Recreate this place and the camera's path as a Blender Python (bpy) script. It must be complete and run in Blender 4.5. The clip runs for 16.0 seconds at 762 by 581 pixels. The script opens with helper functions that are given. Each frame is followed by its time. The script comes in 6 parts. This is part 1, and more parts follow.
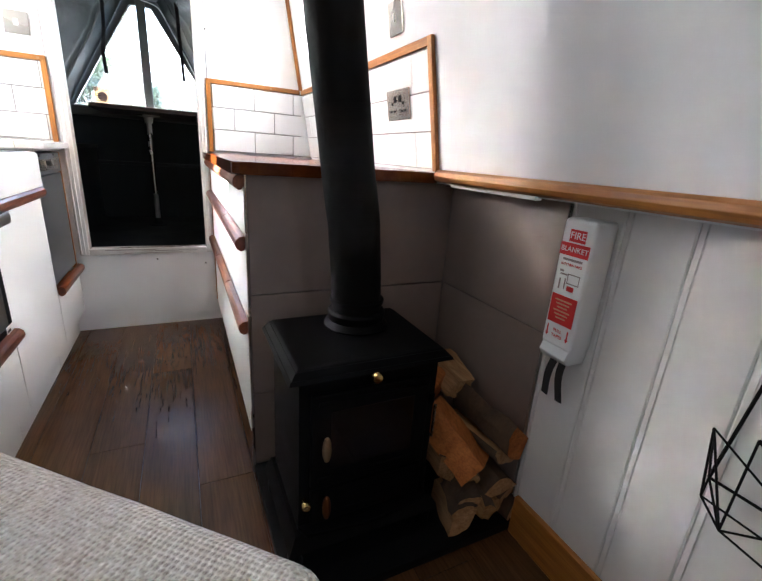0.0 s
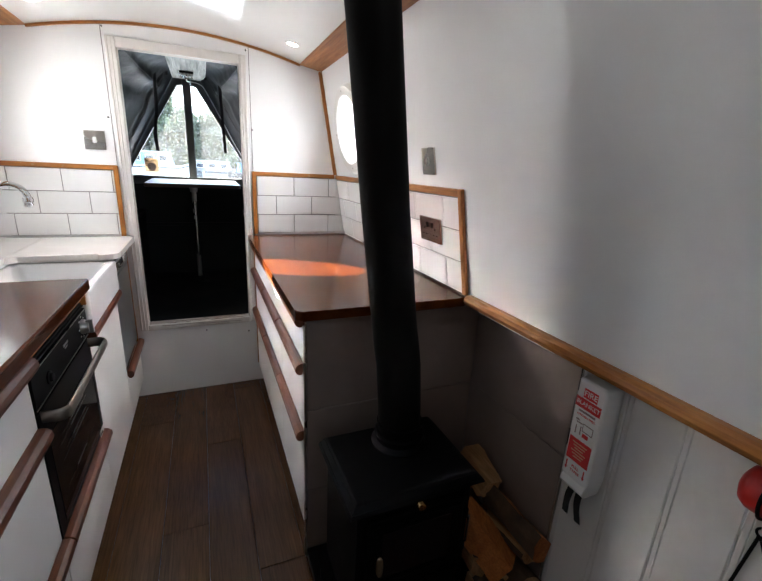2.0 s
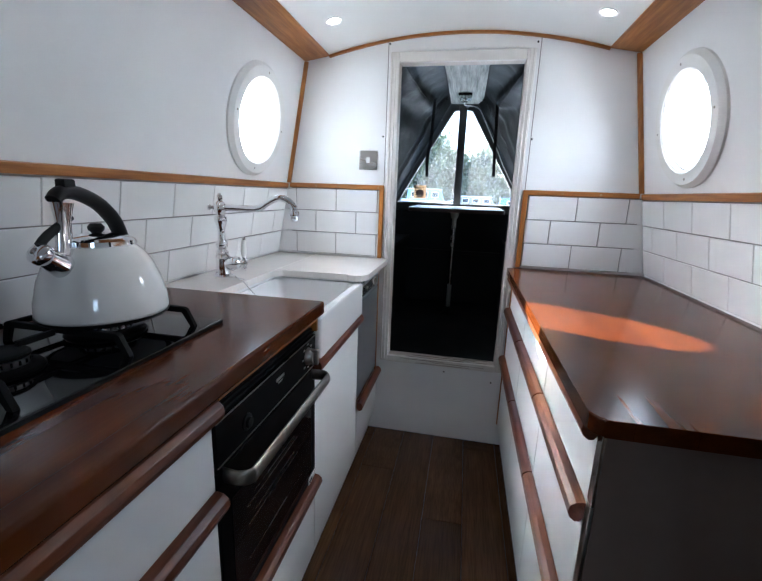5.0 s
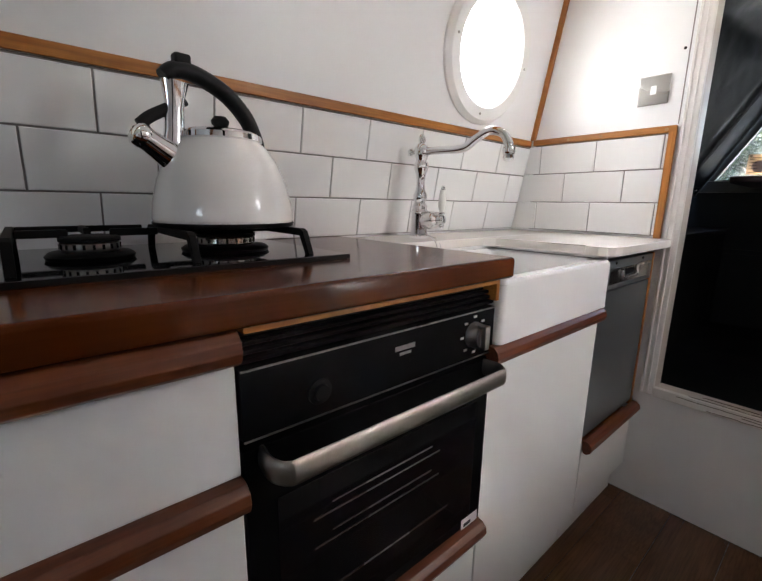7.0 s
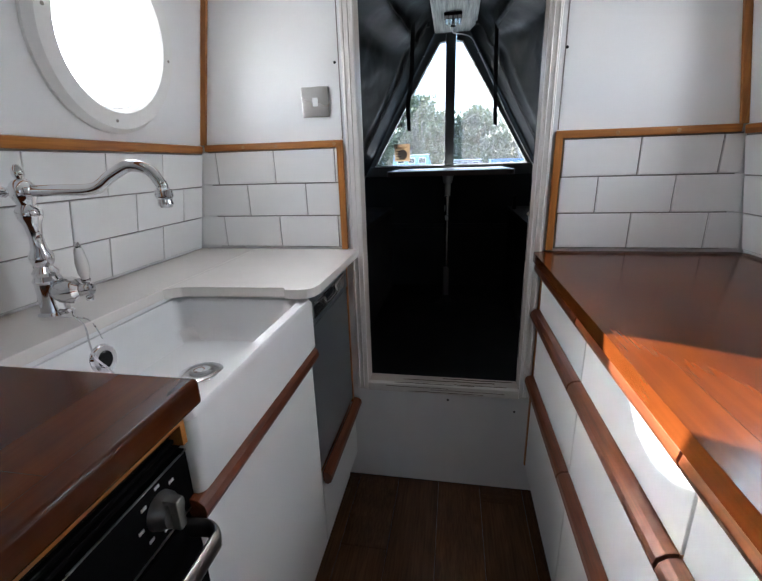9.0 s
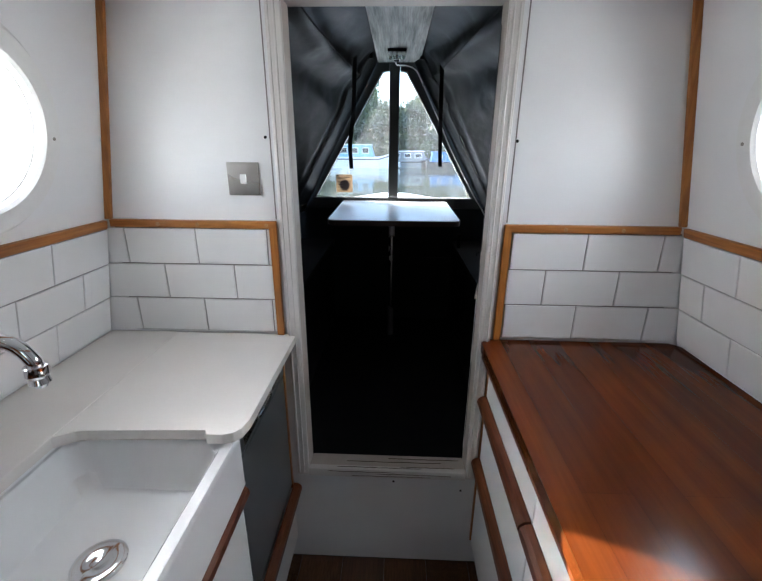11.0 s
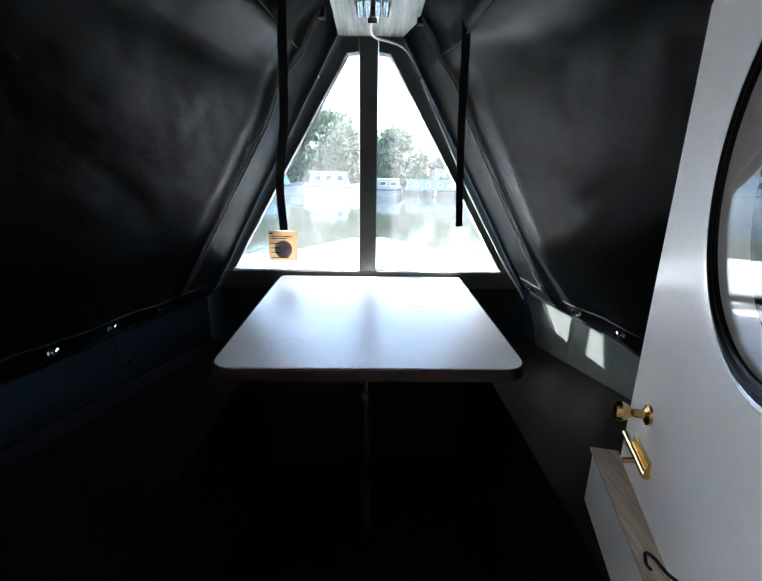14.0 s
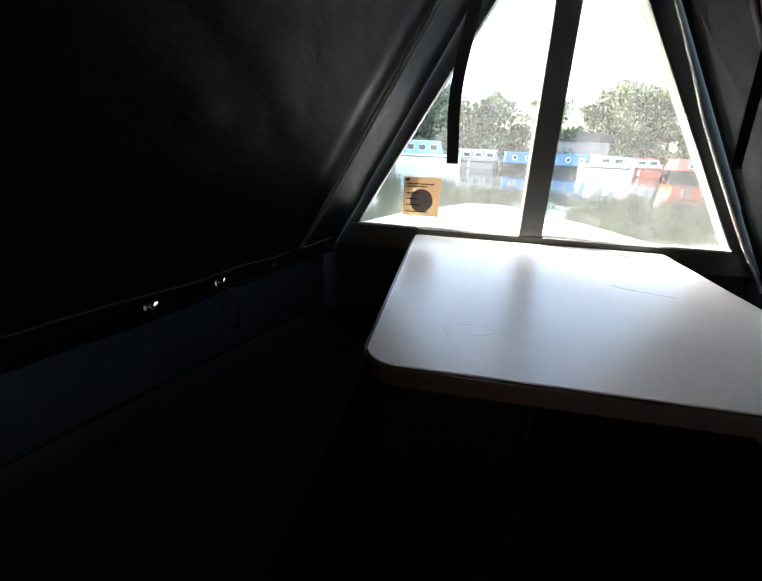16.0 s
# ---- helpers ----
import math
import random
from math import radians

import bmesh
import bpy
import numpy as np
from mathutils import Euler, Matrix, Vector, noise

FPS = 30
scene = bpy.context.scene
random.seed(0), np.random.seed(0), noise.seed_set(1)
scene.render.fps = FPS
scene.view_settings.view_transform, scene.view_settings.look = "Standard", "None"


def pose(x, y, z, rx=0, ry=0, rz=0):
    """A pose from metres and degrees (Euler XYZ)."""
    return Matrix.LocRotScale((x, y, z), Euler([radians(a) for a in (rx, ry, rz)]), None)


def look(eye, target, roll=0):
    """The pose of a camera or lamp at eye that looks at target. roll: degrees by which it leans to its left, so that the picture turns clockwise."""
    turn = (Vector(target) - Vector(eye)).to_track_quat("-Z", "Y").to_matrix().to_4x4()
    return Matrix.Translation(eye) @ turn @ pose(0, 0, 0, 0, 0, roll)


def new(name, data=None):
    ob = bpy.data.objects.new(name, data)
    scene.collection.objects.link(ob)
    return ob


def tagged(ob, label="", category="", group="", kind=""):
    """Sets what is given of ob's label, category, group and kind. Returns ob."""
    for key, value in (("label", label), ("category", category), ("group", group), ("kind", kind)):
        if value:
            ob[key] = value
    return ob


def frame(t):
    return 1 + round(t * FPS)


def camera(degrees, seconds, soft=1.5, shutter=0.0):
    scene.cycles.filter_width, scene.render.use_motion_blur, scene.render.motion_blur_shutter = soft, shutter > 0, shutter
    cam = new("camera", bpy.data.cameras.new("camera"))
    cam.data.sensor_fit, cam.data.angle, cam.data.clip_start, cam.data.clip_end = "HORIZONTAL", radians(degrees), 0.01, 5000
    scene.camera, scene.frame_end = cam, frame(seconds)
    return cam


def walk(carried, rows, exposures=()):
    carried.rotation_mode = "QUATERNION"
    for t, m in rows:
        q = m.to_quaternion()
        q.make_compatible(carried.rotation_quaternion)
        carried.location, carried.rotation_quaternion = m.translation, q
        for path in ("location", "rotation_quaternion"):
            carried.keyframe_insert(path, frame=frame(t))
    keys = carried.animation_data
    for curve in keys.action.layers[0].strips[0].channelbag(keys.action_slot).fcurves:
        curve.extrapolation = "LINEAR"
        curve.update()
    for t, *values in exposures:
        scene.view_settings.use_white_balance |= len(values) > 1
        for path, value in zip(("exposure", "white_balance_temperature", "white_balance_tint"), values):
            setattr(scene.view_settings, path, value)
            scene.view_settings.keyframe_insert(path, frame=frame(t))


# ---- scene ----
cam = camera(86.1, 16.0)
METRES, EYE, TILT, LEAN, TURN = 3.85, 0.932, 0.0, 0.0, -26.4
ROWS = [
    (0.0, 0.0, 0.0, 0.0, 1.25, -17.87, -3.86),
    (0.5, 0.0011, 0.001, -0.0038, -0.7, -20.89, -4.39),
    (1.0, 0.0007, 0.0026, 0.004, -2.02, -22.52, -4.55),
    (1.5, -0.0048, -0.0031, 0.0462, -1.26, -20.71, -4.24),
    (2.0, -0.0213, -0.0184, 0.093, 3.58, -16.53, -2.81),
    (2.5, -0.0394, -0.0338, 0.102, 10.16, -14.06, -1.77),
    (3.0, -0.0469, -0.0299, 0.0964, 16.1, -13.64, -1.42),
    (5.5, -0.0795, 0.1282, 0.0592, 49.1, -12.81, -1.67),
    (6.0, -0.0868, 0.1575, 0.0415, 62.99, -12.53, -1.04),
    (6.5, -0.0977, 0.1724, 0.0244, 71.72, -11.87, -1.2),
    (7.0, -0.112, 0.1847, 0.0187, 75.67, -12.08, -0.87),
    (7.5, -0.1313, 0.203, 0.0172, 69.07, -12.51, -0.98),
    (8.0, -0.1481, 0.2291, 0.021, 56.02, -13.12, -0.08),
    (8.5, -0.1516, 0.2353, 0.0317, 44.62, -14.1, 0.69),
    (9.0, -0.1535, 0.23, 0.063, 36.18, -17.32, 1.67),
    (11.5, -0.1918, 0.2996, 0.1331, 28.42, -19.21, -0.57),
    (12.0, -0.2105, 0.3353, 0.1339, 27.95, -18.45, -0.7),
    (12.5, -0.2391, 0.3835, 0.1362, 26.41, -17.91, -0.6),
    (13.0, -0.2616, 0.4369, 0.1328, 24.79, -17.85, -0.41),
    (13.5, -0.2847, 0.4898, 0.1377, 24.31, -17.19, -0.28),
    (14.0, -0.3101, 0.5329, 0.1408, 25.28, -15.67, -0.84),
    (14.5, -0.3358, 0.5733, 0.1471, 25.3, -13.87, -1.19),
    (15.0, -0.3566, 0.5927, 0.1392, 25.21, -12.66, -1.59),
    (15.5, -0.3801, 0.5883, 0.1226, 29.78, -15.05, -1.93),
    (16.0, -0.3911, 0.5755, 0.1123, 37.42, -19.75, -2.37),
]
walk(cam, [(t, pose(0, 0, EYE, TILT, LEAN, TURN) @ pose(METRES * x, METRES * y, METRES * z, 90 + pitch, roll, yaw)) for t, x, y, z, yaw, pitch, roll in ROWS],
     exposures=[(0.0, 4.55, 6100, 9), (0.5, 4.75, 6300, 10), (1.0, 4.75, 6300, 10), (1.5, 4.3, 6300, 10), (2.2, 3.4, 6100, 10), (3.0, 3.35, 5900, 8), (5.5, 3.15, 5400, 7), (7.0, 3.3, 6400, 12), (8.0, 3.15, 6000, 10), (8.5, 2.65, 5700, 8), (9.0, 2.6, 5800, 9), (12.0, 2.5, 5700, 8), (12.8, 2.5, 5500, 8), (13.2, 2.85, 5500, 8), (13.6, 3.35, 5700, 8), (14.0, 3.4, 5900, 8), (14.5, 3.4, 6800, 11), (15.0, 3.3, 6900, 11), (16.0, 2.95, 6700, 10)])

# ---- world and sun ----
CX = -0.168           # the boat's centre line
SUN_WAY = Vector((1.264, -0.485, -0.635)).normalized()
world = bpy.data.worlds.new("sky")
scene.world = world
world.use_nodes = True
wn = world.node_tree.nodes
sky = wn.new("ShaderNodeTexSky")
sky.sky_type = "NISHITA"
sky.sun_disc = False
sky.sun_elevation = math.asin(-SUN_WAY.z)
sky.sun_rotation = math.atan2(-SUN_WAY.x, -SUN_WAY.y)
wn["Background"].inputs["Strength"].default_value = 0.15
world.node_tree.links.new(sky.outputs[0], wn["Background"].inputs["Color"])
sun = new("sun", bpy.data.lights.new("sun", "SUN"))
sun.data.energy, sun.data.angle, sun.data.color = 5.0, radians(0.6), (1.0, 0.94, 0.86)
sun.matrix_world = look((0, 0, 8), Vector((0, 0, 8)) + SUN_WAY)


def window_light(name, place, target, sx, sy, watts, color):
    lamp = new(name, bpy.data.lights.new(name, "AREA"))
    lamp.data.shape, lamp.data.size, lamp.data.size_y = "RECTANGLE", sx, sy
    lamp.data.energy, lamp.data.color = watts, color
    lamp.matrix_world = look(place, target)
    return lamp


# lamp in an added, unseen saloon window behind the walker, lighting the seats
window_light("unseen_window_light", (0.62, -1.3, 1.42), (-0.9, -1.3, 1.15), 0.85, 0.42, 0.43, (0.90, 0.96, 1.0))


# sky light in the galley portholes
for sgn, watts in ((-1, 0.32), (1, 0.42)):
    ly, lz = 1.985, 1.465
    lx = CX + sgn * (0.843 - 0.177 * (lz - 0.905) + 0.085)
    port_lamp = window_light("porthole_daylight", (lx, ly, lz + 0.012), (lx - sgn, ly, lz - 0.165), 0.30, 0.30, watts, (1.0, 0.965, 0.92))
    port_lamp.data.shape = "DISK"


# ---- materials ----
def nodes_of(name):
    m = bpy.data.materials.new(name)
    m.use_nodes = True
    return m, m.node_tree.nodes, m.node_tree.links, m.node_tree.nodes["Principled BSDF"]


def coords(n, l, scale, rot=(0, 0, 0)):
    tc, mp = n.new("ShaderNodeTexCoord"), n.new("ShaderNodeMapping")
    l.new(tc.outputs["Object"], mp.inputs["Vector"])
    mp.inputs["Scale"].default_value = scale
    mp.inputs["Rotation"].default_value = rot
    return mp.outputs[0]


def noise_of(n, l, vec, scale, detail=4.0, rough=0.55):
    t = n.new("ShaderNodeTexNoise")
    t.inputs["Scale"].default_value, t.inputs["Detail"].default_value, t.inputs["Roughness"].default_value = scale, detail, rough
    l.new(vec, t.inputs["Vector"])
    return t.outputs[0]


def ramp(n, l, fac, stops):
    r = n.new("ShaderNodeValToRGB")
    e = r.color_ramp.elements
    while len(e) < len(stops):
        e.new(0.5)
    for el, (p, c) in zip(e, stops):
        el.position, el.color = p, (*c, 1.0) if len(c) == 3 else c
    l.new(fac, r.inputs[0])
    return r.outputs[0]


def mul(n, l, a, b, kind="MULTIPLY", fac=1.0):
    m = n.new("ShaderNodeMix")
    m.data_type, m.blend_type = "RGBA", kind
    m.inputs[0].default_value = fac
    l.new(a, m.inputs[6])
    l.new(b, m.inputs[7])
    return m.outputs[2]


def bump(n, l, bsdf, height, strength, distance=0.002):
    b = n.new("ShaderNodeBump")
    b.inputs["Strength"].default_value, b.inputs["Distance"].default_value = strength, distance
    l.new(height, b.inputs["Height"])
    l.new(b.outputs[0], bsdf.inputs["Normal"])


def plain(name, color, rough=0.5, metal=0.0, var=0.06, grain=60.0, patch=3.0, relief=0.15, coat=0.0, depth=0.001, spec=0.5, coat_rough=0.08):
    """Paint, plastic, metal, enamel: two scales of variation in colour and gloss, with fine relief."""
    m, n, l, b = nodes_of(name)
    v = coords(n, l, (1, 1, 1))
    fine, broad = noise_of(n, l, v, grain), noise_of(n, l, v, patch, 3)
    lo, hi = [max(0, c * (1 - var)) for c in color], [min(1, c * (1 + var)) for c in color]
    c1 = ramp(n, l, broad, [(0.3, lo), (0.7, hi)])
    c2 = ramp(n, l, fine, [(0.3, (1 - var * 0.6,) * 3), (0.7, (1, 1, 1))])
    l.new(mul(n, l, c1, c2), b.inputs["Base Color"])
    l.new(ramp(n, l, broad, [(0.25, (max(0.02, rough * 0.85),) * 3), (0.75, (min(1, rough * 1.15),) * 3)]), b.inputs["Roughness"])
    b.inputs["Metallic"].default_value = metal
    b.inputs["Coat Weight"].default_value = coat
    b.inputs["Coat Roughness"].default_value = coat_rough
    b.inputs["Specular IOR Level"].default_value = spec
    if relief:
        bump(n, l, b, fine, relief, depth)
    return m


def wood(name, dark, light, along="y", rough=0.35, coat=0.2, scale=1.0, stave=0.0, per_piece=False, even=False):
    """Grain drawn out along one axis; stave: width of glued strips, in metres, for block worktops."""
    m, n, l, b = nodes_of(name)
    k = {"x": (1.2, 22, 22), "y": (22, 1.2, 22), "z": (22, 22, 1.2)}[along]
    if even:
        k = tuple(q * 0.55 for q in k)
    v = coords(n, l, tuple(q * scale for q in k))
    if per_piece:
        info, off = n.new("ShaderNodeObjectInfo"), n.new("ShaderNodeVectorMath")
        off.operation = "MULTIPLY_ADD"
        off.inputs[1].default_value = (90, 90, 90)
        l.new(info.outputs["Random"], off.inputs[0])
        l.new(v, off.inputs[2])
        v = off.outputs[0]
    g = noise_of(n, l, v, 2.2, 3 if even else 6, 0.5 if even else 0.62)
    k2 = {"x": (6, 130, 130), "y": (130, 6, 130), "z": (130, 130, 6)}[along]
    pores = noise_of(n, l, coords(n, l, k2), 1.5, 2)
    col = ramp(n, l, g, [(0.10 if even else 0.28, dark), (0.5, [0.5 * (a + c) for a, c in zip(dark, light)]), (0.92 if even else 0.74, light)])
    col = mul(n, l, col, ramp(n, l, pores, [(0.35, (0.90, 0.88, 0.86) if even else (0.72, 0.70, 0.68)), (0.6, (1, 1, 1))]))
    col = mul(n, l, col, ramp(n, l, noise_of(n, l, coords(n, l, (1, 1, 1)), 3.5, 3), [(0.3, (0.82, 0.80, 0.78)), (0.7, (1, 1, 1))]))
    if stave:
        br = n.new("ShaderNodeTexBrick")
        br.offset, br.squash = 0.37, 1.0
        br.inputs["Scale"].default_value = 1.0
        br.inputs["Brick Width"].default_value, br.inputs["Row Height"].default_value = 1.3, stave
        br.inputs["Mortar Size"].default_value = 0.0003
        br.inputs["Color1"].default_value, br.inputs["Color2"].default_value = (0.66, 0.62, 0.60, 1), (1, 1, 1, 1)
        br.inputs["Mortar"].default_value = (0.45, 0.42, 0.40, 1)
        l.new(coords(n, l, (1, 1, 1), (0, 0, radians(90) if along == "y" else 0)), br.inputs["Vector"])
        col = mul(n, l, col, br.outputs["Color"])
    if per_piece:
        oi = n.new("ShaderNodeObjectInfo")
        col = mul(n, l, col, ramp(n, l, oi.outputs["Random"], [(0.0, (0.72, 0.71, 0.70)), (1.0, (1, 1, 1))]))
    l.new(col, b.inputs["Base Color"])
    b.inputs["Roughness"].default_value = rough
    if not (even or per_piece):
        l.new(ramp(n, l, g, [(0.2, (rough * 1.2,) * 3), (0.8, (rough * 0.85,) * 3)]), b.inputs["Roughness"])
    b.inputs["Coat Weight"].default_value, b.inputs["Coat Roughness"].default_value = coat, 0.12
    b.inputs["Specular IOR Level"].default_value = 0.25 if even else 0.5
    if even:                      # brushed varnish: shallow ripples
        ripple = noise_of(n, l, coords(n, l, {"x": (14, 60, 60), "y": (60, 14, 60), "z": (60, 60, 14)}[along]), 2.0, 3, 0.6)
        bump(n, l, b, ripple, 0.10, 0.0012)
    else:
        bump(n, l, b, pores, 0.06, 0.0008)
    return m


def glass_of(name, rough=0.0, tint=(1, 1, 1), speckle=0.0):
    m, n, l, b = nodes_of(name)
    b.inputs["Base Color"].default_value = (*tint, 1)
    b.inputs["Transmission Weight"].default_value = 1.0
    b.inputs["Roughness"].default_value = rough
    b.inputs["IOR"].default_value = 1.45
    if speckle:
        bump(n, l, b, noise_of(n, l, coords(n, l, (1, 1, 1)), 260, 2), speckle, 0.0006)
    return m


def glow(name, color, strength):
    m, n, l, b = nodes_of(name)
    b.inputs["Base Color"].default_value = (*color, 1)
    b.inputs["Emission Color"].default_value = (*color, 1)
    b.inputs["Emission Strength"].default_value = strength
    return m


def weave(name, c1, c2, pitch=170.0, relief=1.0):
    """Coarse woven cloth: crossing threads with slubs and mixed yarn colours."""
    m, n, l, b = nodes_of(name)
    v = coords(n, l, (1, 1, 1), (0.12, 0.1, radians(42)))
    hs = []
    for ax in ("X", "Y", "Z"):
        w = n.new("ShaderNodeTexWave")
        w.bands_direction = ax
        w.inputs["Scale"].default_value = pitch / 3.6
        w.inputs["Distortion"].default_value, w.inputs["Detail"].default_value, w.inputs["Detail Scale"].default_value = 1.3, 2.0, 1.5
        l.new(v, w.inputs["Vector"])
        hs.append(w.outputs["Color"])
    h = mul(n, l, mul(n, l, hs[0], hs[1], "ADD", 0.7), hs[2], "ADD", 0.5)
    yarn = noise_of(n, l, v, pitch * 0.9, 3)
    col = ramp(n, l, yarn, [(0.32, c1), (0.66, c2)])
    col = mul(n, l, col, ramp(n, l, h, [(0.2, (0.66, 0.63, 0.61)), (0.9, (1, 1, 1))]))
    l.new(col, b.inputs["Base Color"])
    b.inputs["Roughness"].default_value = 0.92
    b.inputs["Sheen Weight"].default_value = 0.15
    bump(n, l, b, h, relief, 0.0025)
    return m


def canvas_cloth(name, color, rough):
    """Coated black cloth: satin sheen, sharp little creases and a fine weave."""
    m, n, l, b = nodes_of(name)
    v = coords(n, l, (1, 1, 1))
    broad, fine = noise_of(n, l, v, 5, 5, 0.6), noise_of(n, l, v, 900, 2)
    l.new(ramp(n, l, broad, [(0.3, [c * 0.8 for c in color]), (0.7, [c * 1.25 for c in color])]), b.inputs["Base Color"])
    l.new(ramp(n, l, broad, [(0.3, (rough * 0.88,) * 3), (0.7, (min(1, rough * 1.15),) * 3)]), b.inputs["Roughness"])
    b.inputs["Specular IOR Level"].default_value = 0.08
    crease = n.new("ShaderNodeTexNoise")
    crease.noise_type = "RIDGED_MULTIFRACTAL"
    crease.inputs["Scale"].default_value, crease.inputs["Detail"].default_value = 5.5, 4.0
    crease.inputs["Distortion"].default_value = 0.8
    l.new(coords(n, l, (1.0, 0.7, 1.6), (0.5, 0.3, 0.2)), crease.inputs["Vector"])
    wrinkle = noise_of(n, l, coords(n, l, (9, 6, 12)), 3.4, 4, 0.6)
    small = n.new("ShaderNodeTexNoise")
    small.noise_type = "RIDGED_MULTIFRACTAL"
    small.inputs["Scale"].default_value, small.inputs["Detail"].default_value = 12.0, 1.0
    small.inputs["Distortion"].default_value = 1.2
    l.new(coords(n, l, (1.0, 0.6, 1.3), (0.2, -0.4, 0.3)), small.inputs["Vector"])
    bump(n, l, b, mul(n, l, mul(n, l, mul(n, l, crease.outputs[0], wrinkle, "ADD", 0.6), small.outputs[0], "ADD", 0.22), fine, "ADD", 0.04), 0.55, 0.0045)
    return m


WHITE_WALL = plain("white_wall_lining", (0.79, 0.785, 0.785), 0.34, var=0.02, grain=220, relief=0.05, coat=0.0, spec=0.3)
WHITE_CEIL = plain("white_ceiling_lining", (0.82, 0.82, 0.80), 0.22, var=0.015, grain=220, relief=0.04, coat=0.4)
WHITE_PAINT = plain("white_gloss_paint", (0.78, 0.77, 0.75), 0.34, var=0.05, grain=90, relief=0.012, coat=0.2)
CASING_PAINT = plain("worn_cream_paint", (0.52, 0.455, 0.40), 0.42, var=0.12, grain=40, patch=7, relief=0.015)
CASING_WHITE = plain("worn_white_casing_paint", (0.66, 0.625, 0.59), 0.40, var=0.05, grain=40, patch=8, relief=0.012)
CRACK = plain("bare_cracked_wood", (0.09, 0.055, 0.03), 0.8, var=0.3, relief=0.2)
WHITE_DOORFRONT = plain("white_laminate", (0.80, 0.80, 0.79), 0.42, var=0.015, grain=300, relief=0.03)
BOARD_WHITE = plain("white_painted_boarding", (0.66, 0.63, 0.60), 0.42, var=0.05, grain=70, relief=0.2)
OAK = wood("oak_trim", (0.32, 0.105, 0.016), (0.55, 0.225, 0.042), "y", 0.38, 0.15)
OAK_Z = wood("oak_trim_upright", (0.32, 0.105, 0.016), (0.55, 0.225, 0.042), "z", 0.38, 0.15)
OAK_X = wood("oak_trim_cross", (0.32, 0.105, 0.016), (0.55, 0.225, 0.042), "x", 0.38, 0.15)
IROKO = wood("iroko_worktop", (0.066, 0.0135, 0.0026), (0.168, 0.0395, 0.0066), "y", 0.17, 0.0, stave=0.082, even=True)
IROKO_RAIL = wood("iroko_rail", (0.095, 0.022, 0.006), (0.21, 0.056, 0.015), "y", 0.36, 0.1)
FLOOR_WOOD = wood("floor_plank", (0.088, 0.039, 0.016), (0.150, 0.069, 0.028), "y", 0.25, 0.0, per_piece=True)
TILE_WHITE = plain("white_glazed_tile", (0.80, 0.79, 0.78), 0.10, var=0.02, grain=40, relief=0.04, coat=0.5)
GROUT = plain("grey_grout", (0.24, 0.22, 0.21), 0.9, var=0.15, grain=200, relief=0.4)
TILE_GREY = plain("taupe_stone_tile", (0.235, 0.180, 0.157), 0.42, var=0.10, grain=35, patch=4, relief=0.1)
IRON = plain("black_stove_iron", (0.0024, 0.0025, 0.0030), 0.5, metal=0.0, spec=0.07, var=0.3, grain=300, relief=0.35)
FLUE = plain("black_flue_paint", (0.0032, 0.0028, 0.0026), 0.6, spec=0.08, var=0.35, grain=120, relief=0.25)
SLATE = plain("black_slate", (0.0035, 0.0035, 0.004), 0.5, spec=0.15, var=0.3, grain=60, relief=0.3)
BRASS = plain("brass", (0.72, 0.50, 0.20), 0.25, metal=1.0, var=0.1, relief=0.05)
DULL_BRASS = plain("dull_brass", (0.36, 0.29, 0.19), 0.4, metal=1.0, var=0.15, relief=0.05)
COPPER = plain("dull_copper", (0.30, 0.12, 0.05), 0.4, metal=1.0, var=0.15, relief=0.05)
CHROME = plain("chrome", (0.78, 0.78, 0.79), 0.06, metal=1.0, var=0.02, relief=0.0)
STEEL = plain("brushed_steel", (0.60, 0.585, 0.56), 0.28, metal=1.0, var=0.06, grain=400, relief=0.1)
BRONZE = plain("bronzed_steel", (0.30, 0.28, 0.25), 0.34, metal=1.0, var=0.08, grain=300, relief=0.08)
STEEL_PLATE = plain("dull_steel_plate", (0.55, 0.53, 0.50), 0.27, metal=1.0, var=0.06, grain=300, relief=0.05)
STEEL_GREY = plain("grey_steel_panel", (0.20, 0.22, 0.235), 0.33, metal=0.8, var=0.05, grain=300, relief=0.05)
BLACK_ENAMEL = plain("black_enamel", (0.003, 0.003, 0.0033), 0.34, spec=0.05, var=0.2, grain=200, relief=0.05)
BLACK_GLASS = plain("black_glass", (0.004, 0.004, 0.005), 0.05, var=0.1, relief=0.0, spec=0.35, coat=0.0)
BLACK_IRON = plain("black_cast_iron", (0.004, 0.004, 0.004), 0.6, spec=0.12, var=0.25, grain=250, relief=0.3)
BLACK_PLASTIC = plain("black_plastic", (0.004, 0.004, 0.0043), 0.4, spec=0.22, var=0.2, grain=300, relief=0.1)
CERAMIC = plain("white_fireclay", (0.82, 0.82, 0.82), 0.2, var=0.015, relief=0.02, coat=0.15)
QUARTZ = plain("white_stone_worktop", (0.78, 0.74, 0.70), 0.22, var=0.04, grain=150, relief=0.03, coat=0.2)
ENAMEL_WHITE = plain("white_enamel", (0.82, 0.80, 0.77), 0.07, var=0.02, relief=0.02, coat=0.6)
WHITE_PLASTIC = plain("white_plastic", (0.80, 0.80, 0.78), 0.35, var=0.02, relief=0.05)
RED_PAINT = plain("red_paint", (0.42, 0.018, 0.014), 0.32, var=0.12, relief=0.05, coat=0.2)
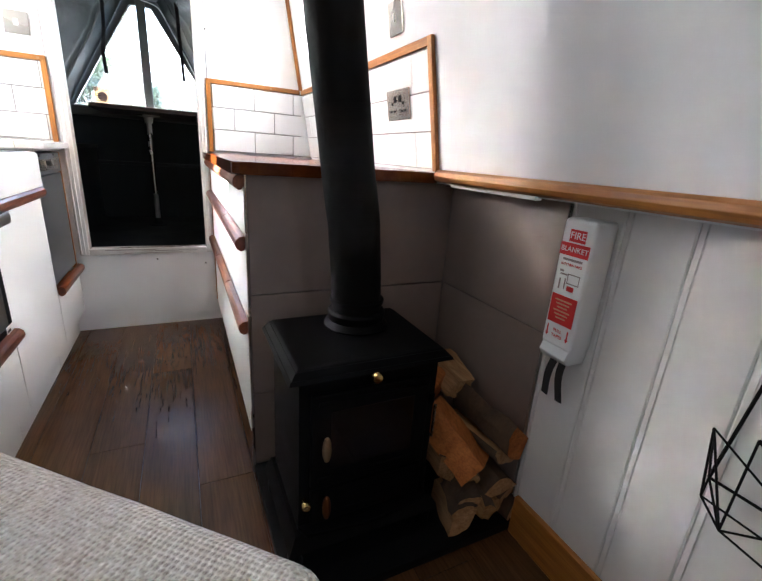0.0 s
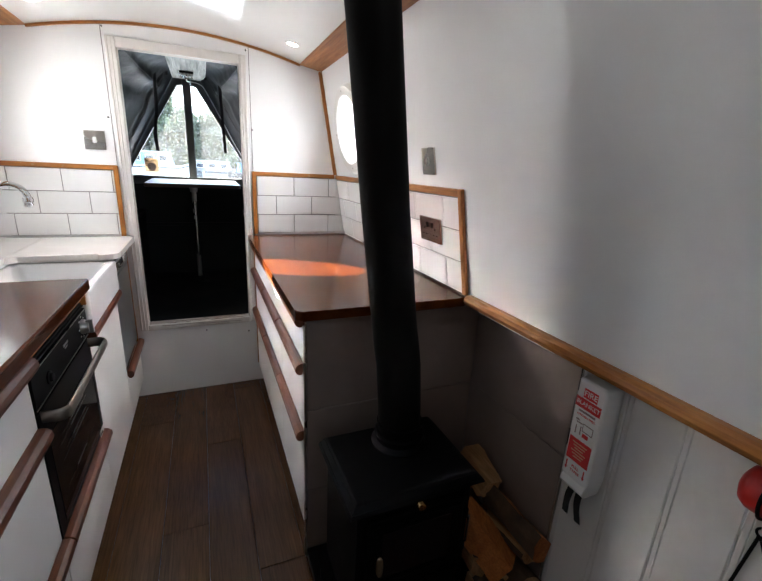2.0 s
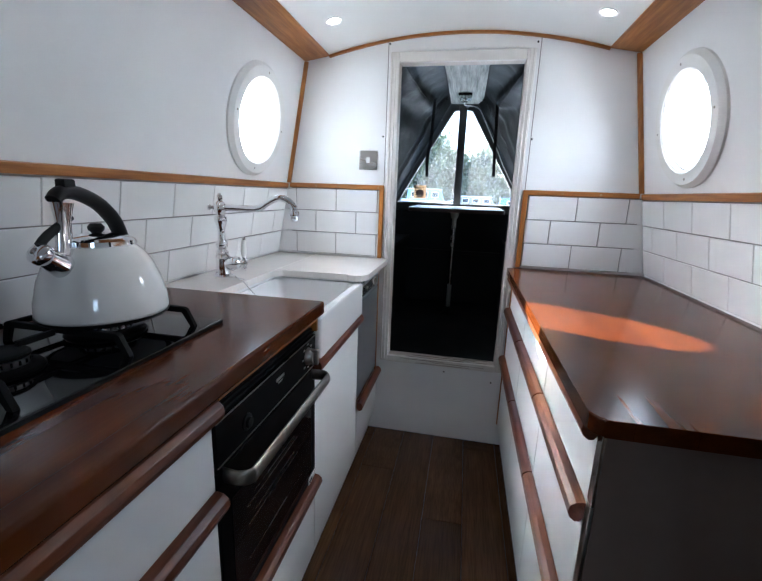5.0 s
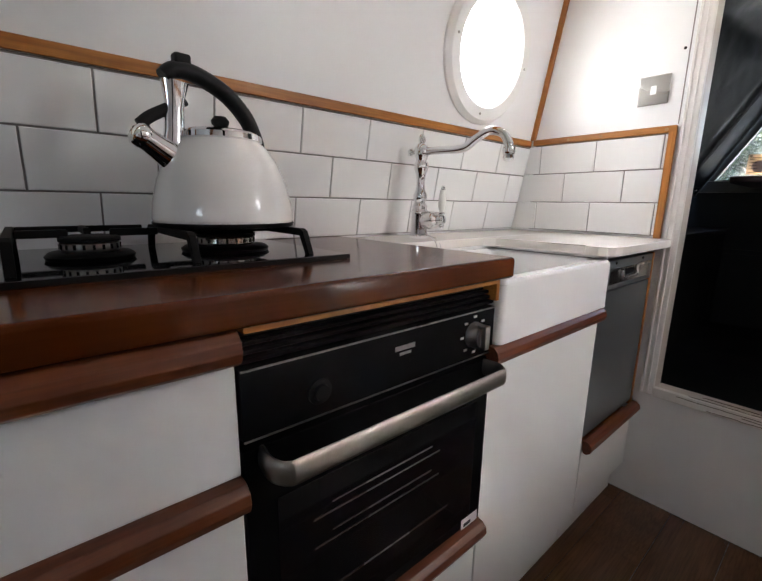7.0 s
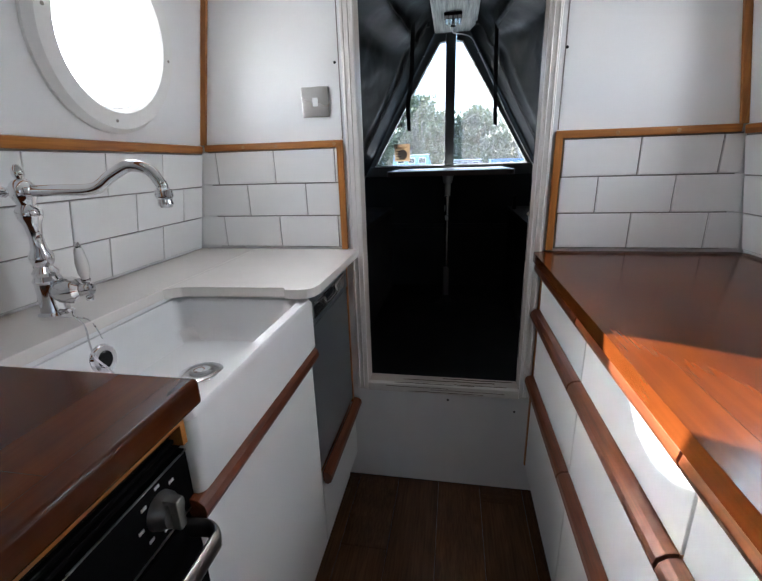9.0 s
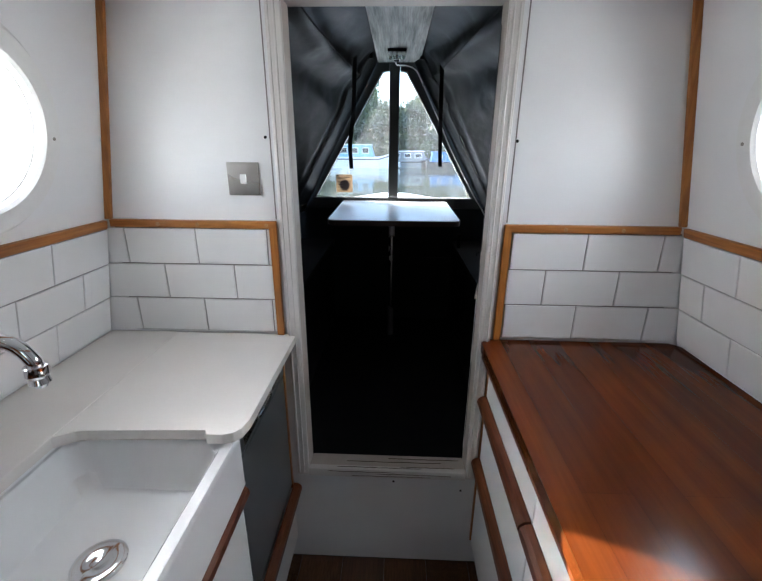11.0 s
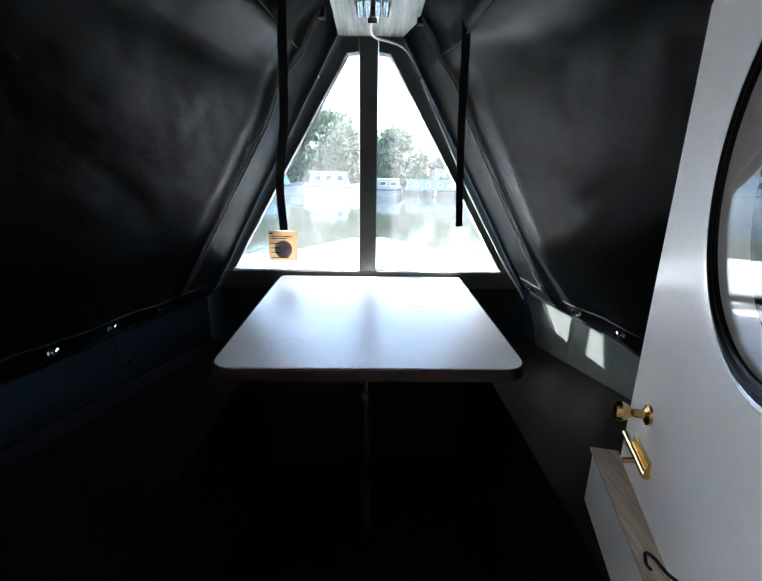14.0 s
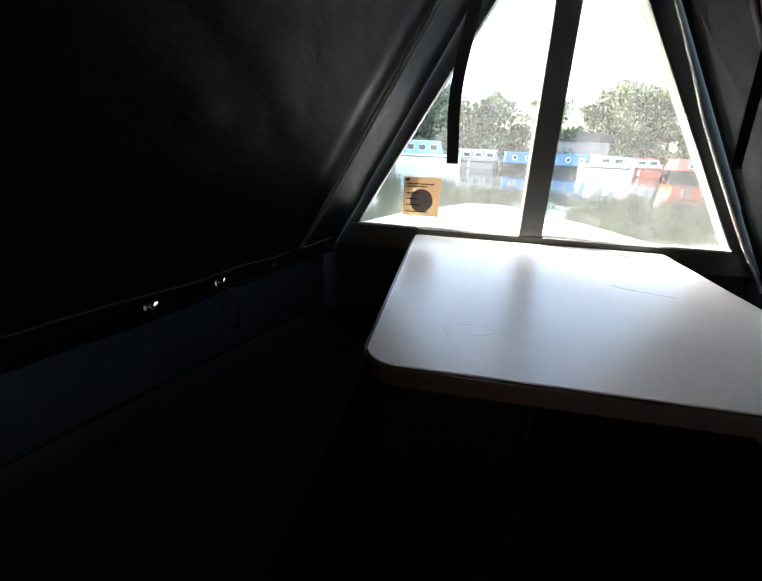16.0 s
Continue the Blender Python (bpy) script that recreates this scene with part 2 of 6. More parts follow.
RED_PRINT = plain("red_print", (0.62, 0.03, 0.03), 0.45, var=0.05, relief=0.0)
INK = plain("grey_print", (0.28, 0.22, 0.21), 0.6, var=0.1, relief=0.0)
CLOTH = weave("oatmeal_weave", (0.60, 0.53, 0.47), (0.86, 0.82, 0.77))
CANVAS = canvas_cloth("black_canvas", (0.0022, 0.0030, 0.0035), 0.40)
SCRATCH = plain("worn_laminate_scratch", (0.50, 0.46, 0.44), 0.6, var=0.1, relief=0.0)
STRAP = plain("black_webbing", (0.008, 0.008, 0.009), 0.75, var=0.2, grain=500, relief=0.4)
CRATCH_PAINT = plain("grey_cratch_paint", (0.055, 0.057, 0.052), 0.5, var=0.12, grain=60, relief=0.3)
PLANK_PAINT = wood("worn_white_plank", (0.17, 0.215, 0.205), (0.66, 0.71, 0.69), "y", 0.55, 0.0)
# bow well paints: near-black, with the covered well's shade put into the colour
BOW_SHADE_PAINT = plain("shaded_blue_bow_paint", (0.0105, 0.0135, 0.0155), 0.6, spec=0.25, var=0.2, grain=60, relief=0.3)
WELL_SHADE_PAINT = plain("shaded_well_paint", (0.0045, 0.0052, 0.0058), 0.75, spec=0.15, var=0.25, grain=80, relief=0.4)
BULWARK = plain("shaded_bulwark_paint", (0.007, 0.012, 0.017), 0.5, spec=0.25, var=0.1, grain=60, relief=0.2)
# starboard bulwark strip, a lighter colour than the port strip
BULWARK_STARBOARD = plain("starboard_bulwark_paint", (0.030, 0.036, 0.034), 0.5, var=0.12, grain=60, relief=0.2)
BENCH = plain("shaded_bench_paint", (0.0078, 0.0056, 0.005), 0.6, spec=0.1, var=0.2, grain=40, relief=0.3)
TABLETOP = plain("white_laminate_table", (0.88, 0.87, 0.86), 0.33, spec=0.6, var=0.04, grain=25, patch=6, relief=0.04, coat=0.0)
PALE_WOOD = wood("pale_bare_wood", (0.42, 0.33, 0.23), (0.62, 0.53, 0.42), "y", 0.6, 0.0)
TABLE_EDGE = wood("table_edge_wood", (0.022, 0.009, 0.005), (0.055, 0.023, 0.013), "x", 0.4, 0.1)


def rained_glass(name):
    """Clear glass with a film of dried rain that scatters some of the daylight."""
    m = glass_of(name, 0.0, speckle=0.006)
    n, l = m.node_tree.nodes, m.node_tree.links
    b, out = n["Principled BSDF"], n["Material Output"]
    film, mx = n.new("ShaderNodeBsdfTranslucent"), n.new("ShaderNodeMixShader")
    film.inputs["Color"].default_value = (0.95, 0.95, 0.95, 1)
    v = coords(n, l, (1, 1, 1))
    drops, broad = noise_of(n, l, v, 260, 2, 0.7), noise_of(n, l, v, 14, 4)
    f = mul(n, l, ramp(n, l, drops, [(0.47, (0.008, 0.008, 0.008)), (0.66, (0.105, 0.105, 0.105))]), ramp(n, l, broad, [(0.3, (0.55, 0.55, 0.55)), (0.7, (1, 1, 1))]))
    l.new(f, mx.inputs[0])
    l.new(b.outputs[0], mx.inputs[1])
    l.new(film.outputs[0], mx.inputs[2])
    l.new(mx.outputs[0], out.inputs["Surface"])
    return m


def thin_card(name, color):
    """Paper that lets part of the daylight behind it through."""
    m = plain(name, color, 0.6, var=0.06, relief=0.05)
    n, l = m.node_tree.nodes, m.node_tree.links
    film, mx = n.new("ShaderNodeBsdfTranslucent"), n.new("ShaderNodeMixShader")
    film.inputs["Color"].default_value = (*color, 1)
    mx.inputs[0].default_value = 0.45
    l.new(n["Principled BSDF"].outputs[0], mx.inputs[1])
    l.new(film.outputs[0], mx.inputs[2])
    l.new(mx.outputs[0], n["Material Output"].inputs["Surface"])
    return m


PANE = rained_glass("window_glass")
CARD = thin_card("thin_cream_card", (0.58, 0.475, 0.345))
PANE_PORT = glass_of("porthole_glass", 0.06, speckle=0.25)
LAMP_ON = glow("lamp_lens", (1.0, 0.96, 0.90), 8)
PAPER = plain("cream_card", (0.62, 0.44, 0.26), 0.6, var=0.08, relief=0.05)
BARK = wood("split_log_face", (0.37, 0.18, 0.07), (0.60, 0.36, 0.17), "y", 0.8, 0.0)
BARK_SKIN = plain("log_bark", (0.095, 0.055, 0.032), 0.9, var=0.45, grain=45, patch=12, relief=0.9, depth=0.006)
LOG_ORANGE = wood("orange_log_face", (0.33, 0.090, 0.014), (0.58, 0.19, 0.036), "y", 0.8, 0.0)
HULL_BLACK = plain("black_hull", (0.02, 0.02, 0.02), 0.5, var=0.2)


# ---- mesh helpers ----
I4 = Matrix.Identity(4)


def flat_normals(me, limit):
    """Corner normals weighted by face area, so that broad faces stay flat beside their small bevels."""
    near = [[] for _ in me.vertices]
    for p in me.polygons:
        for v in p.vertices:
            near[v].append((p.normal.copy(), p.area))
    out = []
    for p in me.polygons:
        for v in p.vertices:
            q = Vector((0, 0, 0))
            for nrm, area in near[v]:
                if nrm.dot(p.normal) >= limit:
                    q += nrm * area
            out.append(q.normalized() if q.length > 0 else p.normal.copy())
    me.normals_split_custom_set(out)


def mesh_of(bm, name, material, smooth=40):
    me = bpy.data.meshes.new(name)
    bmesh.ops.recalc_face_normals(bm, faces=bm.faces)
    bm.to_mesh(me)
    bm.free()
    mats = material if isinstance(material, (list, tuple)) else [material]
    for q in mats:
        me.materials.append(q)
    if smooth:
        me.shade_smooth()
        me.set_sharp_from_angle(angle=radians(smooth))
        if len(me.polygons) < 2500:
            flat_normals(me, math.cos(radians(max(smooth, 40))))
    return me


def part(name, bm, material, parent=None, label="", smooth=40):
    """One mesh object, under a thing or a part where parent is given. Meshes are in world metres."""
    ob = new(name, mesh_of(bm, name, material, smooth))
    if parent is not None:
        ob.parent = parent
        if parent.type == "EMPTY":
            ob.matrix_parent_inverse = Matrix.Translation(parent.location).inverted()
    return tagged(ob, label)


def thing(name, place, label, category, group="", kind=""):
    e = new(name)
    e.location = place
    e.empty_display_size = 0.05
    return tagged(e, label, category, group, kind)


def structure(name, bm, material, label="", category="", smooth=40):
    return tagged(part(name, bm, material, None, "", smooth), label, category, "", "structure")


def box(bm, x0, x1, y0, y1, z0, z1, bev=0.0, seg=2, m=I4):
    r = bmesh.ops.create_cube(bm, size=1.0)
    vs = r["verts"]
    bmesh.ops.transform(bm, matrix=m @ Matrix.Translation(((x0 + x1) / 2, (y0 + y1) / 2, (z0 + z1) / 2)) @ Matrix.Diagonal((x1 - x0, y1 - y0, z1 - z0, 1)), verts=vs)
    if bev:
        es = list({e for v in vs for e in v.link_edges})
        bmesh.ops.bevel(bm, geom=es, offset=bev, segments=seg, affect="EDGES", profile=0.5)
    return bm


def Box(*a, **k):
    return box(bmesh.new(), *a, **k)


def cyl(bm, p0, p1, r0, r1=None, seg=20, caps=True):
    p0, p1 = Vector(p0), Vector(p1)
    d = p1 - p0
    q = d.to_track_quat("Z", "Y").to_matrix().to_4x4()
    bmesh.ops.create_cone(bm, cap_ends=caps, segments=seg, radius1=r0, radius2=r0 if r1 is None else r1, depth=d.length, matrix=Matrix.Translation((p0 + p1) / 2) @ q)
    return bm


def Cyl(*a, **k):
    return cyl(bmesh.new(), *a, **k)


def lathe(bm, profile, place=(0, 0, 0), seg=32, m=I4):
    """profile: rows of radius, height. A radius of 0 closes an end."""
    rings = []
    base = Matrix.Translation(place) @ m
    for r, z in profile:
        if r <= 1e-6:
            rings.append([bm.verts.new(base @ Vector((0, 0, z)))])
        else:
            rings.append([bm.verts.new(base @ Vector((r * math.cos(2 * math.pi * i / seg), r * math.sin(2 * math.pi * i / seg), z))) for i in range(seg)])
    for a, b in zip(rings, rings[1:]):
        for i in range(seg):
            j = (i + 1) % seg
            f = [a[0]] if len(a) == 1 else [a[i], a[j]]
            f += [b[0]] if len(b) == 1 else [b[j], b[i]]
            if len(f) > 2:
                bm.faces.new(f)
    return bm


def Lathe(*a, **k):
    return lathe(bmesh.new(), *a, **k)


def smooth_path(pts, n=8):
    pts = [Vector(p) for p in pts]
    if len(pts) < 3:
        return pts
    out = []
    ext = [2 * pts[0] - pts[1], *pts, 2 * pts[-1] - pts[-2]]
    for a, b, c, d in zip(ext, ext[1:], ext[2:], ext[3:]):
        for i in range(n):
            t = i / n
            out.append(0.5 * (2 * b + (c - a) * t + (2 * a - 5 * b + 4 * c - d) * t * t + (3 * b - a - 3 * c + d) * t ** 3))
    return out + [pts[-1]]


def tube(bm, pts, r, seg=10, radii=None, flat=1.0, up=None):
    """A round (or flattened) bar along points."""
    pts = [Vector(p) for p in pts]
    rings, nrm = [], None
    for i, p in enumerate(pts):
        t = (pts[min(i + 1, len(pts) - 1)] - pts[max(i - 1, 0)]).normalized()
        if up is not None:
            nrm = Vector(up)
        elif nrm is None:
            nrm = Vector((0, 0, 1)) if abs(t.z) < 0.9 else Vector((1, 0, 0))
        nrm = (nrm - t * nrm.dot(t)).normalized()
        bn = t.cross(nrm)
        rr = radii[i] if radii else r
        rings.append([bm.verts.new(p + nrm * rr * flat * math.cos(2 * math.pi * k / seg) + bn * rr * math.sin(2 * math.pi * k / seg)) for k in range(seg)])
    for a, b in zip(rings, rings[1:]):
        for k in range(seg):
            bm.faces.new((a[k], a[(k + 1) % seg], b[(k + 1) % seg], b[k]))
    bm.faces.new(rings[0])
    bm.faces.new(rings[-1])
    return bm


def Tube(*a, **k):
    return tube(bmesh.new(), *a, **k)


def prism(bm, poly, way, bev=0.0):
    """A flat outline (3D points) pushed along a vector."""
    a = [bm.verts.new(Vector(p)) for p in poly]
    b = [bm.verts.new(Vector(p) + Vector(way)) for p in poly]
    n = len(poly)
    fs = [bm.faces.new(a), bm.faces.new(b)]
    for i in range(n):
        fs.append(bm.faces.new((a[i], a[(i + 1) % n], b[(i + 1) % n], b[i])))
    if bev:
        es = list({e for f in fs for e in f.edges})
        bmesh.ops.bevel(bm, geom=es, offset=bev, segments=2, affect="EDGES", profile=0.5)
    return bm


def Prism(*a, **k):
    return prism(bmesh.new(), *a, **k)


def panel(bm, m, u0, u1, v0, v1, thick, hole=None, seg=56):
    """A slab in the u-v plane of m, its face at w = 0 and its back at w = -thick; hole: (u, v, ru, rv)."""
    if hole is None:
        return box(bm, u0, u1, v0, v1, -thick, 0, m=m)
    cu, cv, ru, rv = hole
    angs = [2 * math.pi * i / seg for i in range(seg)]
    angs += [math.atan2(v - cv, u - cu) % (2 * math.pi) for u in (u0, u1) for v in (v0, v1)]
    angs = sorted(set(round(a, 6) for a in angs))
    rings = []
    for w in (0, -thick):
        inner, outer = [], []
        for a in angs:
            c, s = math.cos(a), math.sin(a)
            k = min(((u1 if c > 0 else u0) - cu) / c if abs(c) > 1e-9 else 1e9, ((v1 if s > 0 else v0) - cv) / s if abs(s) > 1e-9 else 1e9)
            q = 1 / math.hypot(c / ru, s / rv)
            inner.append(bm.verts.new(m @ Vector((cu + q * c, cv + q * s, w))))
            outer.append(bm.verts.new(m @ Vector((cu + k * c, cv + k * s, w))))
        rings.append((inner, outer))
    n = len(angs)
    (fi, fo), (bi, bo) = rings
    for i in range(n):
        j = (i + 1) % n
        bm.faces.new((fi[i], fi[j], fo[j], fo[i]))
        bm.faces.new((bi[i], bi[j], bo[j], bo[i]))
        bm.faces.new((fi[i], fi[j], bi[j], bi[i]))
        bm.faces.new((fo[i], fo[j], bo[j], bo[i]))
    return bm


def frame_of(origin, u, v):
    """A pose from an origin and two directions; the third points out of the wall."""
    u, v = Vector(u).normalized(), Vector(v).normalized()
    w = u.cross(v).normalized()
    m = Matrix((u, v, w)).transposed().to_4x4()
    m.translation = origin
    return m


def ring(bm, m, r_in, r_out, h, seg=48, squash=1.0, rnd=0.3):
    """A flat ring with rounded edges in the u-v plane of m."""
    prof = [(r_in, 0), (r_in, h * (1 - rnd)), (r_in + h * rnd, h), (r_out - h * rnd * 2, h), (r_out, h * (1 - rnd) * 0.5), (r_out, 0)]
    loops = []
    for r, z in prof:
        loops.append([bm.verts.new(m @ Vector((r * math.cos(2 * math.pi * i / seg), squash * r * math.sin(2 * math.pi * i / seg), z))) for i in range(seg)])
    for a, b in zip(loops, loops[1:] + loops[:1]):
        for i in range(seg):
            bm.faces.new((a[i], a[(i + 1) % seg], b[(i + 1) % seg], b[i]))
    return bm


def words(name, text, m, size, material, parent, depth=0.0006):
    """Raised lettering from the built-in font, as one mesh."""
    cu = bpy.data.curves.new(name, "FONT")
    cu.body, cu.size, cu.extrude, cu.align_x, cu.align_y = text, size, depth, "CENTER", "CENTER"
    tmp = bpy.data.objects.new(name, cu)
    scene.collection.objects.link(tmp)
    bpy.context.view_layer.update()
    me = bpy.data.meshes.new_from_object(tmp.evaluated_get(bpy.context.evaluated_depsgraph_get()))
    bpy.data.objects.remove(tmp)
    me.transform(m)
    me.materials.clear()
    me.materials.append(material)
    ob = new(name, me)
    ob.parent = parent
    if parent.type == "EMPTY":
        ob.matrix_parent_inverse = Matrix.Translation(parent.location).inverted()
    return ob


# ---- structure ----
END = 2.351           # face of the bulkhead at the fore end of the galley
BACK = -2.6
LEAN_RUN = 0.177      # how far the cabin sides lean in, per metre of height


def side_x(sign, z):
    return CX + sign * (0.843 - LEAN_RUN * (z - 0.905))


# frames of the two leaning cabin sides: u runs along y, v up the slope, w into the room
LEFT = frame_of((side_x(-1, 0.905), 0, 0.905), (0, 1, 0), (LEAN_RUN, 0, 1))
RIGHT = frame_of((side_x(1, 0.905), 0, 0.905), (0, -1, 0), (-LEAN_RUN, 0, 1))
SLOPE = math.sqrt(1 + LEAN_RUN ** 2)


def build_side(sign):
    m = LEFT if sign < 0 else RIGHT
    f = -sign                     # u is y on one side and -y on the other
    top = (2.0 - 0.905) * SLOPE
    bm = bmesh.new()

    def span(y0, y1, v0, v1, hole=None):
        a, b = sorted((f * y0, f * y1))
        panel(bm, m, a, b, v0, v1, 0.06, hole)
    v0 = -0.03
    span(1.55, END - 0.002, v0, top, (f * PORT_Y, PORT_V, 0.152, 0.152))
    if sign < 0:
        span(BACK, 1.55, v0, top)
    else:
        span(-0.85, 1.55, v0, top)
        span(-1.75, -0.85, v0, 0.27)
        span(-1.75, -0.85, 0.75, top)
        span(BACK, -1.75, v0, top)
    name = "wall_port" if sign < 0 else "wall_starboard"
    return structure(name, bm, WHITE_WALL, "white satin-lined leaning cabin side wall", "wall")


PORT_Y, PORT_V = 1.985, (1.465 - 0.905) * SLOPE
wall_port, wall_starboard = build_side(-1), build_side(1)

# lower hull linings under the gunwale
structure("wall_port_lower", Box(-1.16, -1.10, BACK, END - 0.002, 0, 0.88), BOARD_WHITE, "white painted lower hull lining", "wall")
low_wall = structure("wall_starboard_lower", Box(0.757, 0.82, BACK, END - 0.002, 0, 0.88), GROUT, "white tongue-and-groove boarded lower wall", "wall")
structure("gunwale_port", Box(-1.16, side_x(-1, 0.88) - 0.004, BACK, END - 0.002, 0.881, 0.93), BOARD_WHITE, "white gunwale lining above the lower wall", "wall")
structure("gunwale_starboard", Box(side_x(1, 0.88) + 0.004, 0.82, BACK, END - 0.002, 0.881, 0.93), BOARD_WHITE, "white gunwale lining above the lower wall", "wall")
# added wall out of view; its dark oak colour keeps bounced light low
structure("wall_aft", Box(-1.16, 0.82, BACK - 0.06, BACK, 0, 2.0), OAK_X, "unseen oak-coloured wall closing the saloon, added to cut bounced light", "wall")

# fore bulkhead with its doorway
DX0, DX1, DZ0, DZ1 = -0.428, 0.101, 0.412, 1.766
bm = bmesh.new()
box(bm, -1.16, DX0, END, END + 0.05, 0, 2.02)
box(bm, DX1, 0.82, END, END + 0.05, 0, 2.02)
box(bm, DX0, DX1, END, END + 0.05, DZ1, 2.02)
box(bm, DX0, DX1, END, END + 0.05, 0, DZ0)
wall_fore = structure("wall_fore", bm, WHITE_WALL, "white bulkhead with a doorway to the bow", "wall")

# floor under the planks, and the arched ceiling
floor = structure("floor", Box(-1.16, 0.82, BACK, END, -0.05, -0.004), GROUT, "dark brown wood-plank floor", "floor")


def arch(x):
    return 1.874 - 0.234 * (x - CX) ** 2


bm = bmesh.new()
N = 24
xs = [CX - 0.578 + 1.156 * i / N for i in range(N + 1)]
prism(bm, [(x, BACK, arch(x)) for x in xs] + [(x, BACK, arch(x) + 0.04) for x in reversed(xs)], (0, END - 0.002 - BACK, 0))
structure("ceiling", bm, WHITE_CEIL, "glossy white arched cabin ceiling with recessed spotlights", "ceiling", smooth=30)

# oak cove boards between ceiling and sides
for s in (-1, 1):
    xa, xb = side_x(s, 1.777), CX + s * 0.572
    poly = [(xa, BACK, 1.773), (xb, BACK, 1.793), (xb, BACK, 1.811), (xa, BACK, 1.80)]
    structure("trim_cove", Prism(poly, (0, END - 0.003 - BACK, 0), 0.003), OAK, "varnished oak cove board along the ceiling edge", "trim")
    # upright corner strips, leaning with the sides
    a, b = Vector((side_x(s, 1.246), END - 0.012, 1.246)), Vector((side_x(s, 1.772), END - 0.012, 1.772))
    q = Vector((-s * 0.018, 0, 0))
    structure("trim_corner", Prism([a, a + q, b + q, b], (0, 0.0118, 0), 0.002), OAK_Z, "varnished oak corner strip", "trim")
# arched strip over the bulkhead
bm = bmesh.new()
xs = [CX - 0.572 + 1.144 * i / 20 for i in range(21)]
prism(bm, [(x, END - 0.012, arch(x) - 0.011) for x in xs] + [(x, END - 0.012, arch(x) - 0.0005) for x in reversed(xs)], (0, 0.0117, 0))
structure("trim_arch", bm, OAK_X, "thin curved oak strip over the bulkhead", "trim")

# white moulded door casing
casing = thing("door_frame", (CX, END, 0.40), "white painted wooden door casing with worn sill", "door frame", kind="structure")
for nm, a in (("jamb", (-0.463, DX0 + 0.003, END - 0.016, END - 0.0005, 0.392, 1.80)), ("jamb", (DX1 - 0.003, 0.132, END - 0.016, END - 0.0005, 0.392, 1.80)),
              ("head", (DX0 + 0.0035, DX1 - 0.0035, END - 0.016, END - 0.0005, 1.757, 1.80)), ("sill", (DX0 + 0.0035, DX1 - 0.0035, END - 0.022, END - 0.0005, 0.392, 0.424))):
    part(nm, Box(*a, bev=0.004), CASING_WHITE, casing)
for nm, a in (("jamb_lining", (DX0 - 0.0005, DX0 + 0.004, END - 0.004, END + 0.056, DZ0, DZ1)), ("jamb_lining", (DX1 - 0.004, DX1 + 0.0005, END - 0.004, END + 0.056, DZ0, DZ1)),
              ("head_lining", (DX0 + 0.004, DX1 - 0.004, END - 0.004, END + 0.056, DZ1 - 0.006, DZ1)), ("sill_lining", (DX0 + 0.004, DX1 - 0.004, END - 0.004, END + 0.056, DZ0 - 0.002, DZ0 + 0.008))):
    part(nm, Box(*a, bev=0.003), CASING_PAINT, casing)
for x in (-0.456, -0.441, 0.109, 0.124):
    part("bead", Cyl((x, END - 0.0165, 0.402), (x, END - 0.0165, 1.795), 0.0028, seg=8), CASING_WHITE, casing, "moulded bead")
for z0_, z1_ in ((0.52, 0.80), (0.86, 1.12), (1.16, 1.72)):
    part("hinge_gap", Box(DX1 - 0.0052, DX1 - 0.0040, END + 0.044, END + 0.047, z0_, z1_), BLACK_PLASTIC, casing, "dark gap beside the hinged door")
for x0_, x1_, z_, yy in ((-0.36, -0.14, 0.416, -0.0222), (-0.20, 0.05, 0.409, -0.0222), (-0.33, -0.05, 0.4245, -0.010), (-0.12, 0.06, 0.4245, -0.004), (-0.28, -0.02, 0.400, -0.0222), (-0.30, 0.02, 0.4225, 0.020), (-0.16, 0.08, 0.4225, 0.036)):
    pts = [(x0_ + (x1_ - x0_) * i / 12, END + yy, z_ + random.uniform(-0.0012, 0.0012)) for i in range(13)]
    part("paint_crack", Tube(pts, 0.0010, 5), CRACK, casing, "dark crack in the worn paint")
for x in (-0.476, 0.148):
    structure("panel_joint", Box(x - 0.0015, x + 0.0015, END - 0.0012, END - 0.0002, 1.25, 1.86), GROUT, "fine shadow joint in the bulkhead lining", "trim", smooth=0)
for x, z in ((-0.476 - 0.012, 1.46), (0.152, 1.455), (-0.47, 1.835), (0.135, 1.825), (-0.14, 0.36), (-0.60, 0.05), (0.09, 0.33)):
    structure("screw_hole", Cyl((x, END - 0.0015, z), (x, END + 0.002, z), 0.004, seg=12), BLACK_PLASTIC, "small dark screw hole in the white lining", "screw")

# ---- galley, port side ----
WT = 0.914            # port worktop height


def rail(parent, xf, y0, y1, z, sign, label="dark hardwood pull rail"):
    """A half-round finger pull along y; sign: the way it sticks out."""
    pts = [(0, -0.010), (0.006, -0.019), (0.014, -0.020), (0.023, -0.014), (0.0275, -0.003), (0.025, 0.009), (0.016, 0.017), (0.006, 0.019), (0, 0.019)]
    return part("handle", Prism([(xf + sign * a, y0 + 0.0015, z + b) for a, b in pts], (0, y1 - y0 - 0.003, 0), 0.0015), IROKO_RAIL, parent, label)


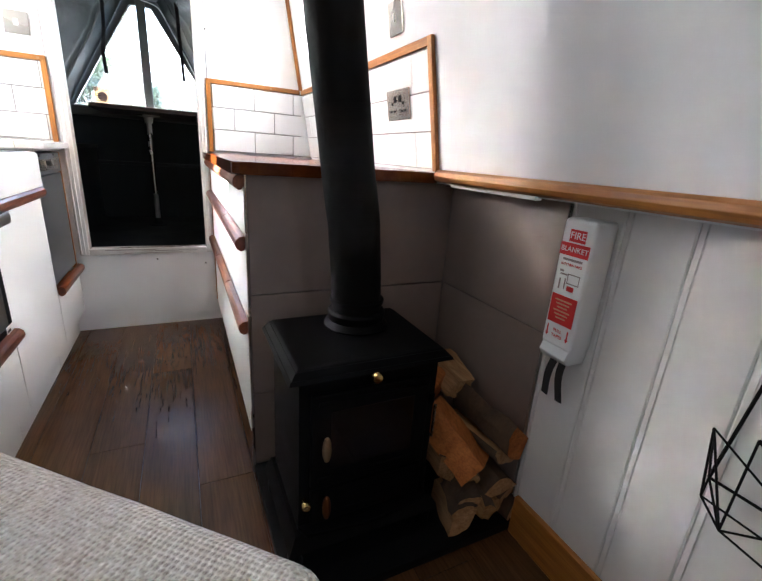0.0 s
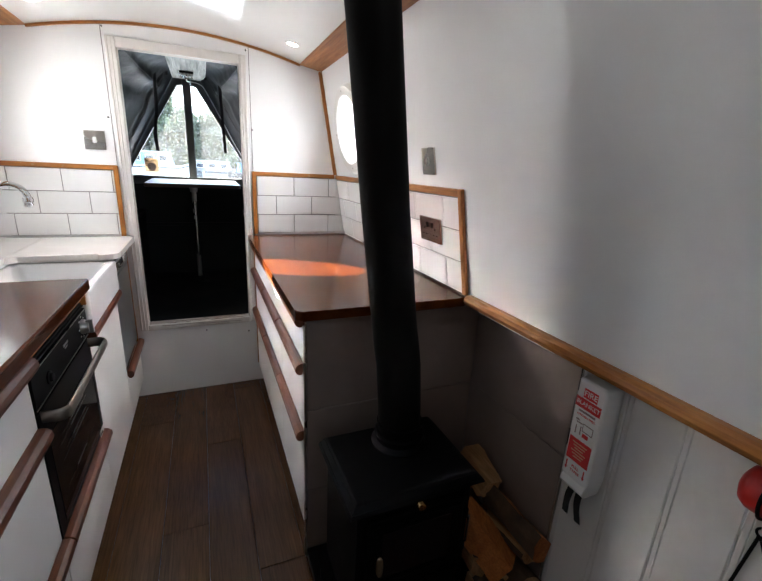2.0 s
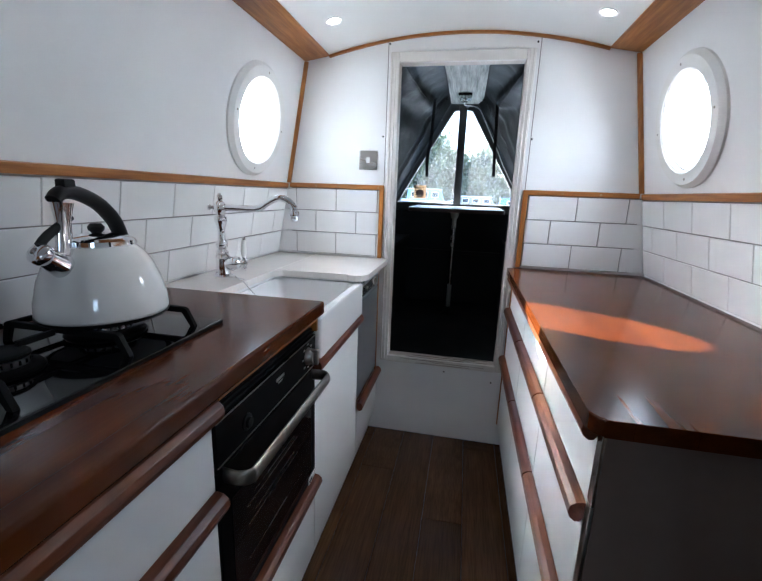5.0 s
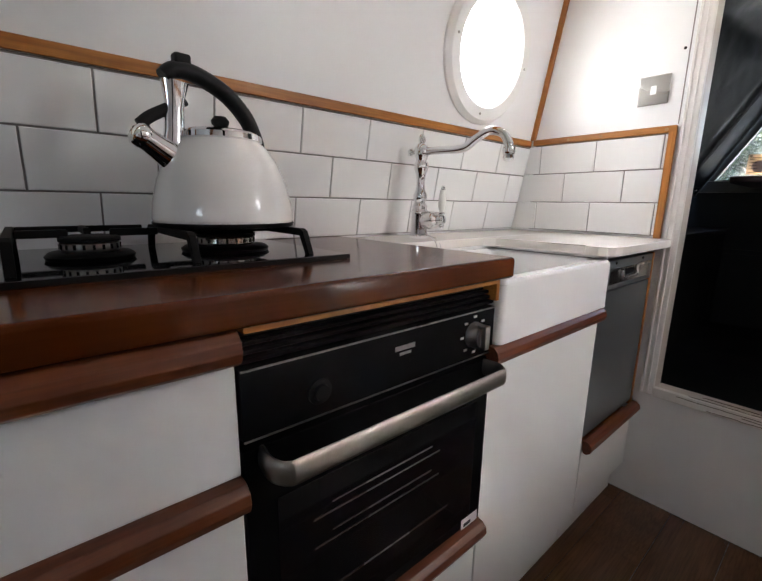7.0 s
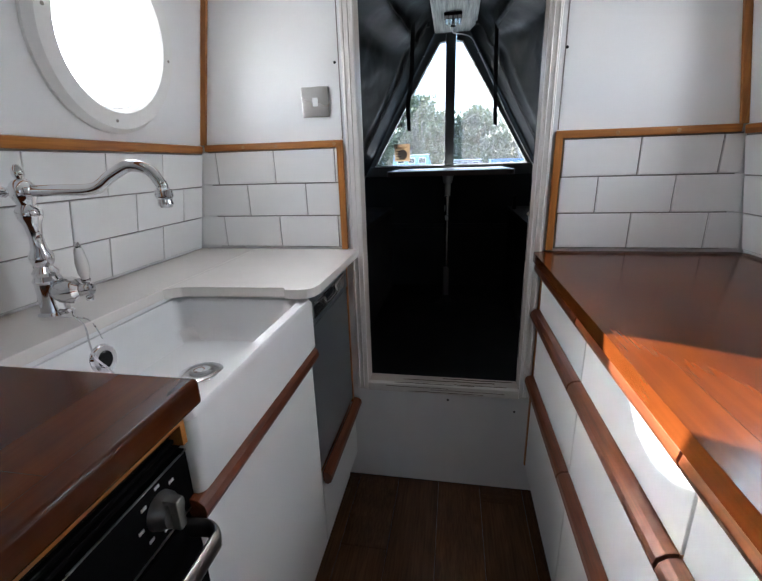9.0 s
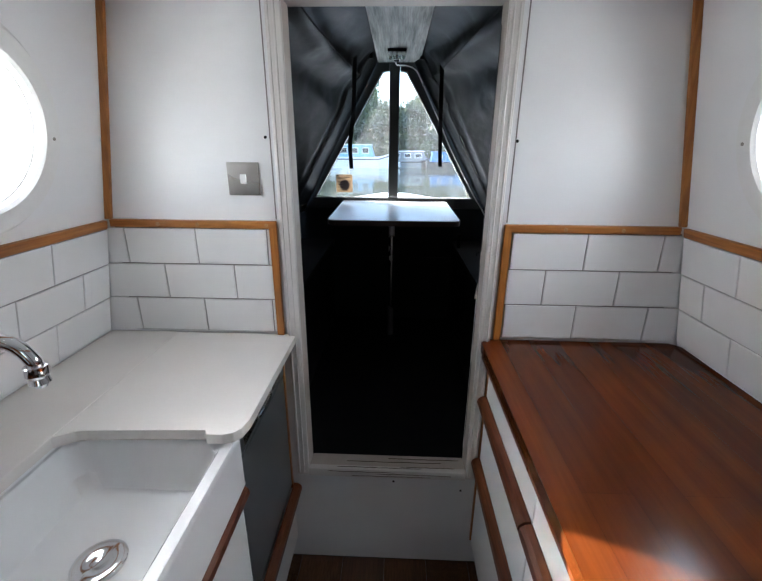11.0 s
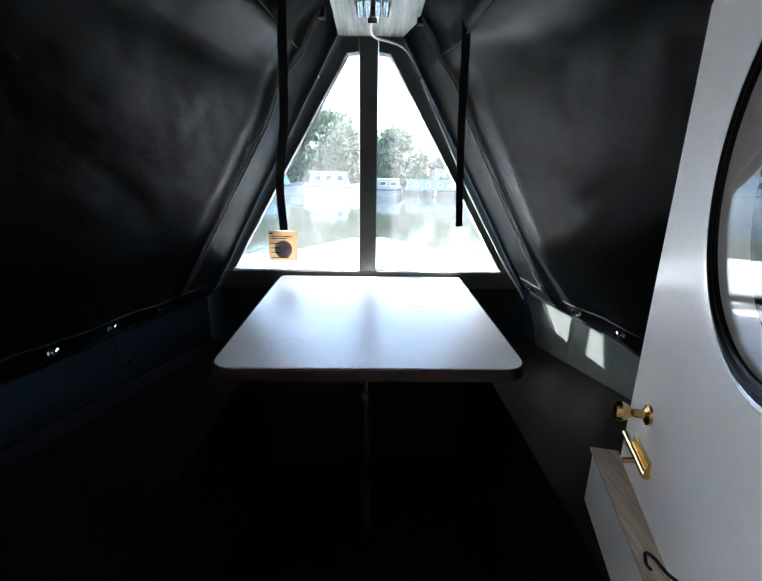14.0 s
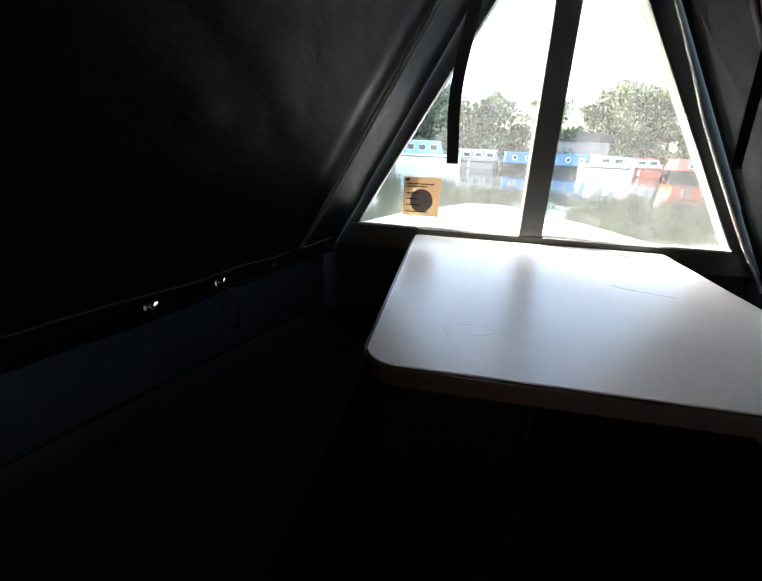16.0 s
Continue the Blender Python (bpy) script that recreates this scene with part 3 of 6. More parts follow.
def drawer_unit(label, y0, y1, xf, xb, fronts, rails, sign, group, top=0.875, rail_y=None):
    """A run of flush white fronts with wooden pulls. xf: face of the fronts; fronts, rails: heights."""
    xa, xc = sorted((xf - sign * 0.018, xb))
    t = thing("drawer_unit", ((xa + xc) / 2, (y0 + y1) / 2, 0), label, "cabinet", group)
    part("body", Box(xa, xc, y0 + 0.001, y1 - 0.001, 0.112, top), OAK_Z, t, "oak carcass")
    ka, kc = sorted((xf - sign * 0.036, xb))
    part("toe_kick", Box(ka, kc, y0 + 0.001, y1 - 0.001, 0.0, 0.1115), WHITE_DOORFRONT, t, "recessed white toe kick")
    for z0, z1 in fronts:
        a, c = sorted((xf, xf - sign * 0.0175))
        part("drawer_front", Box(a, c, y0 + 0.0015, y1 - 0.0015, z0 + 0.0015, z1 - 0.0015, bev=0.0012, seg=1), WHITE_DOORFRONT, t, "white laminate front")
    for z in rails:
        rail(t, xf, *(rail_y or (y0, y1)), z, sign)
    return t


XL, XR = -0.479, 0.139
GL = "white galley units on the port side"
drawer_unit("white two-drawer galley unit with dark wooden pulls beside the oven", 0.645, 0.980, XL, -1.09, [(0.115, 0.352), (0.384, 0.666), (0.698, 0.845)], [0.368, 0.682, 0.857], 1, GL)
drawer_unit("white drawer under the black oven with a dark wooden pull", 0.982, 1.450, XL, -1.09, [(0.115, 0.352)], [0.368], 1, GL, top=0.370)
drawer_unit("white sink cupboard with a dark wooden pull under the sink", 1.452, 1.942, XL, -1.09, [(0.115, 0.718)], [0.734], 1, GL, top=0.730, rail_y=(1.440, 1.925))
drawer_unit("short white plinth drawer below the dishwasher with a wooden pull", 1.944, 2.335, XL, -1.09, [(0.115, 0.322)], [0.338], 1, GL, top=0.322)
t = thing("end_panel", (-0.75, 0.635, 0), "varnished oak end panel of the galley units", "panel")
part("panel", Box(-1.09, XL + 0.004, 0.625, 0.6435, 0.0, 0.875, bev=0.003), OAK_Z, t)

# hardwood worktop and white stone worktop
t = thing("worktop", (-0.74, 1.05, 0.865), "reddish-brown hardwood block worktop with a rounded front", "worktop")
part("slab", Box(side_x(-1, 0.88) + 0.006, -0.459, 0.603, 1.484, 0.876, WT, bev=0.007, seg=3), IROKO, t)
part("rail", Box(-0.50, -0.466, 0.985, 1.4425, 0.8690, 0.8755, bev=0.001), OAK, t, "thin oak batten under the worktop")
part("vent_gap", Box(-0.53, -0.496, 0.985, 1.442, 0.8575, 0.8685), BLACK_PLASTIC, t, "dark vent gap")
part("end_block", Box(-0.50, -0.468, 1.4430, 1.4515, 0.838, 0.8755), OAK, t, "small oak block")

SX0 = -0.80           # back of the sink cut-out
bm = bmesh.new()
xw = side_x(-1, 0.89) + 0.006
box(bm, xw, SX0, 1.4845, END - 0.002, 0.884, 0.908, bev=0.003)
prism(bm, [(SX0 - 0.001, 1.862, 0.884), (SX0 + 0.030, 1.887, 0.884), (SX0 + 0.05, 1.892, 0.884), (-0.515, 1.905, 0.884), (-0.512, 1.890, 0.884), (-0.480, 1.890, 0.884), (-0.460, 1.897, 0.884), (-0.447, 1.912, 0.884), (-0.441, 1.940, 0.884), (-0.441, END - 0.002, 0.884), (SX0 - 0.001, END - 0.002, 0.884)], (0, 0, 0.0235), 0.0025)
t = thing("stone_worktop", (-0.74, 2.1, 0.884), "cream-white stone worktop around the sink", "worktop")
part("slab", bm, QUARTZ, t)
part("bed_strip", Box(xw, SX0 - 0.006, 1.488, END - 0.003, 0.8745, 0.8838), CERAMIC, t, "white bedding strip on the sink rim")
part("bed_strip", Box(SX0 - 0.0055, -0.470, 1.924, END - 0.003, 0.8752, 0.8838), CERAMIC, t, "white bedding strip on the sink rim")

# butler sink
t = thing("butler_sink", (-0.64, 1.76, 0.70), "white glazed fireclay butler sink under the tap", "sink")
bm = bmesh.new()
fx, bx, ya, yb = -0.460, -0.83, 1.4525, 1.936
zt, zb = 0.874, 0.7535


def rrect(x0, x1, y0, y1, r, z, n=5):
    out = []
    for cx, cy, a0 in ((x1 - r, y1 - r, 0), (x0 + r, y1 - r, 90), (x0 + r, y0 + r, 180), (x1 - r, y0 + r, 270)):
        for i in range(n + 1):
            a = radians(a0 + 90 * i / n)
            out.append((cx + r * math.cos(a), cy + r * math.sin(a), z))
    return out


def loft(bm, loops, cap0=True, cap1=True):
    vs = [[bm.verts.new(p) for p in lp] for lp in loops]
    n = len(vs[0])
    for a, b in zip(vs, vs[1:]):
        for i in range(n):
            bm.faces.new((a[i], a[(i + 1) % n], b[(i + 1) % n], b[i]))
    if cap0:
        bm.faces.new(vs[0])
    if cap1:
        bm.faces.new(vs[-1])
    return bm


loops = [rrect(bx, fx, ya, yb, 0.012, zb), rrect(bx, fx, ya, yb, 0.016, zb + 0.008), rrect(bx, fx, ya, yb, 0.016, zt - 0.008), rrect(bx + 0.006, fx - 0.006, ya + 0.006, yb - 0.006, 0.014, zt),
         rrect(bx + 0.030, fx - 0.026, ya + 0.020, yb - 0.026, 0.03, zt), rrect(bx + 0.036, fx - 0.032, ya + 0.026, yb - 0.032, 0.035, zt - 0.008), rrect(bx + 0.045, fx - 0.04, ya + 0.035, yb - 0.04, 0.04, zb + 0.05), rrect(bx + 0.07, fx - 0.06, ya + 0.06, yb - 0.06, 0.04, zb + 0.026)]
part("basin", loft(bm, loops), CERAMIC, t)
part("drain", Lathe([(0, 0.001), (0.012, 0.001), (0.02, 0.004), (0.036, 0.005), (0.042, 0.002), (0.042, -0.004)], (-0.63, 1.72, zb + 0.0275), 32), CHROME, t, "chrome plug hole")
ov = frame_of((bx + 0.0405, 1.66, 0.832), (0, 1, 0), (-0.09, 0, 1))
part("overflow", Lathe([(0, 0.001), (0.014, 0.001), (0.017, 0.006), (0.026, 0.006), (0.030, 0.0), (0.030, -0.004)], (0, 0, 0), 28, ov), CHROME, t, "round chrome overflow")
part("overflow_hole", Lathe([(0, 0.0065), (0.013, 0.0065), (0.0135, 0.0)], (0, 0, 0), 20, ov), BLACK_PLASTIC, t)

# plug on its chain, resting on the rim
t = thing("sink_plug", (-0.585, 1.515, zt), "chrome sink plug on a ball chain", "plug")
plug_c = Vector((-0.605, 1.500, zt + 0.001))
part("plug", Lathe([(0, 0.016), (0.006, 0.016), (0.008, 0.010), (0.020, 0.008), (0.027, 0.004), (0.027, 0.0), (0, 0)], plug_c, 28), CHROME, t)
TAPB = Vector((-0.896, 1.686, 0.908))
part("chain", Tube(smooth_path([TAPB + Vector((0.03, 0.01, 0.012)), (-0.83, 1.66, 0.918), (-0.795, 1.645, 0.905), (-0.72, 1.58, 0.885), (-0.65, 1.54, 0.880), plug_c + Vector((0, 0, 0.014))], 6), 0.0017, 6), CHROME, t, "thin ball chain")
part("chain", Tube(smooth_path([TAPB + Vector((0.025, -0.02, 0.012)), (-0.85, 1.655, 0.918), (-0.805, 1.665, 0.91), (-0.795, 1.675, 0.86), (-0.787, 1.66, 0.838)], 6), 0.0012, 6), CHROME, t, "thin chain")

# bridge-style tap
t = thing("kitchen_tap", TAPB, "chrome period kitchen tap with a white ceramic lever", "tap")
part("column", Lathe([(0, 0), (0.029, 0), (0.030, 0.0071), (0.024, 0.0125), (0.023, 0.0267), (0.023, 0.0668), (0.025, 0.073), (0.020, 0.0819), (0.022, 0.089), (0.014, 0.0997), (0.019, 0.1086), (0.020, 0.1202), (0.013, 0.1335), (0.011, 0.1557), (0.014, 0.178), (0.020, 0.1913), (0.021, 0.2029), (0.014, 0.2136), (0.016, 0.2198), (0.021, 0.2296), (0.021, 0.2448), (0.014, 0.2545), (0.007, 0.259), (0.010, 0.267), (0.009, 0.275), (0.004, 0.283), (0, 0.2839)], TAPB, 28), CHROME, t)
sp = Vector((0.978, 0.206, 0)).normalized()
zz = Vector((0, 0, 1))
h0 = TAPB + zz * 0.237
path = smooth_path([h0, h0 + sp * 0.06, h0 + sp * 0.125 + zz * 0.001, h0 + sp * 0.160 + zz * 0.022, h0 + sp * 0.195 + zz * 0.038, h0 + sp * 0.228 + zz * 0.030, h0 + sp * 0.245 + zz * 0.006, h0 + sp * 0.247 - zz * 0.006], 8)
spout = part("spout", Tube(path, 0.0095, 14, radii=[0.0105] * (len(path) - 6) + [0.0100, 0.0100, 0.0105, 0.0115, 0.0125, 0.013]), CHROME, t)
part("nozzle", Lathe([(0, -0.032), (0.010, -0.032), (0.014, -0.026), (0.012, -0.018), (0.016, -0.012), (0.015, 0), (0, 0.002)], h0 + sp * 0.247 - zz * 0.004, 20), CHROME, t)
part("finial", Lathe([(0, 0.036), (0.009, 0.032), (0.010, 0.026), (0.005, 0.020), (0.008, 0.015), (0.013, 0.010), (0.013, 0)], (0, 0, 0), 18, Matrix.Translation(h0 - sp * 0.008) @ (-sp).to_track_quat("Z", "Y").to_matrix().to_4x4()), CHROME, t)
lv = Vector((0.99, 0.08, 0.0)).normalized()
b0 = TAPB + zz * 0.050
part("valve_body", Lathe([(0.015, 0), (0.020, 0.018), (0.025, 0.028), (0.026, 0.045), (0.022, 0.060), (0.012, 0.066), (0.014, 0.076), (0.010, 0.086), (0, 0.088)], (0, 0, 0), 24, Matrix.Translation(b0) @ (lv + zz * 0.05).to_track_quat("Z", "Y").to_matrix().to_4x4()), CHROME, t)
l0 = b0 + lv * 0.078
lever = part("lever", Lathe([(0, -0.020), (0.006, -0.018), (0.007, -0.012), (0.005, -0.006), (0.009, 0), (0.009, 0.010), (0.005, 0.016), (0.008, 0.020), (0.008, 0.024)], l0, 18), CHROME, t)
part("grip", Lathe([(0.006, 0.024), (0.010, 0.036), (0.011, 0.055), (0.008, 0.078), (0.006, 0.084), (0, 0.085)], l0, 18), ENAMEL_WHITE, lever, "white ceramic grip")
part("tip", Lathe([(0.005, 0.083), (0.006, 0.088), (0.003, 0.094), (0, 0.095)], l0, 14), CHROME, lever)

# slim dishwasher
t = thing("dishwasher", (-0.75, 2.17, 0.30), "slim grey steel dishwasher beside the sink", "dishwasher")
part("surround", Box(-1.05, XL - 0.002, 2.324, 2.338, 0.342, 0.866, bev=0.001), OAK_Z, t, "oak edge strip")
part("body", Box(-1.05, -0.505, 1.946, 2.322, 0.342, 0.866), BLACK_PLASTIC, t)
part("door", Box(-0.505, -0.482, 1.948, 2.320, 0.360, 0.780, bev=0.004), STEEL_GREY, t, "grey steel door")
cp = part("control_panel", Box(-0.505, -0.480, 1.948, 2.320, 0.784, 0.864, bev=0.004), STEEL_GREY, t, "grey control strip")
part("grip_recess", Box(-0.489, -0.4795, 1.985, 2.285, 0.796, 0.842, bev=0.003), STEEL_PLATE, cp, "pale moulded grip recess")
part("grip_lip", Tube(smooth_path([(-0.478, 1.985, 0.840), (-0.476, 2.06, 0.838), (-0.475, 2.075, 0.812), (-0.475, 2.17, 0.812), (-0.476, 2.185, 0.838), (-0.478, 2.285, 0.840)], 5), 0.0045, 8), STEEL, cp, "pale steel grip")
part("latch_slot", Box(-0.482, -0.4785, 2.085, 2.16, 0.818, 0.834, bev=0.001, seg=1), BLACK_PLASTIC, cp)
for yy in (2.02, 2.225):
    part("program_button", Cyl((-0.481, yy, 0.856), (-0.4775, yy, 0.856), 0.004, seg=10), BLACK_PLASTIC, cp)

# hob
HX0, HX1, HY0, HY1 = -0.945, -0.612, 0.716, 1.228
t = thing("gas_hob", ((HX0 + HX1) / 2, 0.98, WT), "black glass gas hob with cast-iron pan supports", "hob")
part("glass_plate", Box(HX0, HX1, HY0, HY1, WT + 0.0005, WT + 0.008, bev=0.002), BLACK_GLASS, t)
part("edge_trim", Box(HX1 - 0.001, HX1 + 0.002, HY0, HY1, WT + 0.0004, WT + 0.0075), BLACK_PLASTIC, t)
for bx_, by_, r in ((-0.772, 1.085, 0.047), (-0.772, 0.895, 0.036)):
    z0 = WT + 0.008
    b = part("burner", Lathe([(r * 1.45, 0), (r * 1.5, 0.005), (r * 1.35, 0.010), (r * 0.9, 0.011), (r * 0.9, 0.0115)], (bx_, by_, z0), 32), BLACK_ENAMEL, t)
    part("flame_ring", Lathe([(r * 0.9, 0.010), (r * 0.98, 0.014), (r * 0.98, 0.022), (r * 0.9, 0.024), (0, 0.024)], (bx_, by_, z0), 36), STEEL, b, "dull steel burner ring")
    part("burner_cap", Lathe([(r * 1.02, 0.0245), (r * 1.02, 0.029), (r * 0.9, 0.032), (0, 0.032)], (bx_, by_, z0), 32), BLACK_IRON, b)
    for kk in range(20):
        an = 2 * math.pi * kk / 20
        c, s = math.cos(an), math.sin(an)
        part("slot", Box(-0.0012, 0.0012, -0.0015, 0.0015, 0.0145, 0.0215, m=Matrix.Translation((bx_ + c * r * 0.98, by_ + s * r * 0.98, z0)) @ Matrix.Rotation(an, 4, "Z")), BLACK_IRON, b, smooth=0)


def pan_support(x0, x1, y0, y1, cx, cy, both=True):
    """Flat cast bars that bridge the burner on four splayed feet, with fingers towards its middle."""
    z0, zt_ = WT + 0.008, WT + 0.048
    bm = bmesh.new()
    for y in (y0, y1 - 0.010) if both else (y0,):
        poly = [(x0, z0), (x0 + 0.010, zt_ - 0.004), (x0 + 0.018, zt_), (x1 - 0.026, zt_), (x1 - 0.018, zt_ - 0.004), (x1, z0), (x1 - 0.012, z0), (x1 - 0.028, zt_ - 0.010), (x0 + 0.020, zt_ - 0.010), (x0 + 0.011, z0)]
        prism(bm, [(a, y, b) for a, b in poly], (0, 0.010, 0), 0.0012)
    box(bm, x0 + 0.016, x0 + 0.026, y0 + 0.010, y1 - 0.010, zt_ - 0.010, zt_ - 0.0005, bev=0.0012, seg=1)
    for ya_, yb_ in ((y0 + 0.010, cy - 0.024), (cy + 0.024, y1 - 0.010)):
        box(bm, cx - 0.0045, cx + 0.0045, ya_, yb_, zt_ - 0.010, zt_ + 0.0005, bev=0.0012, seg=1)
    box(bm, x0 + 0.026, cx - 0.024, cy - 0.0045, cy + 0.0045, zt_ - 0.010, zt_ + 0.0005, bev=0.0012, seg=1)
    part("pan_support", bm, BLACK_IRON, t, "black cast-iron pan support")


pan_support(-0.905, -0.635, 0.992, 1.175, -0.772, 1.085)
pan_support(-0.905, -0.635, 0.805, 0.991, -0.772, 0.895, False)
for kx in (-0.695, -0.795):
    kb = part("control_knob", Lathe([(0.025, 0), (0.024, 0.003), (0.0225, 0.022), (0.020, 0.0255), (0, 0.026)], (kx, 0.766, WT + 0.008), 32), STEEL, t, "round steel control knob")
    part("pointer", Box(kx - 0.0012, kx + 0.0012, 0.770, 0.788, WT + 0.0338, WT + 0.0346), BLACK_PLASTIC, kb, smooth=0)

# stove-top kettle
KC = Vector((-0.770, 1.087, WT + 0.0495))
t = thing("whistling_kettle", KC, "white enamel whistling kettle with a black handle on the hob", "kettle")
part("body", Lathe([(0, 0), (0.099, 0), (0.109, 0.004), (0.111, 0.012), (0.1085, 0.035), (0.100, 0.070), (0.088, 0.100), (0.075, 0.120), (0.063, 0.132), (0.058, 0.136), (0, 0.137)], KC, 56), ENAMEL_WHITE, t, "white enamel body", smooth=60)
part("base_ring", Lathe([(0.098, -0.001), (0.1085, 0.0), (0.1105, 0.003), (0.1113, 0.006), (0.1110, 0.007)], KC, 56), BLACK_PLASTIC, t)
part("collar", Lathe([(0.061, 0.1320), (0.064, 0.135), (0.063, 0.143), (0.057, 0.147), (0.052, 0.146)], KC, 44), CHROME, t, "chrome collar")
lid = part("lid", Lathe([(0.0545, 0.145), (0.051, 0.149), (0.026, 0.1535), (0, 0.1545)], KC, 40), CHROME, t, "chrome lid")
part("lid_knob", Lathe([(0.010, 0.151), (0.008, 0.155), (0.013, 0.160), (0.014, 0.166), (0.009, 0.172), (0, 0.173)], KC, 24), BLACK_PLASTIC, lid)
kd = Vector((0.09, -1.0, 0)).normalized()        # the way the spout points
s0 = KC + kd * 0.074 + zz * 0.100
s1 = KC + kd * 0.115 + zz * 0.128
sp_ = part("spout", Tube([s0 - (s1 - s0) * 0.35, s0, s0 + (s1 - s0) * 0.6, s1], 0.02, 24, radii=[0.024, 0.0225, 0.0185, 0.0165]), CHROME, t)
sw = (s1 - s0).normalized()
mq = Matrix.Translation(s1) @ sw.to_track_quat("Z", "Y").to_matrix().to_4x4()
part("whistle", Lathe([(0.0172, -0.004), (0.0188, 0.002), (0.0180, 0.010), (0.013, 0.015), (0.006, 0.017), (0.005, 0.013), (0, 0.013)], (0, 0, 0), 26, mq), CHROME, sp_)
part("lever", Tube(smooth_path([s1 + kd * 0.004 + zz * 0.016, s1 - kd * 0.012 + zz * 0.030, s1 - kd * 0.040 + zz * 0.046, s1 - kd * 0.062 + zz * 0.060], 5), 0.0052, 10, flat=1.6), BLACK_PLASTIC, t, "black whistle lever")
pb = KC + kd * 0.074 + zz * 0.112
pt = KC + kd * 0.066 + zz * 0.211
part("upright", Tube([pb, pb + (pt - pb) * 0.3, pb + (pt - pb) * 0.7, pt], 0.015, 16, radii=[0.019, 0.0145, 0.014, 0.020], flat=0.6), CHROME, t, "chrome handle upright")
hp = smooth_path([pt + kd * 0.016 + zz * 0.004, pt + zz * 0.016, pt - kd * 0.030 + zz * 0.016, pt - kd * 0.075 - zz * 0.002, pt - kd * 0.110 - zz * 0.034, pt - kd * 0.128 - zz * 0.070, KC - kd * 0.066 + zz * 0.124], 7)
part("grip", Tube(hp, 0.011, 16, radii=[0.013 + 0.003 * math.sin(math.pi * i / (len(hp) - 1)) for i in range(len(hp))], flat=0.8), BLACK_PLASTIC, t, "black curved handle", smooth=60)
part("thumb_button", Box(-0.012, 0.012, -0.010, 0.010, 0, 0.022, bev=0.004, m=Matrix.Translation(pt - kd * 0.012 + zz * 0.018) @ Matrix.Rotation(math.atan2(kd.y, kd.x), 4, "Z")), BLACK_PLASTIC, t)

# built-in oven
OX = -0.476
t = thing("built_in_oven", (-0.75, 1.25, 0.36), "black built-in oven with a steel bar handle", "oven")
part("body", Box(-1.05, OX - 0.02, 1.012, 1.486, 0.360, 0.845), BLACK_ENAMEL, t)
for i, z in enumerate((0.822, 0.831, 0.840)):
    part("vent_slat", Box(OX - 0.018, OX - 0.002 - 0.003 * i, 1.014, 1.484, z - 0.003, z + 0.003, bev=0.001, seg=1), BLACK_ENAMEL, t)
cp = part("control_panel", Box(OX - 0.02, OX + 0.001, 1.013, 1.485, 0.728, 0.814, bev=0.002), BLACK_ENAMEL, t)
for z in (0.7285, 0.8125):
    part("trim_line", Box(OX + 0.0005, OX + 0.0022, 1.014, 1.484, z - 0.0011, z + 0.0011), STEEL, cp, "fine steel line", smooth=0)
kn = Matrix.Translation((OX + 0.001, 1.425, 0.772)) @ Matrix.Rotation(radians(90), 4, "Y")
kb = part("control_knob", Lathe([(0.023, 0), (0.022, 0.008), (0.019, 0.012), (0.018, 0.020), (0, 0.021)], (0, 0, 0), 28, kn), STEEL, cp, "steel control knob")
part("knob_grip", Box(OX + 0.012, OX + 0.032, 1.417, 1.430, 0.752, 0.794, bev=0.003), STEEL, kb)
for an in range(7):
    a = radians(40 + an * 47)
    part("dial_mark", Box(OX + 0.0006, OX + 0.0018, 1.425 + 0.032 * math.cos(a) - 0.004, 1.425 + 0.032 * math.cos(a) + 0.004, 0.772 + 0.032 * math.sin(a) - 0.002, 0.772 + 0.032 * math.sin(a) + 0.002), WHITE_PLASTIC, cp, smooth=0)
part("ignition_button", Lathe([(0.017, 0), (0.017, 0.003), (0.011, 0.004), (0.010, 0.009), (0, 0.010)], (0, 0, 0), 24, Matrix.Translation((OX + 0.001, 1.112, 0.762)) @ Matrix.Rotation(radians(90), 4, "Y")), BLACK_PLASTIC, cp)
part("maker_mark", Box(OX + 0.0006, OX + 0.0018, 1.240, 1.280, 0.783, 0.790), STEEL, cp, "small pale maker's mark", smooth=0)
part("maker_mark", Box(OX + 0.0006, OX + 0.0018, 1.249, 1.272, 0.7755, 0.7795), STEEL, cp, smooth=0)
dr = part("door", Box(OX - 0.02, OX - 0.001, 1.013, 1.485, 0.364, 0.716, bev=0.003), BLACK_ENAMEL, t)
part("door_glass", Box(OX - 0.002, OX + 0.001, 1.050, 1.450, 0.395, 0.640, bev=0.001), BLACK_GLASS, dr)
for z, a, b in ((0.595, 1.13, 1.33), (0.580, 1.10, 1.35), (0.550, 1.13, 1.33), (0.535, 1.10, 1.35), (0.455, 1.10, 1.38)):
    part("shelf_wire", Box(OX + 0.0011, OX + 0.0016, a, b, z - 0.0012, z + 0.0012), STEEL, dr, "oven shelf wire behind the glass", smooth=0)
hz = 0.702
part("bar_handle", Tube(smooth_path([(OX - 0.002, 1.035, hz), (OX + 0.028, 1.033, hz), (OX + 0.046, 1.045, hz), (OX + 0.048, 1.07, hz), (OX + 0.048, 1.25, hz), (OX + 0.048, 1.43, hz), (OX + 0.046, 1.455, hz), (OX + 0.028, 1.467, hz), (OX - 0.002, 1.465, hz)], 6), 0.0060, 12, flat=2.6, up=(0, 0, 1)), BRONZE, dr, "broad bronzed-steel bar handle")
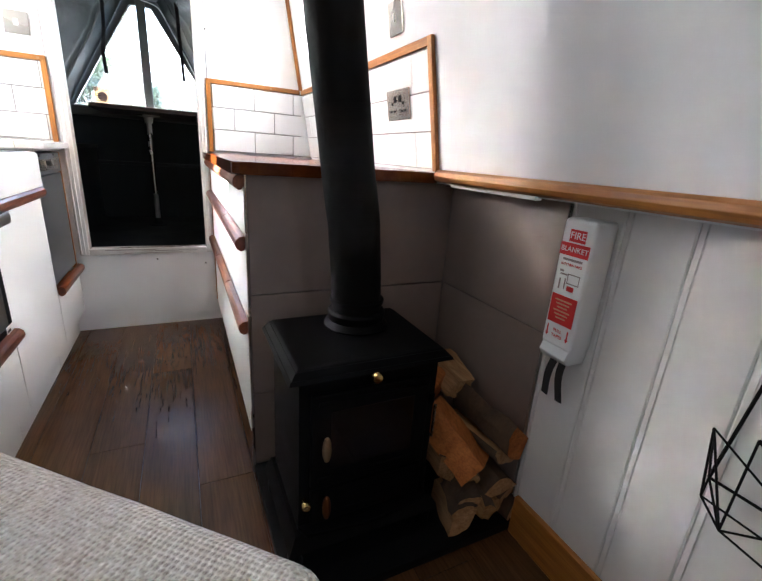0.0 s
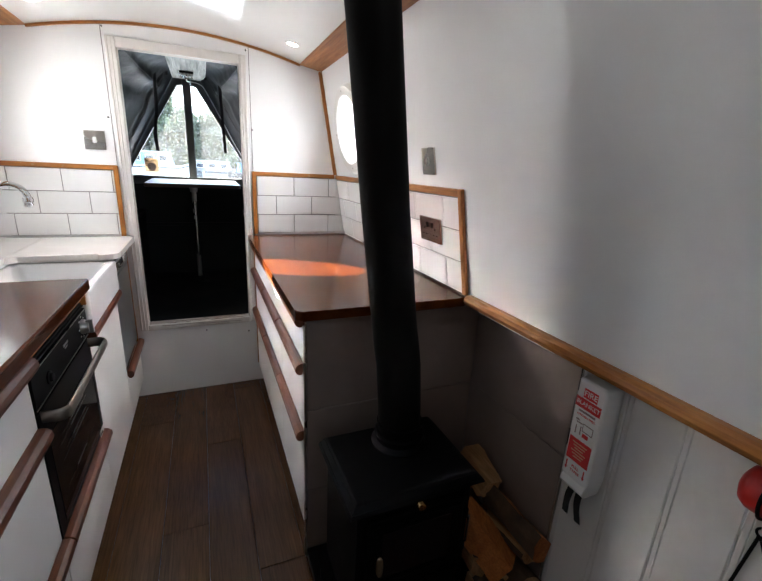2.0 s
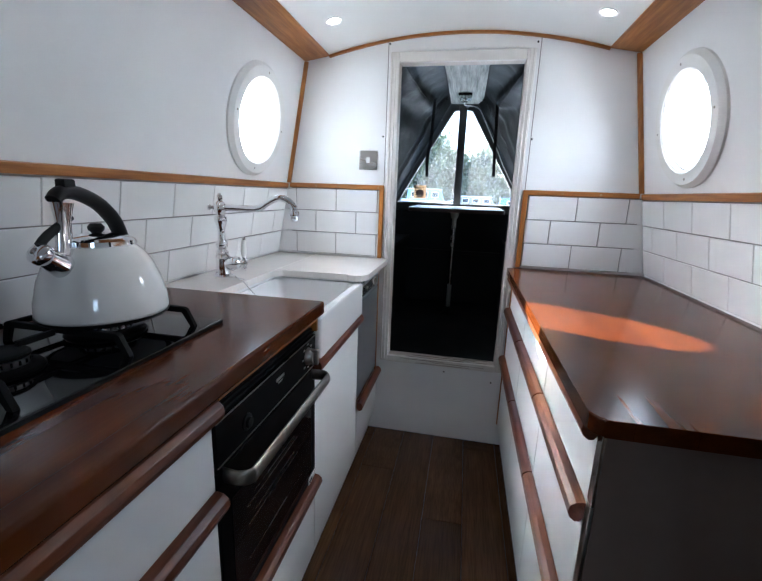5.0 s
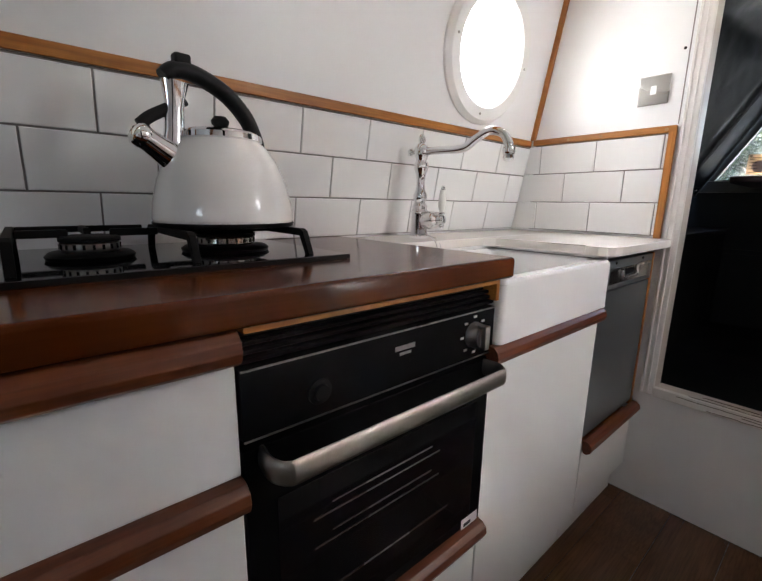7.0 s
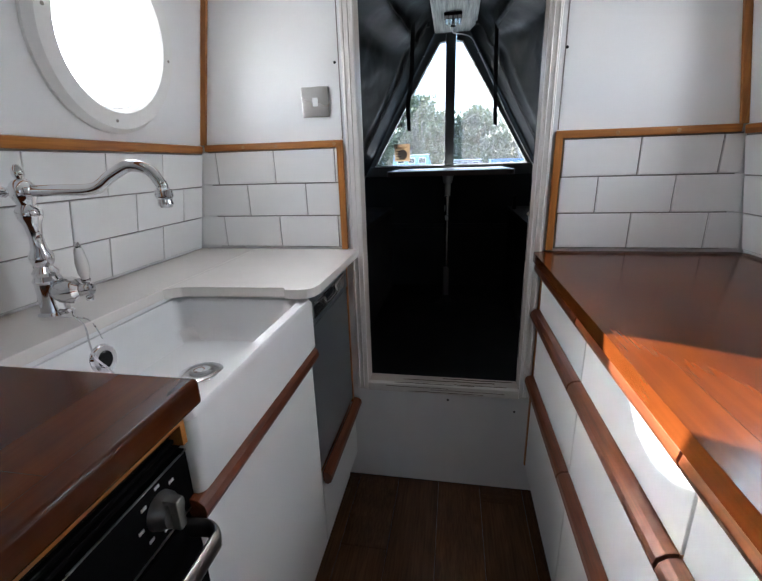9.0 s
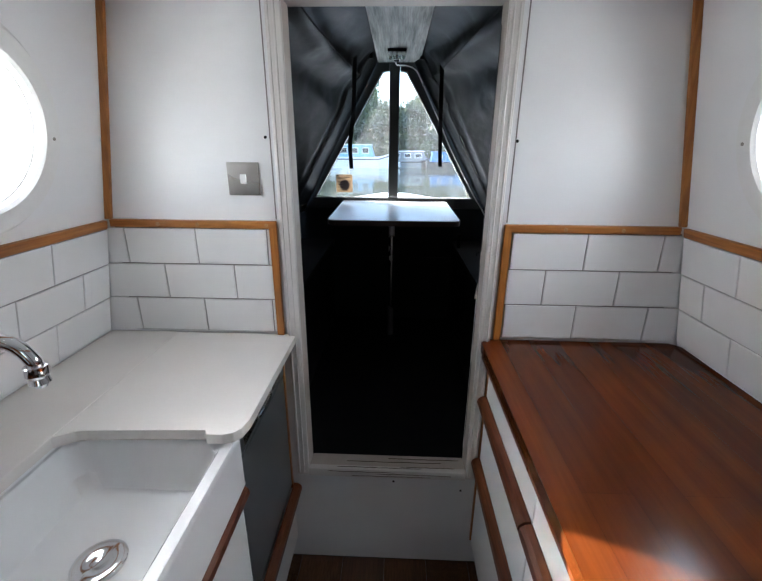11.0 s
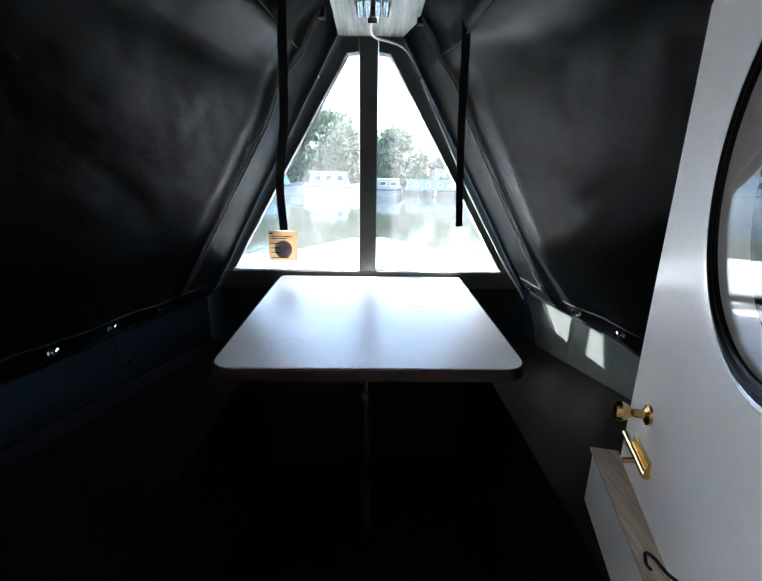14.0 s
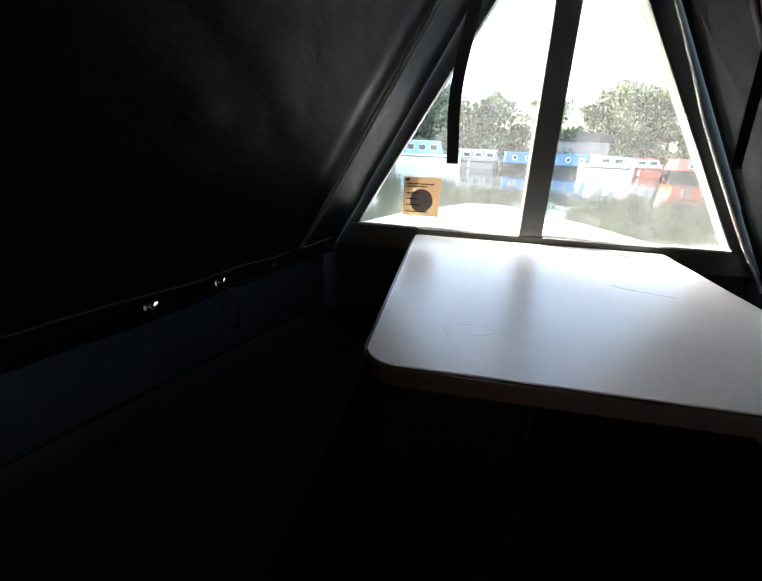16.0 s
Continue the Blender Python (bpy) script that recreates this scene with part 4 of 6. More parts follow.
part("badge", Box(OX + 0.0006, OX + 0.002, 1.425, 1.474, 0.374, 0.396, bev=0.001), WHITE_PLASTIC, dr, "small white badge")
part("badge_print", Box(OX + 0.0018, OX + 0.0026, 1.431, 1.452, 0.379, 0.386), BLACK_PLASTIC, dr, smooth=0)

t.location += Vector((0, -0.0315, 0.012))

# ---- galley, starboard side ----
GR = "white drawer units on the starboard side"
for y0, y1, q in ((1.076, 1.474, "wide"), (1.476, 1.882, "wide"), (1.884, 2.335, "wide")):
    drawer_unit("%s white three-drawer galley unit with dark wooden pulls" % q, y0, y1, XR, 0.75, [(0.115, 0.450), (0.484, 0.686), (0.718, 0.846)], [0.468, 0.702, 0.8565], -1, GR)
part("edge_strip", Box(XR - 0.004, 0.19, 2.336, 2.349, 0.12, 0.875, bev=0.001), OAK_Z, None)
tagged(bpy.data.objects["edge_strip"], "narrow oak filler strip beside the drawers", "trim", kind="structure")
t = thing("worktop", (0.39, 1.67, 0.865), "dark reddish hardwood block worktop beside the stove", "worktop")
pts = rrect(0.106, side_x(1, 0.88) - 0.006, 1.022, END - 0.002, 0.022, 0.876)
part("slab", Prism(pts, (0, 0, 0.0290), 0.005), IROKO, t)

# tiled splashbacks: rows of white tiles on grout beds
TW, TH, GAP = 0.200, 0.100, 0.003
tile_meshes = {}


def tile_mesh(w, h, d=0.006):
    key = (round(w, 3), round(h, 3), d)
    if key not in tile_meshes:
        bm = bmesh.new()
        box(bm, -w / 2, w / 2, -h / 2, h / 2, 0, d)
        top = [e for e in bm.edges if all(v.co.z > d / 2 for v in e.verts)]
        bmesh.ops.bevel(bm, geom=top, offset=0.0022, segments=2, affect="EDGES", profile=0.5)
        tile_meshes[key] = mesh_of(bm, "tile", TILE_WHITE, 50)
    return tile_meshes[key]


def tile_field(parent, m, u0, u1, v0, joints, material_bed=GROUT, rows=3, ends=None):
    """joints: one joint's u for each row; the row repeats from it. ends: (u0, u1) for each row."""
    bed = bmesh.new()
    panel(bed, m @ Matrix.Translation((0, 0, 0.0045)), u0, u1, v0 - 0.002, v0 + rows * (TH + GAP) + 0.001, 0.004)
    part("grout_bed", bed, material_bed, parent, "grey grout bed", smooth=0)
    for r in range(rows):
        lo, hi = ends[r] if ends else (u0, u1)
        j = joints[r]
        k = math.floor((lo - j) / TW)
        a = j + k * TW
        while a < hi - 0.004:
            p, q = max(a, lo) + GAP / 2, min(a + TW, hi) - GAP / 2
            if q - p > 0.006:
                ob = new("tile", tile_mesh(q - p, TH))
                v = v0 + r * (TH + GAP) + TH / 2
                wob = random.uniform(-1, 1)
                ob.parent = parent
                ob.matrix_basis = m @ Matrix.Translation(((p + q) / 2, v, 0.0030)) @ Matrix.Rotation(radians(0.12 * wob), 4, "X") @ Matrix.Rotation(radians(0.10 * random.uniform(-1, 1)), 4, "Y")
            a += TW


FORE = frame_of((0, END, 0.905), (1, 0, 0), (0, 0, 1))
V0 = 0.0115
tl = 0.006


def edge(s, v):
    return side_x(s, 0.905 + v)


tile_field(wall_fore, FORE, -0.93, -0.492, V0, (-0.704, -0.805, -0.704), ends=[(edge(-1, V0 + 0.103 * r) + 0.012, -0.494) for r in range(3)])
tile_field(wall_fore, FORE, 0.163, 0.61, V0, (0.366, 0.267, 0.366), ends=[(0.163, edge(1, V0 + 0.103 * (r + 0.5)) - 0.008) for r in range(3)])
tile_field(wall_port, LEFT, 0.46, END - 0.009, V0, (1.54, 1.638, 1.545))
tile_field(wall_starboard, RIGHT, -END + 0.009, -1.052, V0, (-1.15, -1.25, -1.15))

# oak edging round the tiles
ZT = 0.905 + V0 + 3 * (TH + GAP)
for x0, x1, xi in ((side_x(-1, 1.24) + 0.016, -0.474, -0.474), (0.141, side_x(1, 1.24) - 0.016, 0.141)):
    structure("trim_tile_edge", Box(x0, x1, END - 0.016, END - 0.0006, ZT, ZT + 0.021, bev=0.003), OAK_X, "oak edging strip along the top of the tiles", "trim")
    xa, xb = sorted((xi, xi + (0.0205 if xi > 0 else -0.0205)))
    structure("trim_tile_edge", Box(xa, xb, END - 0.0155, END - 0.0005, 0.908, ZT + 0.0205, bev=0.003), OAK_Z, "oak edging strip beside the tiles", "trim")
for i, x in enumerate((-0.69, -0.50, -0.80, 0.30, 0.45)):
    structure("screw_plug", Cyl((x, END - 0.0168, ZT + 0.010), (x, END - 0.012, ZT + 0.010), 0.0055, seg=14), BARK, "pale wooden plug in the oak edging", "screw")
vt = (ZT - 0.905) * SLOPE
for m, a, b in ((LEFT, BACK, END - 0.017), (RIGHT, -END + 0.017, -1.032)):
    structure("trim_tile_top", box(bmesh.new(), a, b, vt - 0.003, vt + 0.020, 0.0006, 0.014, bev=0.003, m=m), OAK, "oak edging strip along the top of the wall tiles", "trim")
structure("trim_tile_side", box(bmesh.new(), -1.052, -1.031, 0.004, vt + 0.0205, 0.0006, 0.0145, bev=0.003, m=RIGHT), OAK_Z, "oak edging strip at the end of the tiles", "trim")

# portholes
for s, m in ((-1, LEFT), (1, RIGHT)):
    f = -s
    pm = m @ Matrix.Translation((f * PORT_Y, PORT_V, 0))
    t = thing("porthole", pm.translation, "round porthole with a white flanged liner and bright glass", "window", "galley portholes", kind="structure")
    part("flange", ring(bmesh.new(), pm, 0.151, 0.206, 0.022, 56), WHITE_PAINT, t, "white flange ring")
    bm = bmesh.new()
    prof = [(0.151, 0.0005), (0.148, 0.0005), (0.142, -0.065), (0.151, -0.065)]
    lathe(bm, prof + prof[:1], (0, 0, 0), 56, pm)
    part("liner", bm, WHITE_PAINT, t, "white liner")
    g = part("pane", Lathe([(0, -0.058), (0.146, -0.058), (0.146, -0.063), (0, -0.063)], (0, 0, 0), 48, pm), PANE_PORT, t, "obscured glass")
    g.visible_shadow = False
    for i in range(4):
        a = f * -0.07 + i * math.pi / 2
        part("screw", Lathe([(0.0042, 0.0205), (0.0036, 0.0232), (0, 0.0238)], (0, 0, 0), 10, pm @ Matrix.Translation((0.176 * math.cos(a), 0.176 * math.sin(a), 0))), BRONZE, t, "small dark screw head")
# saloon window, added out of view behind the walker to let light in
for s, m in ((1, RIGHT),):
    f = -s
    t = thing("added_saloon_window", m @ Vector((f * -1.3, 0.5, 0)), "unseen rectangular cabin window behind the walker, added for its light", "window", kind="structure")
    a, b = sorted((f * -1.75, f * -0.85))
    bm = bmesh.new()
    box(bm, a, b, 0.27, 0.29, -0.06, 0.008, m=m)
    box(bm, a, b, 0.73, 0.75, -0.06, 0.008, m=m)
    box(bm, a, a + 0.02, 0.29, 0.73, -0.06, 0.008, m=m)
    box(bm, b - 0.02, b, 0.29, 0.73, -0.06, 0.008, m=m)
    part("window_frame", bm, WHITE_PAINT, t)
    g = part("pane", box(bmesh.new(), a + 0.02, b - 0.02, 0.29, 0.73, -0.05, -0.046, m=m), PANE, t)
    g.visible_shadow = False

# switches and sockets
def plate(name, label, m, w, h, parts_):
    t = thing(name, m.translation, label, "switch" if "switch" in name else "socket")
    p = part("plate", box(bmesh.new(), -w / 2, w / 2, -h / 2, h / 2, 0.0003, 0.007, bev=0.0025, m=m), STEEL_PLATE, t, "polished steel plate")
    for nm, u0, u1, v0, v1, mat_ in parts_:
        part(nm, box(bmesh.new(), u0, u1, v0, v1, 0.006, 0.0095, bev=0.001, seg=1, m=m), mat_, t)
    return t


plate("light_switch", "polished steel light switch with a white rocker on the bulkhead", FORE @ Matrix.Translation((-0.5535, 0.451, 0)), 0.085, 0.085, [("rocker", -0.008, 0.008, -0.012, 0.012, WHITE_PLASTIC)])
plate("light_switch", "brushed steel light switch above the worktop tiles", RIGHT @ Matrix.Translation((-1.232, 0.4266, 0)), 0.085, 0.088, [("rocker", -0.005, 0.005, -0.011, 0.011, STEEL)])
sock = []
for u in (-0.036, 0.036):
    sock += [("rocker", u - 0.006 + 0.02 * (1 if u < 0 else -1), u + 0.006 + 0.02 * (1 if u < 0 else -1), 0.008, 0.026, BLACK_PLASTIC), ("earth_slot", u - 0.003, u + 0.003, 0.000, 0.009, BLACK_PLASTIC), ("slot", u - 0.015, u - 0.008, -0.020, -0.014, BLACK_PLASTIC), ("slot", u + 0.008, u + 0.015, -0.020, -0.014, BLACK_PLASTIC)]
plate("double_socket", "brushed steel double power socket on the white tiles", RIGHT @ Matrix.Translation((-1.235, 0.195, 0.009)), 0.148, 0.088, sock)

# recessed ceiling spots
for x, y in ((-0.63, 2.06), (0.314, 2.08), (0.316, 1.36), (-0.63, 1.36), (0.316, 0.60), (-0.63, 0.60)):
    z = arch(x)
    t = thing("ceiling_spotlight", (x, y, z), "small round recessed ceiling spotlight, lit", "spotlight", "recessed ceiling spots")
    tm = Matrix.Translation((x, y, z)) @ Matrix.Rotation(math.atan(0.468 * (x - CX)), 4, "Y")
    part("bezel", Lathe([(0.021, 0.001), (0.022, -0.003), (0.028, -0.005), (0.031, -0.002), (0.031, 0.001)], (0, 0, 0), 32, tm), WHITE_PLASTIC, t)
    part("lens", Lathe([(0, -0.002), (0.0215, -0.002), (0.0215, 0.001)], (0, 0, 0), 28, tm), LAMP_ON, t, "glowing lens")

# ---- saloon corner: stove, hearth, logs ----
t = thing("tiled_panel", (0.455, 1.04, 0), "taupe stone-tiled heat panel behind the stove", "panel")
part("backing", Box(0.144, 0.748, 1.066, 1.0750, 0.0, 0.875), GROUT, t, smooth=0)
for z0, z1 in ((0.032, 0.268), (0.271, 0.566), (0.569, 0.8745)):
    part("tile", Box(0.1425, 0.7440, 1.056, 1.066, z0, z1, bev=0.0012, seg=1), TILE_GREY, t)
part("edge_trim", Box(0.1365, 0.1420, 1.054, 1.0750, 0.0, 0.875, bev=0.001), STEEL, t, "slim metal corner trim")
t = thing("tiled_panel", (0.75, 0.82, 0), "taupe stone-tiled side panel beside the log pile", "panel")
for z0, z1 in ((0.032, 0.268), (0.271, 0.566), (0.569, 0.879)):
    part("tile", Box(0.745, 0.7565, 0.625, 1.0555, z0, z1, bev=0.0012, seg=1), TILE_GREY, t)
part("edge_trim", Box(0.7445, 0.7568, 0.6195, 0.6248, 0.0, 0.879, bev=0.001), STEEL, t, "slim metal edge trim")

t = thing("hearth", (0.44, 0.80, 0), "black slate hearth slab under the stove", "hearth")
part("slab", Box(0.140, 0.7445, 0.600, 1.0555, 0.0, 0.030, bev=0.004), SLATE, t)

t = thing("wood_stove", (0.36, 0.82, 0.03), "black cast-iron wood-burning stove with brass knobs", "stove")
x0, x1, y0, y1 = 0.160, 0.530, 0.680, 0.968


def frustum(bm, a, b, z0, z1):
    """a, b: x0, x1, y0, y1 at the bottom and the top."""
    return loft(bm, [[(q[0], q[2], z), (q[1], q[2], z), (q[1], q[3], z), (q[0], q[3], z)] for q, z in ((a, z0), (b, z1))])


part("top_plate", frustum(bmesh.new(), (x0 - 0.004, x1 + 0.004, y0 - 0.004, y1 + 0.002), (x0, x1, y0, y1), 0.508, 0.516), IRON, t, "moulded iron top plate", smooth=20)
part("top_step", frustum(bmesh.new(), (x0 + 0.002, x1 - 0.002, y0 + 0.002, y1 - 0.002), (x0 + 0.012, x1 - 0.012, y0 + 0.012, y1 - 0.004), 0.516, 0.528), IRON, t, smooth=20)
part("top_panel", frustum(bmesh.new(), (x0 + 0.014, x1 - 0.014, y0 + 0.014, y1 - 0.006), (x0 + 0.022, x1 - 0.022, y0 + 0.022, y1 - 0.010), 0.528, 0.534), IRON, t, smooth=20)
part("cornice", frustum(bmesh.new(), (x0 + 0.020, x1 - 0.020, y0 + 0.016, y1 - 0.010), (x0 + 0.004, x1 - 0.004, y0 + 0.004, y1 - 0.004), 0.496, 0.508), IRON, t, smooth=20)
bm = bmesh.new()
frustum(bm, (x0 + 0.022, x1 - 0.022, y0 + 0.020, y1 - 0.012), (x0 + 0.022, x1 - 0.022, y0 + 0.020, y1 - 0.012), 0.115, 0.497)
part("body", bm, IRON, t, smooth=20)
bm = bmesh.new()
frustum(bm, (x0 - 0.006, x1 + 0.006, y0 - 0.012, y1 + 0.0), (x0 + 0.012, x1 - 0.012, y0 + 0.008, y1 - 0.006), 0.085, 0.118)
part("plinth", bm, IRON, t, smooth=20)
for lx in (x0 + 0.02, x1 - 0.02):
    for ly in (y0 + 0.02, y1 - 0.03):
        part("leg", Tube([(lx, ly, 0.090), (lx + (0.008 if lx > 0.3 else -0.008), ly - 0.004, 0.06), (lx + (0.004 if lx > 0.3 else -0.004), ly, 0.0305)], 0.015, 10, radii=[0.020, 0.016, 0.018]), IRON, t)
fy = y0 + 0.020
part("ash_lip", Prism([(x0 + 0.02, fy, 0.122), (x0 + 0.035, fy - 0.030, 0.122), (CX + 0.51, fy - 0.046, 0.122), (x1 - 0.035, fy - 0.030, 0.122), (x1 - 0.02, fy, 0.122)], (0, 0, 0.014), 0.003), IRON, t, "curved ash lip")
dr = part("door", Box(x0 + 0.045, x1 - 0.045, fy - 0.014, fy + 0.002, 0.236, 0.470, bev=0.005), IRON, t, "glazed fire door")
part("door_glass", Box(x0 + 0.085, x1 - 0.085, fy - 0.0165, fy - 0.010, 0.285, 0.430, bev=0.002), BLACK_GLASS, dr)
for z in (0.262, 0.450):
    part("door_bead", Box(x0 + 0.06, x1 - 0.06, fy - 0.019, fy - 0.012, z - 0.005, z + 0.005, bev=0.002), IRON, dr)
GRIP = [(0, 0.030), (0.005, 0.027), (0.0085, 0.016), (0.0095, 0.0), (0.0085, -0.016), (0.005, -0.027), (0, -0.030)]
part("door_grip", Lathe(GRIP, (x0 + 0.070, fy - 0.040, 0.358), 16), DULL_BRASS, dr, "dull brass door grip")
part("grip_stem", Cyl((x0 + 0.070, fy - 0.012, 0.365), (x0 + 0.070, fy - 0.036, 0.365), 0.004, seg=10), IRON, dr)
da = part("ash_door", Box(x0 + 0.045, x1 - 0.045, fy - 0.014, fy + 0.002, 0.140, 0.228, bev=0.005), IRON, t)
part("door_grip", Lathe(GRIP, (x0 + 0.074, fy - 0.038, 0.204), 16), COPPER, da, "copper-coloured ash door grip")
part("grip_stem", Cyl((x0 + 0.074, fy - 0.012, 0.210), (x0 + 0.074, fy - 0.034, 0.210), 0.004, seg=10), IRON, da)
part("slide_bar", Box(x0 + 0.10, x1 - 0.10, fy - 0.018, fy - 0.013, 0.160, 0.168, bev=0.001, seg=1), IRON, da)
part("side_rod", Cyl((x1 - 0.012, fy + 0.004, 0.285), (x1 - 0.012, fy + 0.004, 0.375), 0.004, seg=10), STEEL_PLATE, t, "thin steel hinge rod")
for hx, hz_ in ((x1 - 0.038, 0.30), (x1 - 0.038, 0.41), (x1 - 0.038, 0.165), (x1 - 0.038, 0.205)):
    part("hinge", Cyl((hx, fy - 0.012, hz_ - 0.012), (hx, fy - 0.012, hz_ + 0.012), 0.008, seg=12), IRON, t)
kd_ = Matrix.Rotation(radians(90), 4, "X")
part("damper_knob", Lathe([(0.005, -0.012), (0.006, 0.008), (0.011, 0.013), (0.0125, 0.020), (0.010, 0.027), (0, 0.029)], (0, 0, 0), 20, Matrix.Translation((0.337, y0 + 0.008, 0.502)) @ kd_), BRASS, t, "brass damper knob")
part("air_knob", Lathe([(0.004, -0.01), (0.005, 0.010), (0.010, 0.014), (0.011, 0.020), (0.008, 0.026), (0, 0.027)], (0, 0, 0), 18, Matrix.Translation((x0 + 0.034, fy - 0.002, 0.206)) @ kd_), BRASS, t, "brass air knob")
FC = Vector((0.372, 0.880, 0))
t = thing("stove_flue", (0.372, 0.880, 0.534), "matt black steel stove flue pipe with a slight bend", "flue")
part("collar", Lathe([(0.078, 0.0), (0.080, 0.005), (0.074, 0.012), (0.069, 0.018), (0.072, 0.036), (0.068, 0.042), (0.0605, 0.044)], FC + zz * 0.5335, 40), IRON, t, "stepped iron collar")
part("joint_ring", Lathe([(0.0605, 0.060), (0.066, 0.062), (0.066, 0.070), (0.0605, 0.072)], FC + zz * 0.5335, 40), IRON, t)
fp = [FC + zz * 0.56, (0.366, 0.879, 0.66), (0.354, 0.877, 0.785), (0.345, 0.876, 0.835), (0.333, 0.874, 0.90), (0.288, 0.868, 1.20), (0.236, 0.862, 1.60), (0.205, 0.858, 1.842)]
part("pipe", Tube(fp, 0.061, 36, radii=[0.0605, 0.0605, 0.0605, 0.0605, 0.059, 0.058, 0.058, 0.058]), FLUE, t, smooth=50)
part("ceiling_plate", Lathe([(0.060, 0.0), (0.095, -0.002), (0.096, 0.008), (0.06, 0.010)], (0.205, 0.858, arch(0.205) - 0.012), 36), FLUE, t)


def log_bm(p, way, length, r, seed, quarter=True):
    """A split log: part of a round with a bark back, rough split faces and sawn ends."""
    rnd = random.Random(seed)
    n = 9
    outline = []
    if quarter:
        span = radians(rnd.uniform(80, 150))
        outline.append((0.0, 0.0))
        for i in range(n):
            a = -span / 2 + span * i / (n - 1)
            outline.append((r * math.cos(a) * rnd.uniform(0.93, 1.05), r * math.sin(a) * rnd.uniform(0.93, 1.05)))
    else:
        for i in range(12):
            a = 2 * math.pi * i / 12
            outline.append((r * math.cos(a) * rnd.uniform(0.9, 1.06), r * math.sin(a) * rnd.uniform(0.9, 1.06)))
    cx_ = sum(q[0] for q in outline) / len(outline)
    way = Vector(way).normalized()
    q = way.to_track_quat("Z", "Y").to_matrix().to_4x4() @ Matrix.Rotation(rnd.uniform(0, 6.28), 4, "Z")
    m = Matrix.Translation(p) @ q
    bm = bmesh.new()
    rings = []
    for k in range(6):
        w = (k / 5 - 0.5) * length
        sc = 1 + 0.05 * math.sin(k * 1.7 + seed)
        rings.append([bm.verts.new(m @ Vector(((a - cx_) * sc + rnd.uniform(-1, 1) * 0.0035, b * sc + rnd.uniform(-1, 1) * 0.0035, w))) for a, b in outline])
    c = len(outline)
    for a, b in zip(rings, rings[1:]):
        for i in range(c):
            j = (i + 1) % c
            f = bm.faces.new((a[i], a[j], b[j], b[i]))
            f.material_index = 1 if (not quarter or (i > 0 and j > 1 and j != 0)) else 0
    bm.faces.new(rings[0])
    bm.faces.new(rings[-1])
    return bm


logs = [((0.600, 0.675, 0.062), (0.25, 1, 0.02), 0.13, 0.060, 11, 0), ((0.680, 0.690, 0.068), (-0.15, 1, 0.05), 0.14, 0.058, 12, 0), ((0.640, 0.82, 0.065), (0.2, 1, 0), 0.17, 0.06, 13, 0),
        ((0.610, 0.690, 0.138), (0.35, 1, 0.1), 0.16, 0.060, 14, 0), ((0.694, 0.700, 0.148), (0.05, 1, 0.0), 0.17, 0.050, 15, 0), ((0.650, 0.84, 0.145), (-0.1, 1, 0.0), 0.17, 0.06, 16, 1),
        ((0.602, 0.735, 0.232), (0.42, -0.7, -0.62), 0.20, 0.070, 17, 2), ((0.690, 0.712, 0.282), (0.05, -1, -0.04), 0.22, 0.066, 19, 2), ((0.692, 0.735, 0.212), (0.1, -1, 0.02), 0.20, 0.052, 30, 1), ((0.660, 0.865, 0.232), (0.2, 1, 0.0), 0.17, 0.06, 20, 1), ((0.640, 0.90, 0.315), (1, 0.35, 0.1), 0.15, 0.045, 21, 1), ((0.656, 0.735, 0.172), (0.4, 1, 0.35), 0.18, 0.045, 22, 1),
        ((0.722, 0.650, 0.070), (-0.3, 1, 0.1), 0.10, 0.042, 23, 0), ((0.655, 0.640, 0.110), (0.1, 1, 0.25), 0.09, 0.045, 24, 0), ((0.588, 0.655, 0.125), (0.3, 1, 0.1), 0.10, 0.045, 25, 0), ((0.716, 0.665, 0.128), (-0.2, 1, 0.2), 0.10, 0.04, 26, 0),
        ((0.690, 0.885, 0.335), (0.2, 1, 0.10), 0.17, 0.05, 27, 1), ((0.60, 0.86, 0.31), (0.9, 0.5, 0.3), 0.16, 0.045, 28, 2), ((0.59, 0.80, 0.18), (0.1, 1, 0.0), 0.22, 0.055, 29, 1)]
for p, w, ln, r, sd, mk in logs:
    tagged(part("firewood_log", log_bm(p, w, ln, r, sd), [(BARK, LOG_ORANGE, LOG_ORANGE)[mk] if mk != 1 else BARK, BARK_SKIN], None, smooth=30),
           ("pale split firewood log with bark in the pile", "bark-covered firewood log in the pile", "orange-brown split firewood log on the pile")[mk], "log", "firewood pile")

# boarded lower wall, dado rail, skirting
bw = 0.124
k = 0
y = 0.618
while y > -2.5:
    bm = bmesh.new()
    prof = [(0.757, 0), (0.7475, 0.0), (0.745, -0.003), (0.745, -0.011), (0.7478, -0.0125), (0.745, -0.014), (0.745, -bw + 0.004), (0.7475, -bw + 0.001), (0.757, -bw + 0.001)]
    prism(bm, [(a, y + b, 0.0) for a, b in prof], (0, 0, 0.880))
    part("board", bm, BOARD_WHITE, low_wall, smooth=0)
    y -= bw
dado = [(0.700, 0.8800), (0.662, 0.8800), (0.650, 0.885), (0.646, 0.896), (0.649, 0.908), (0.658, 0.914), (0.690, 0.914)]
structure("trim_dado", Prism([(a, BACK, b) for a, b in dado], (0, 1.020 - BACK, 0), 0.0015), OAK, "rounded varnished oak dado rail along the wall", "trim")
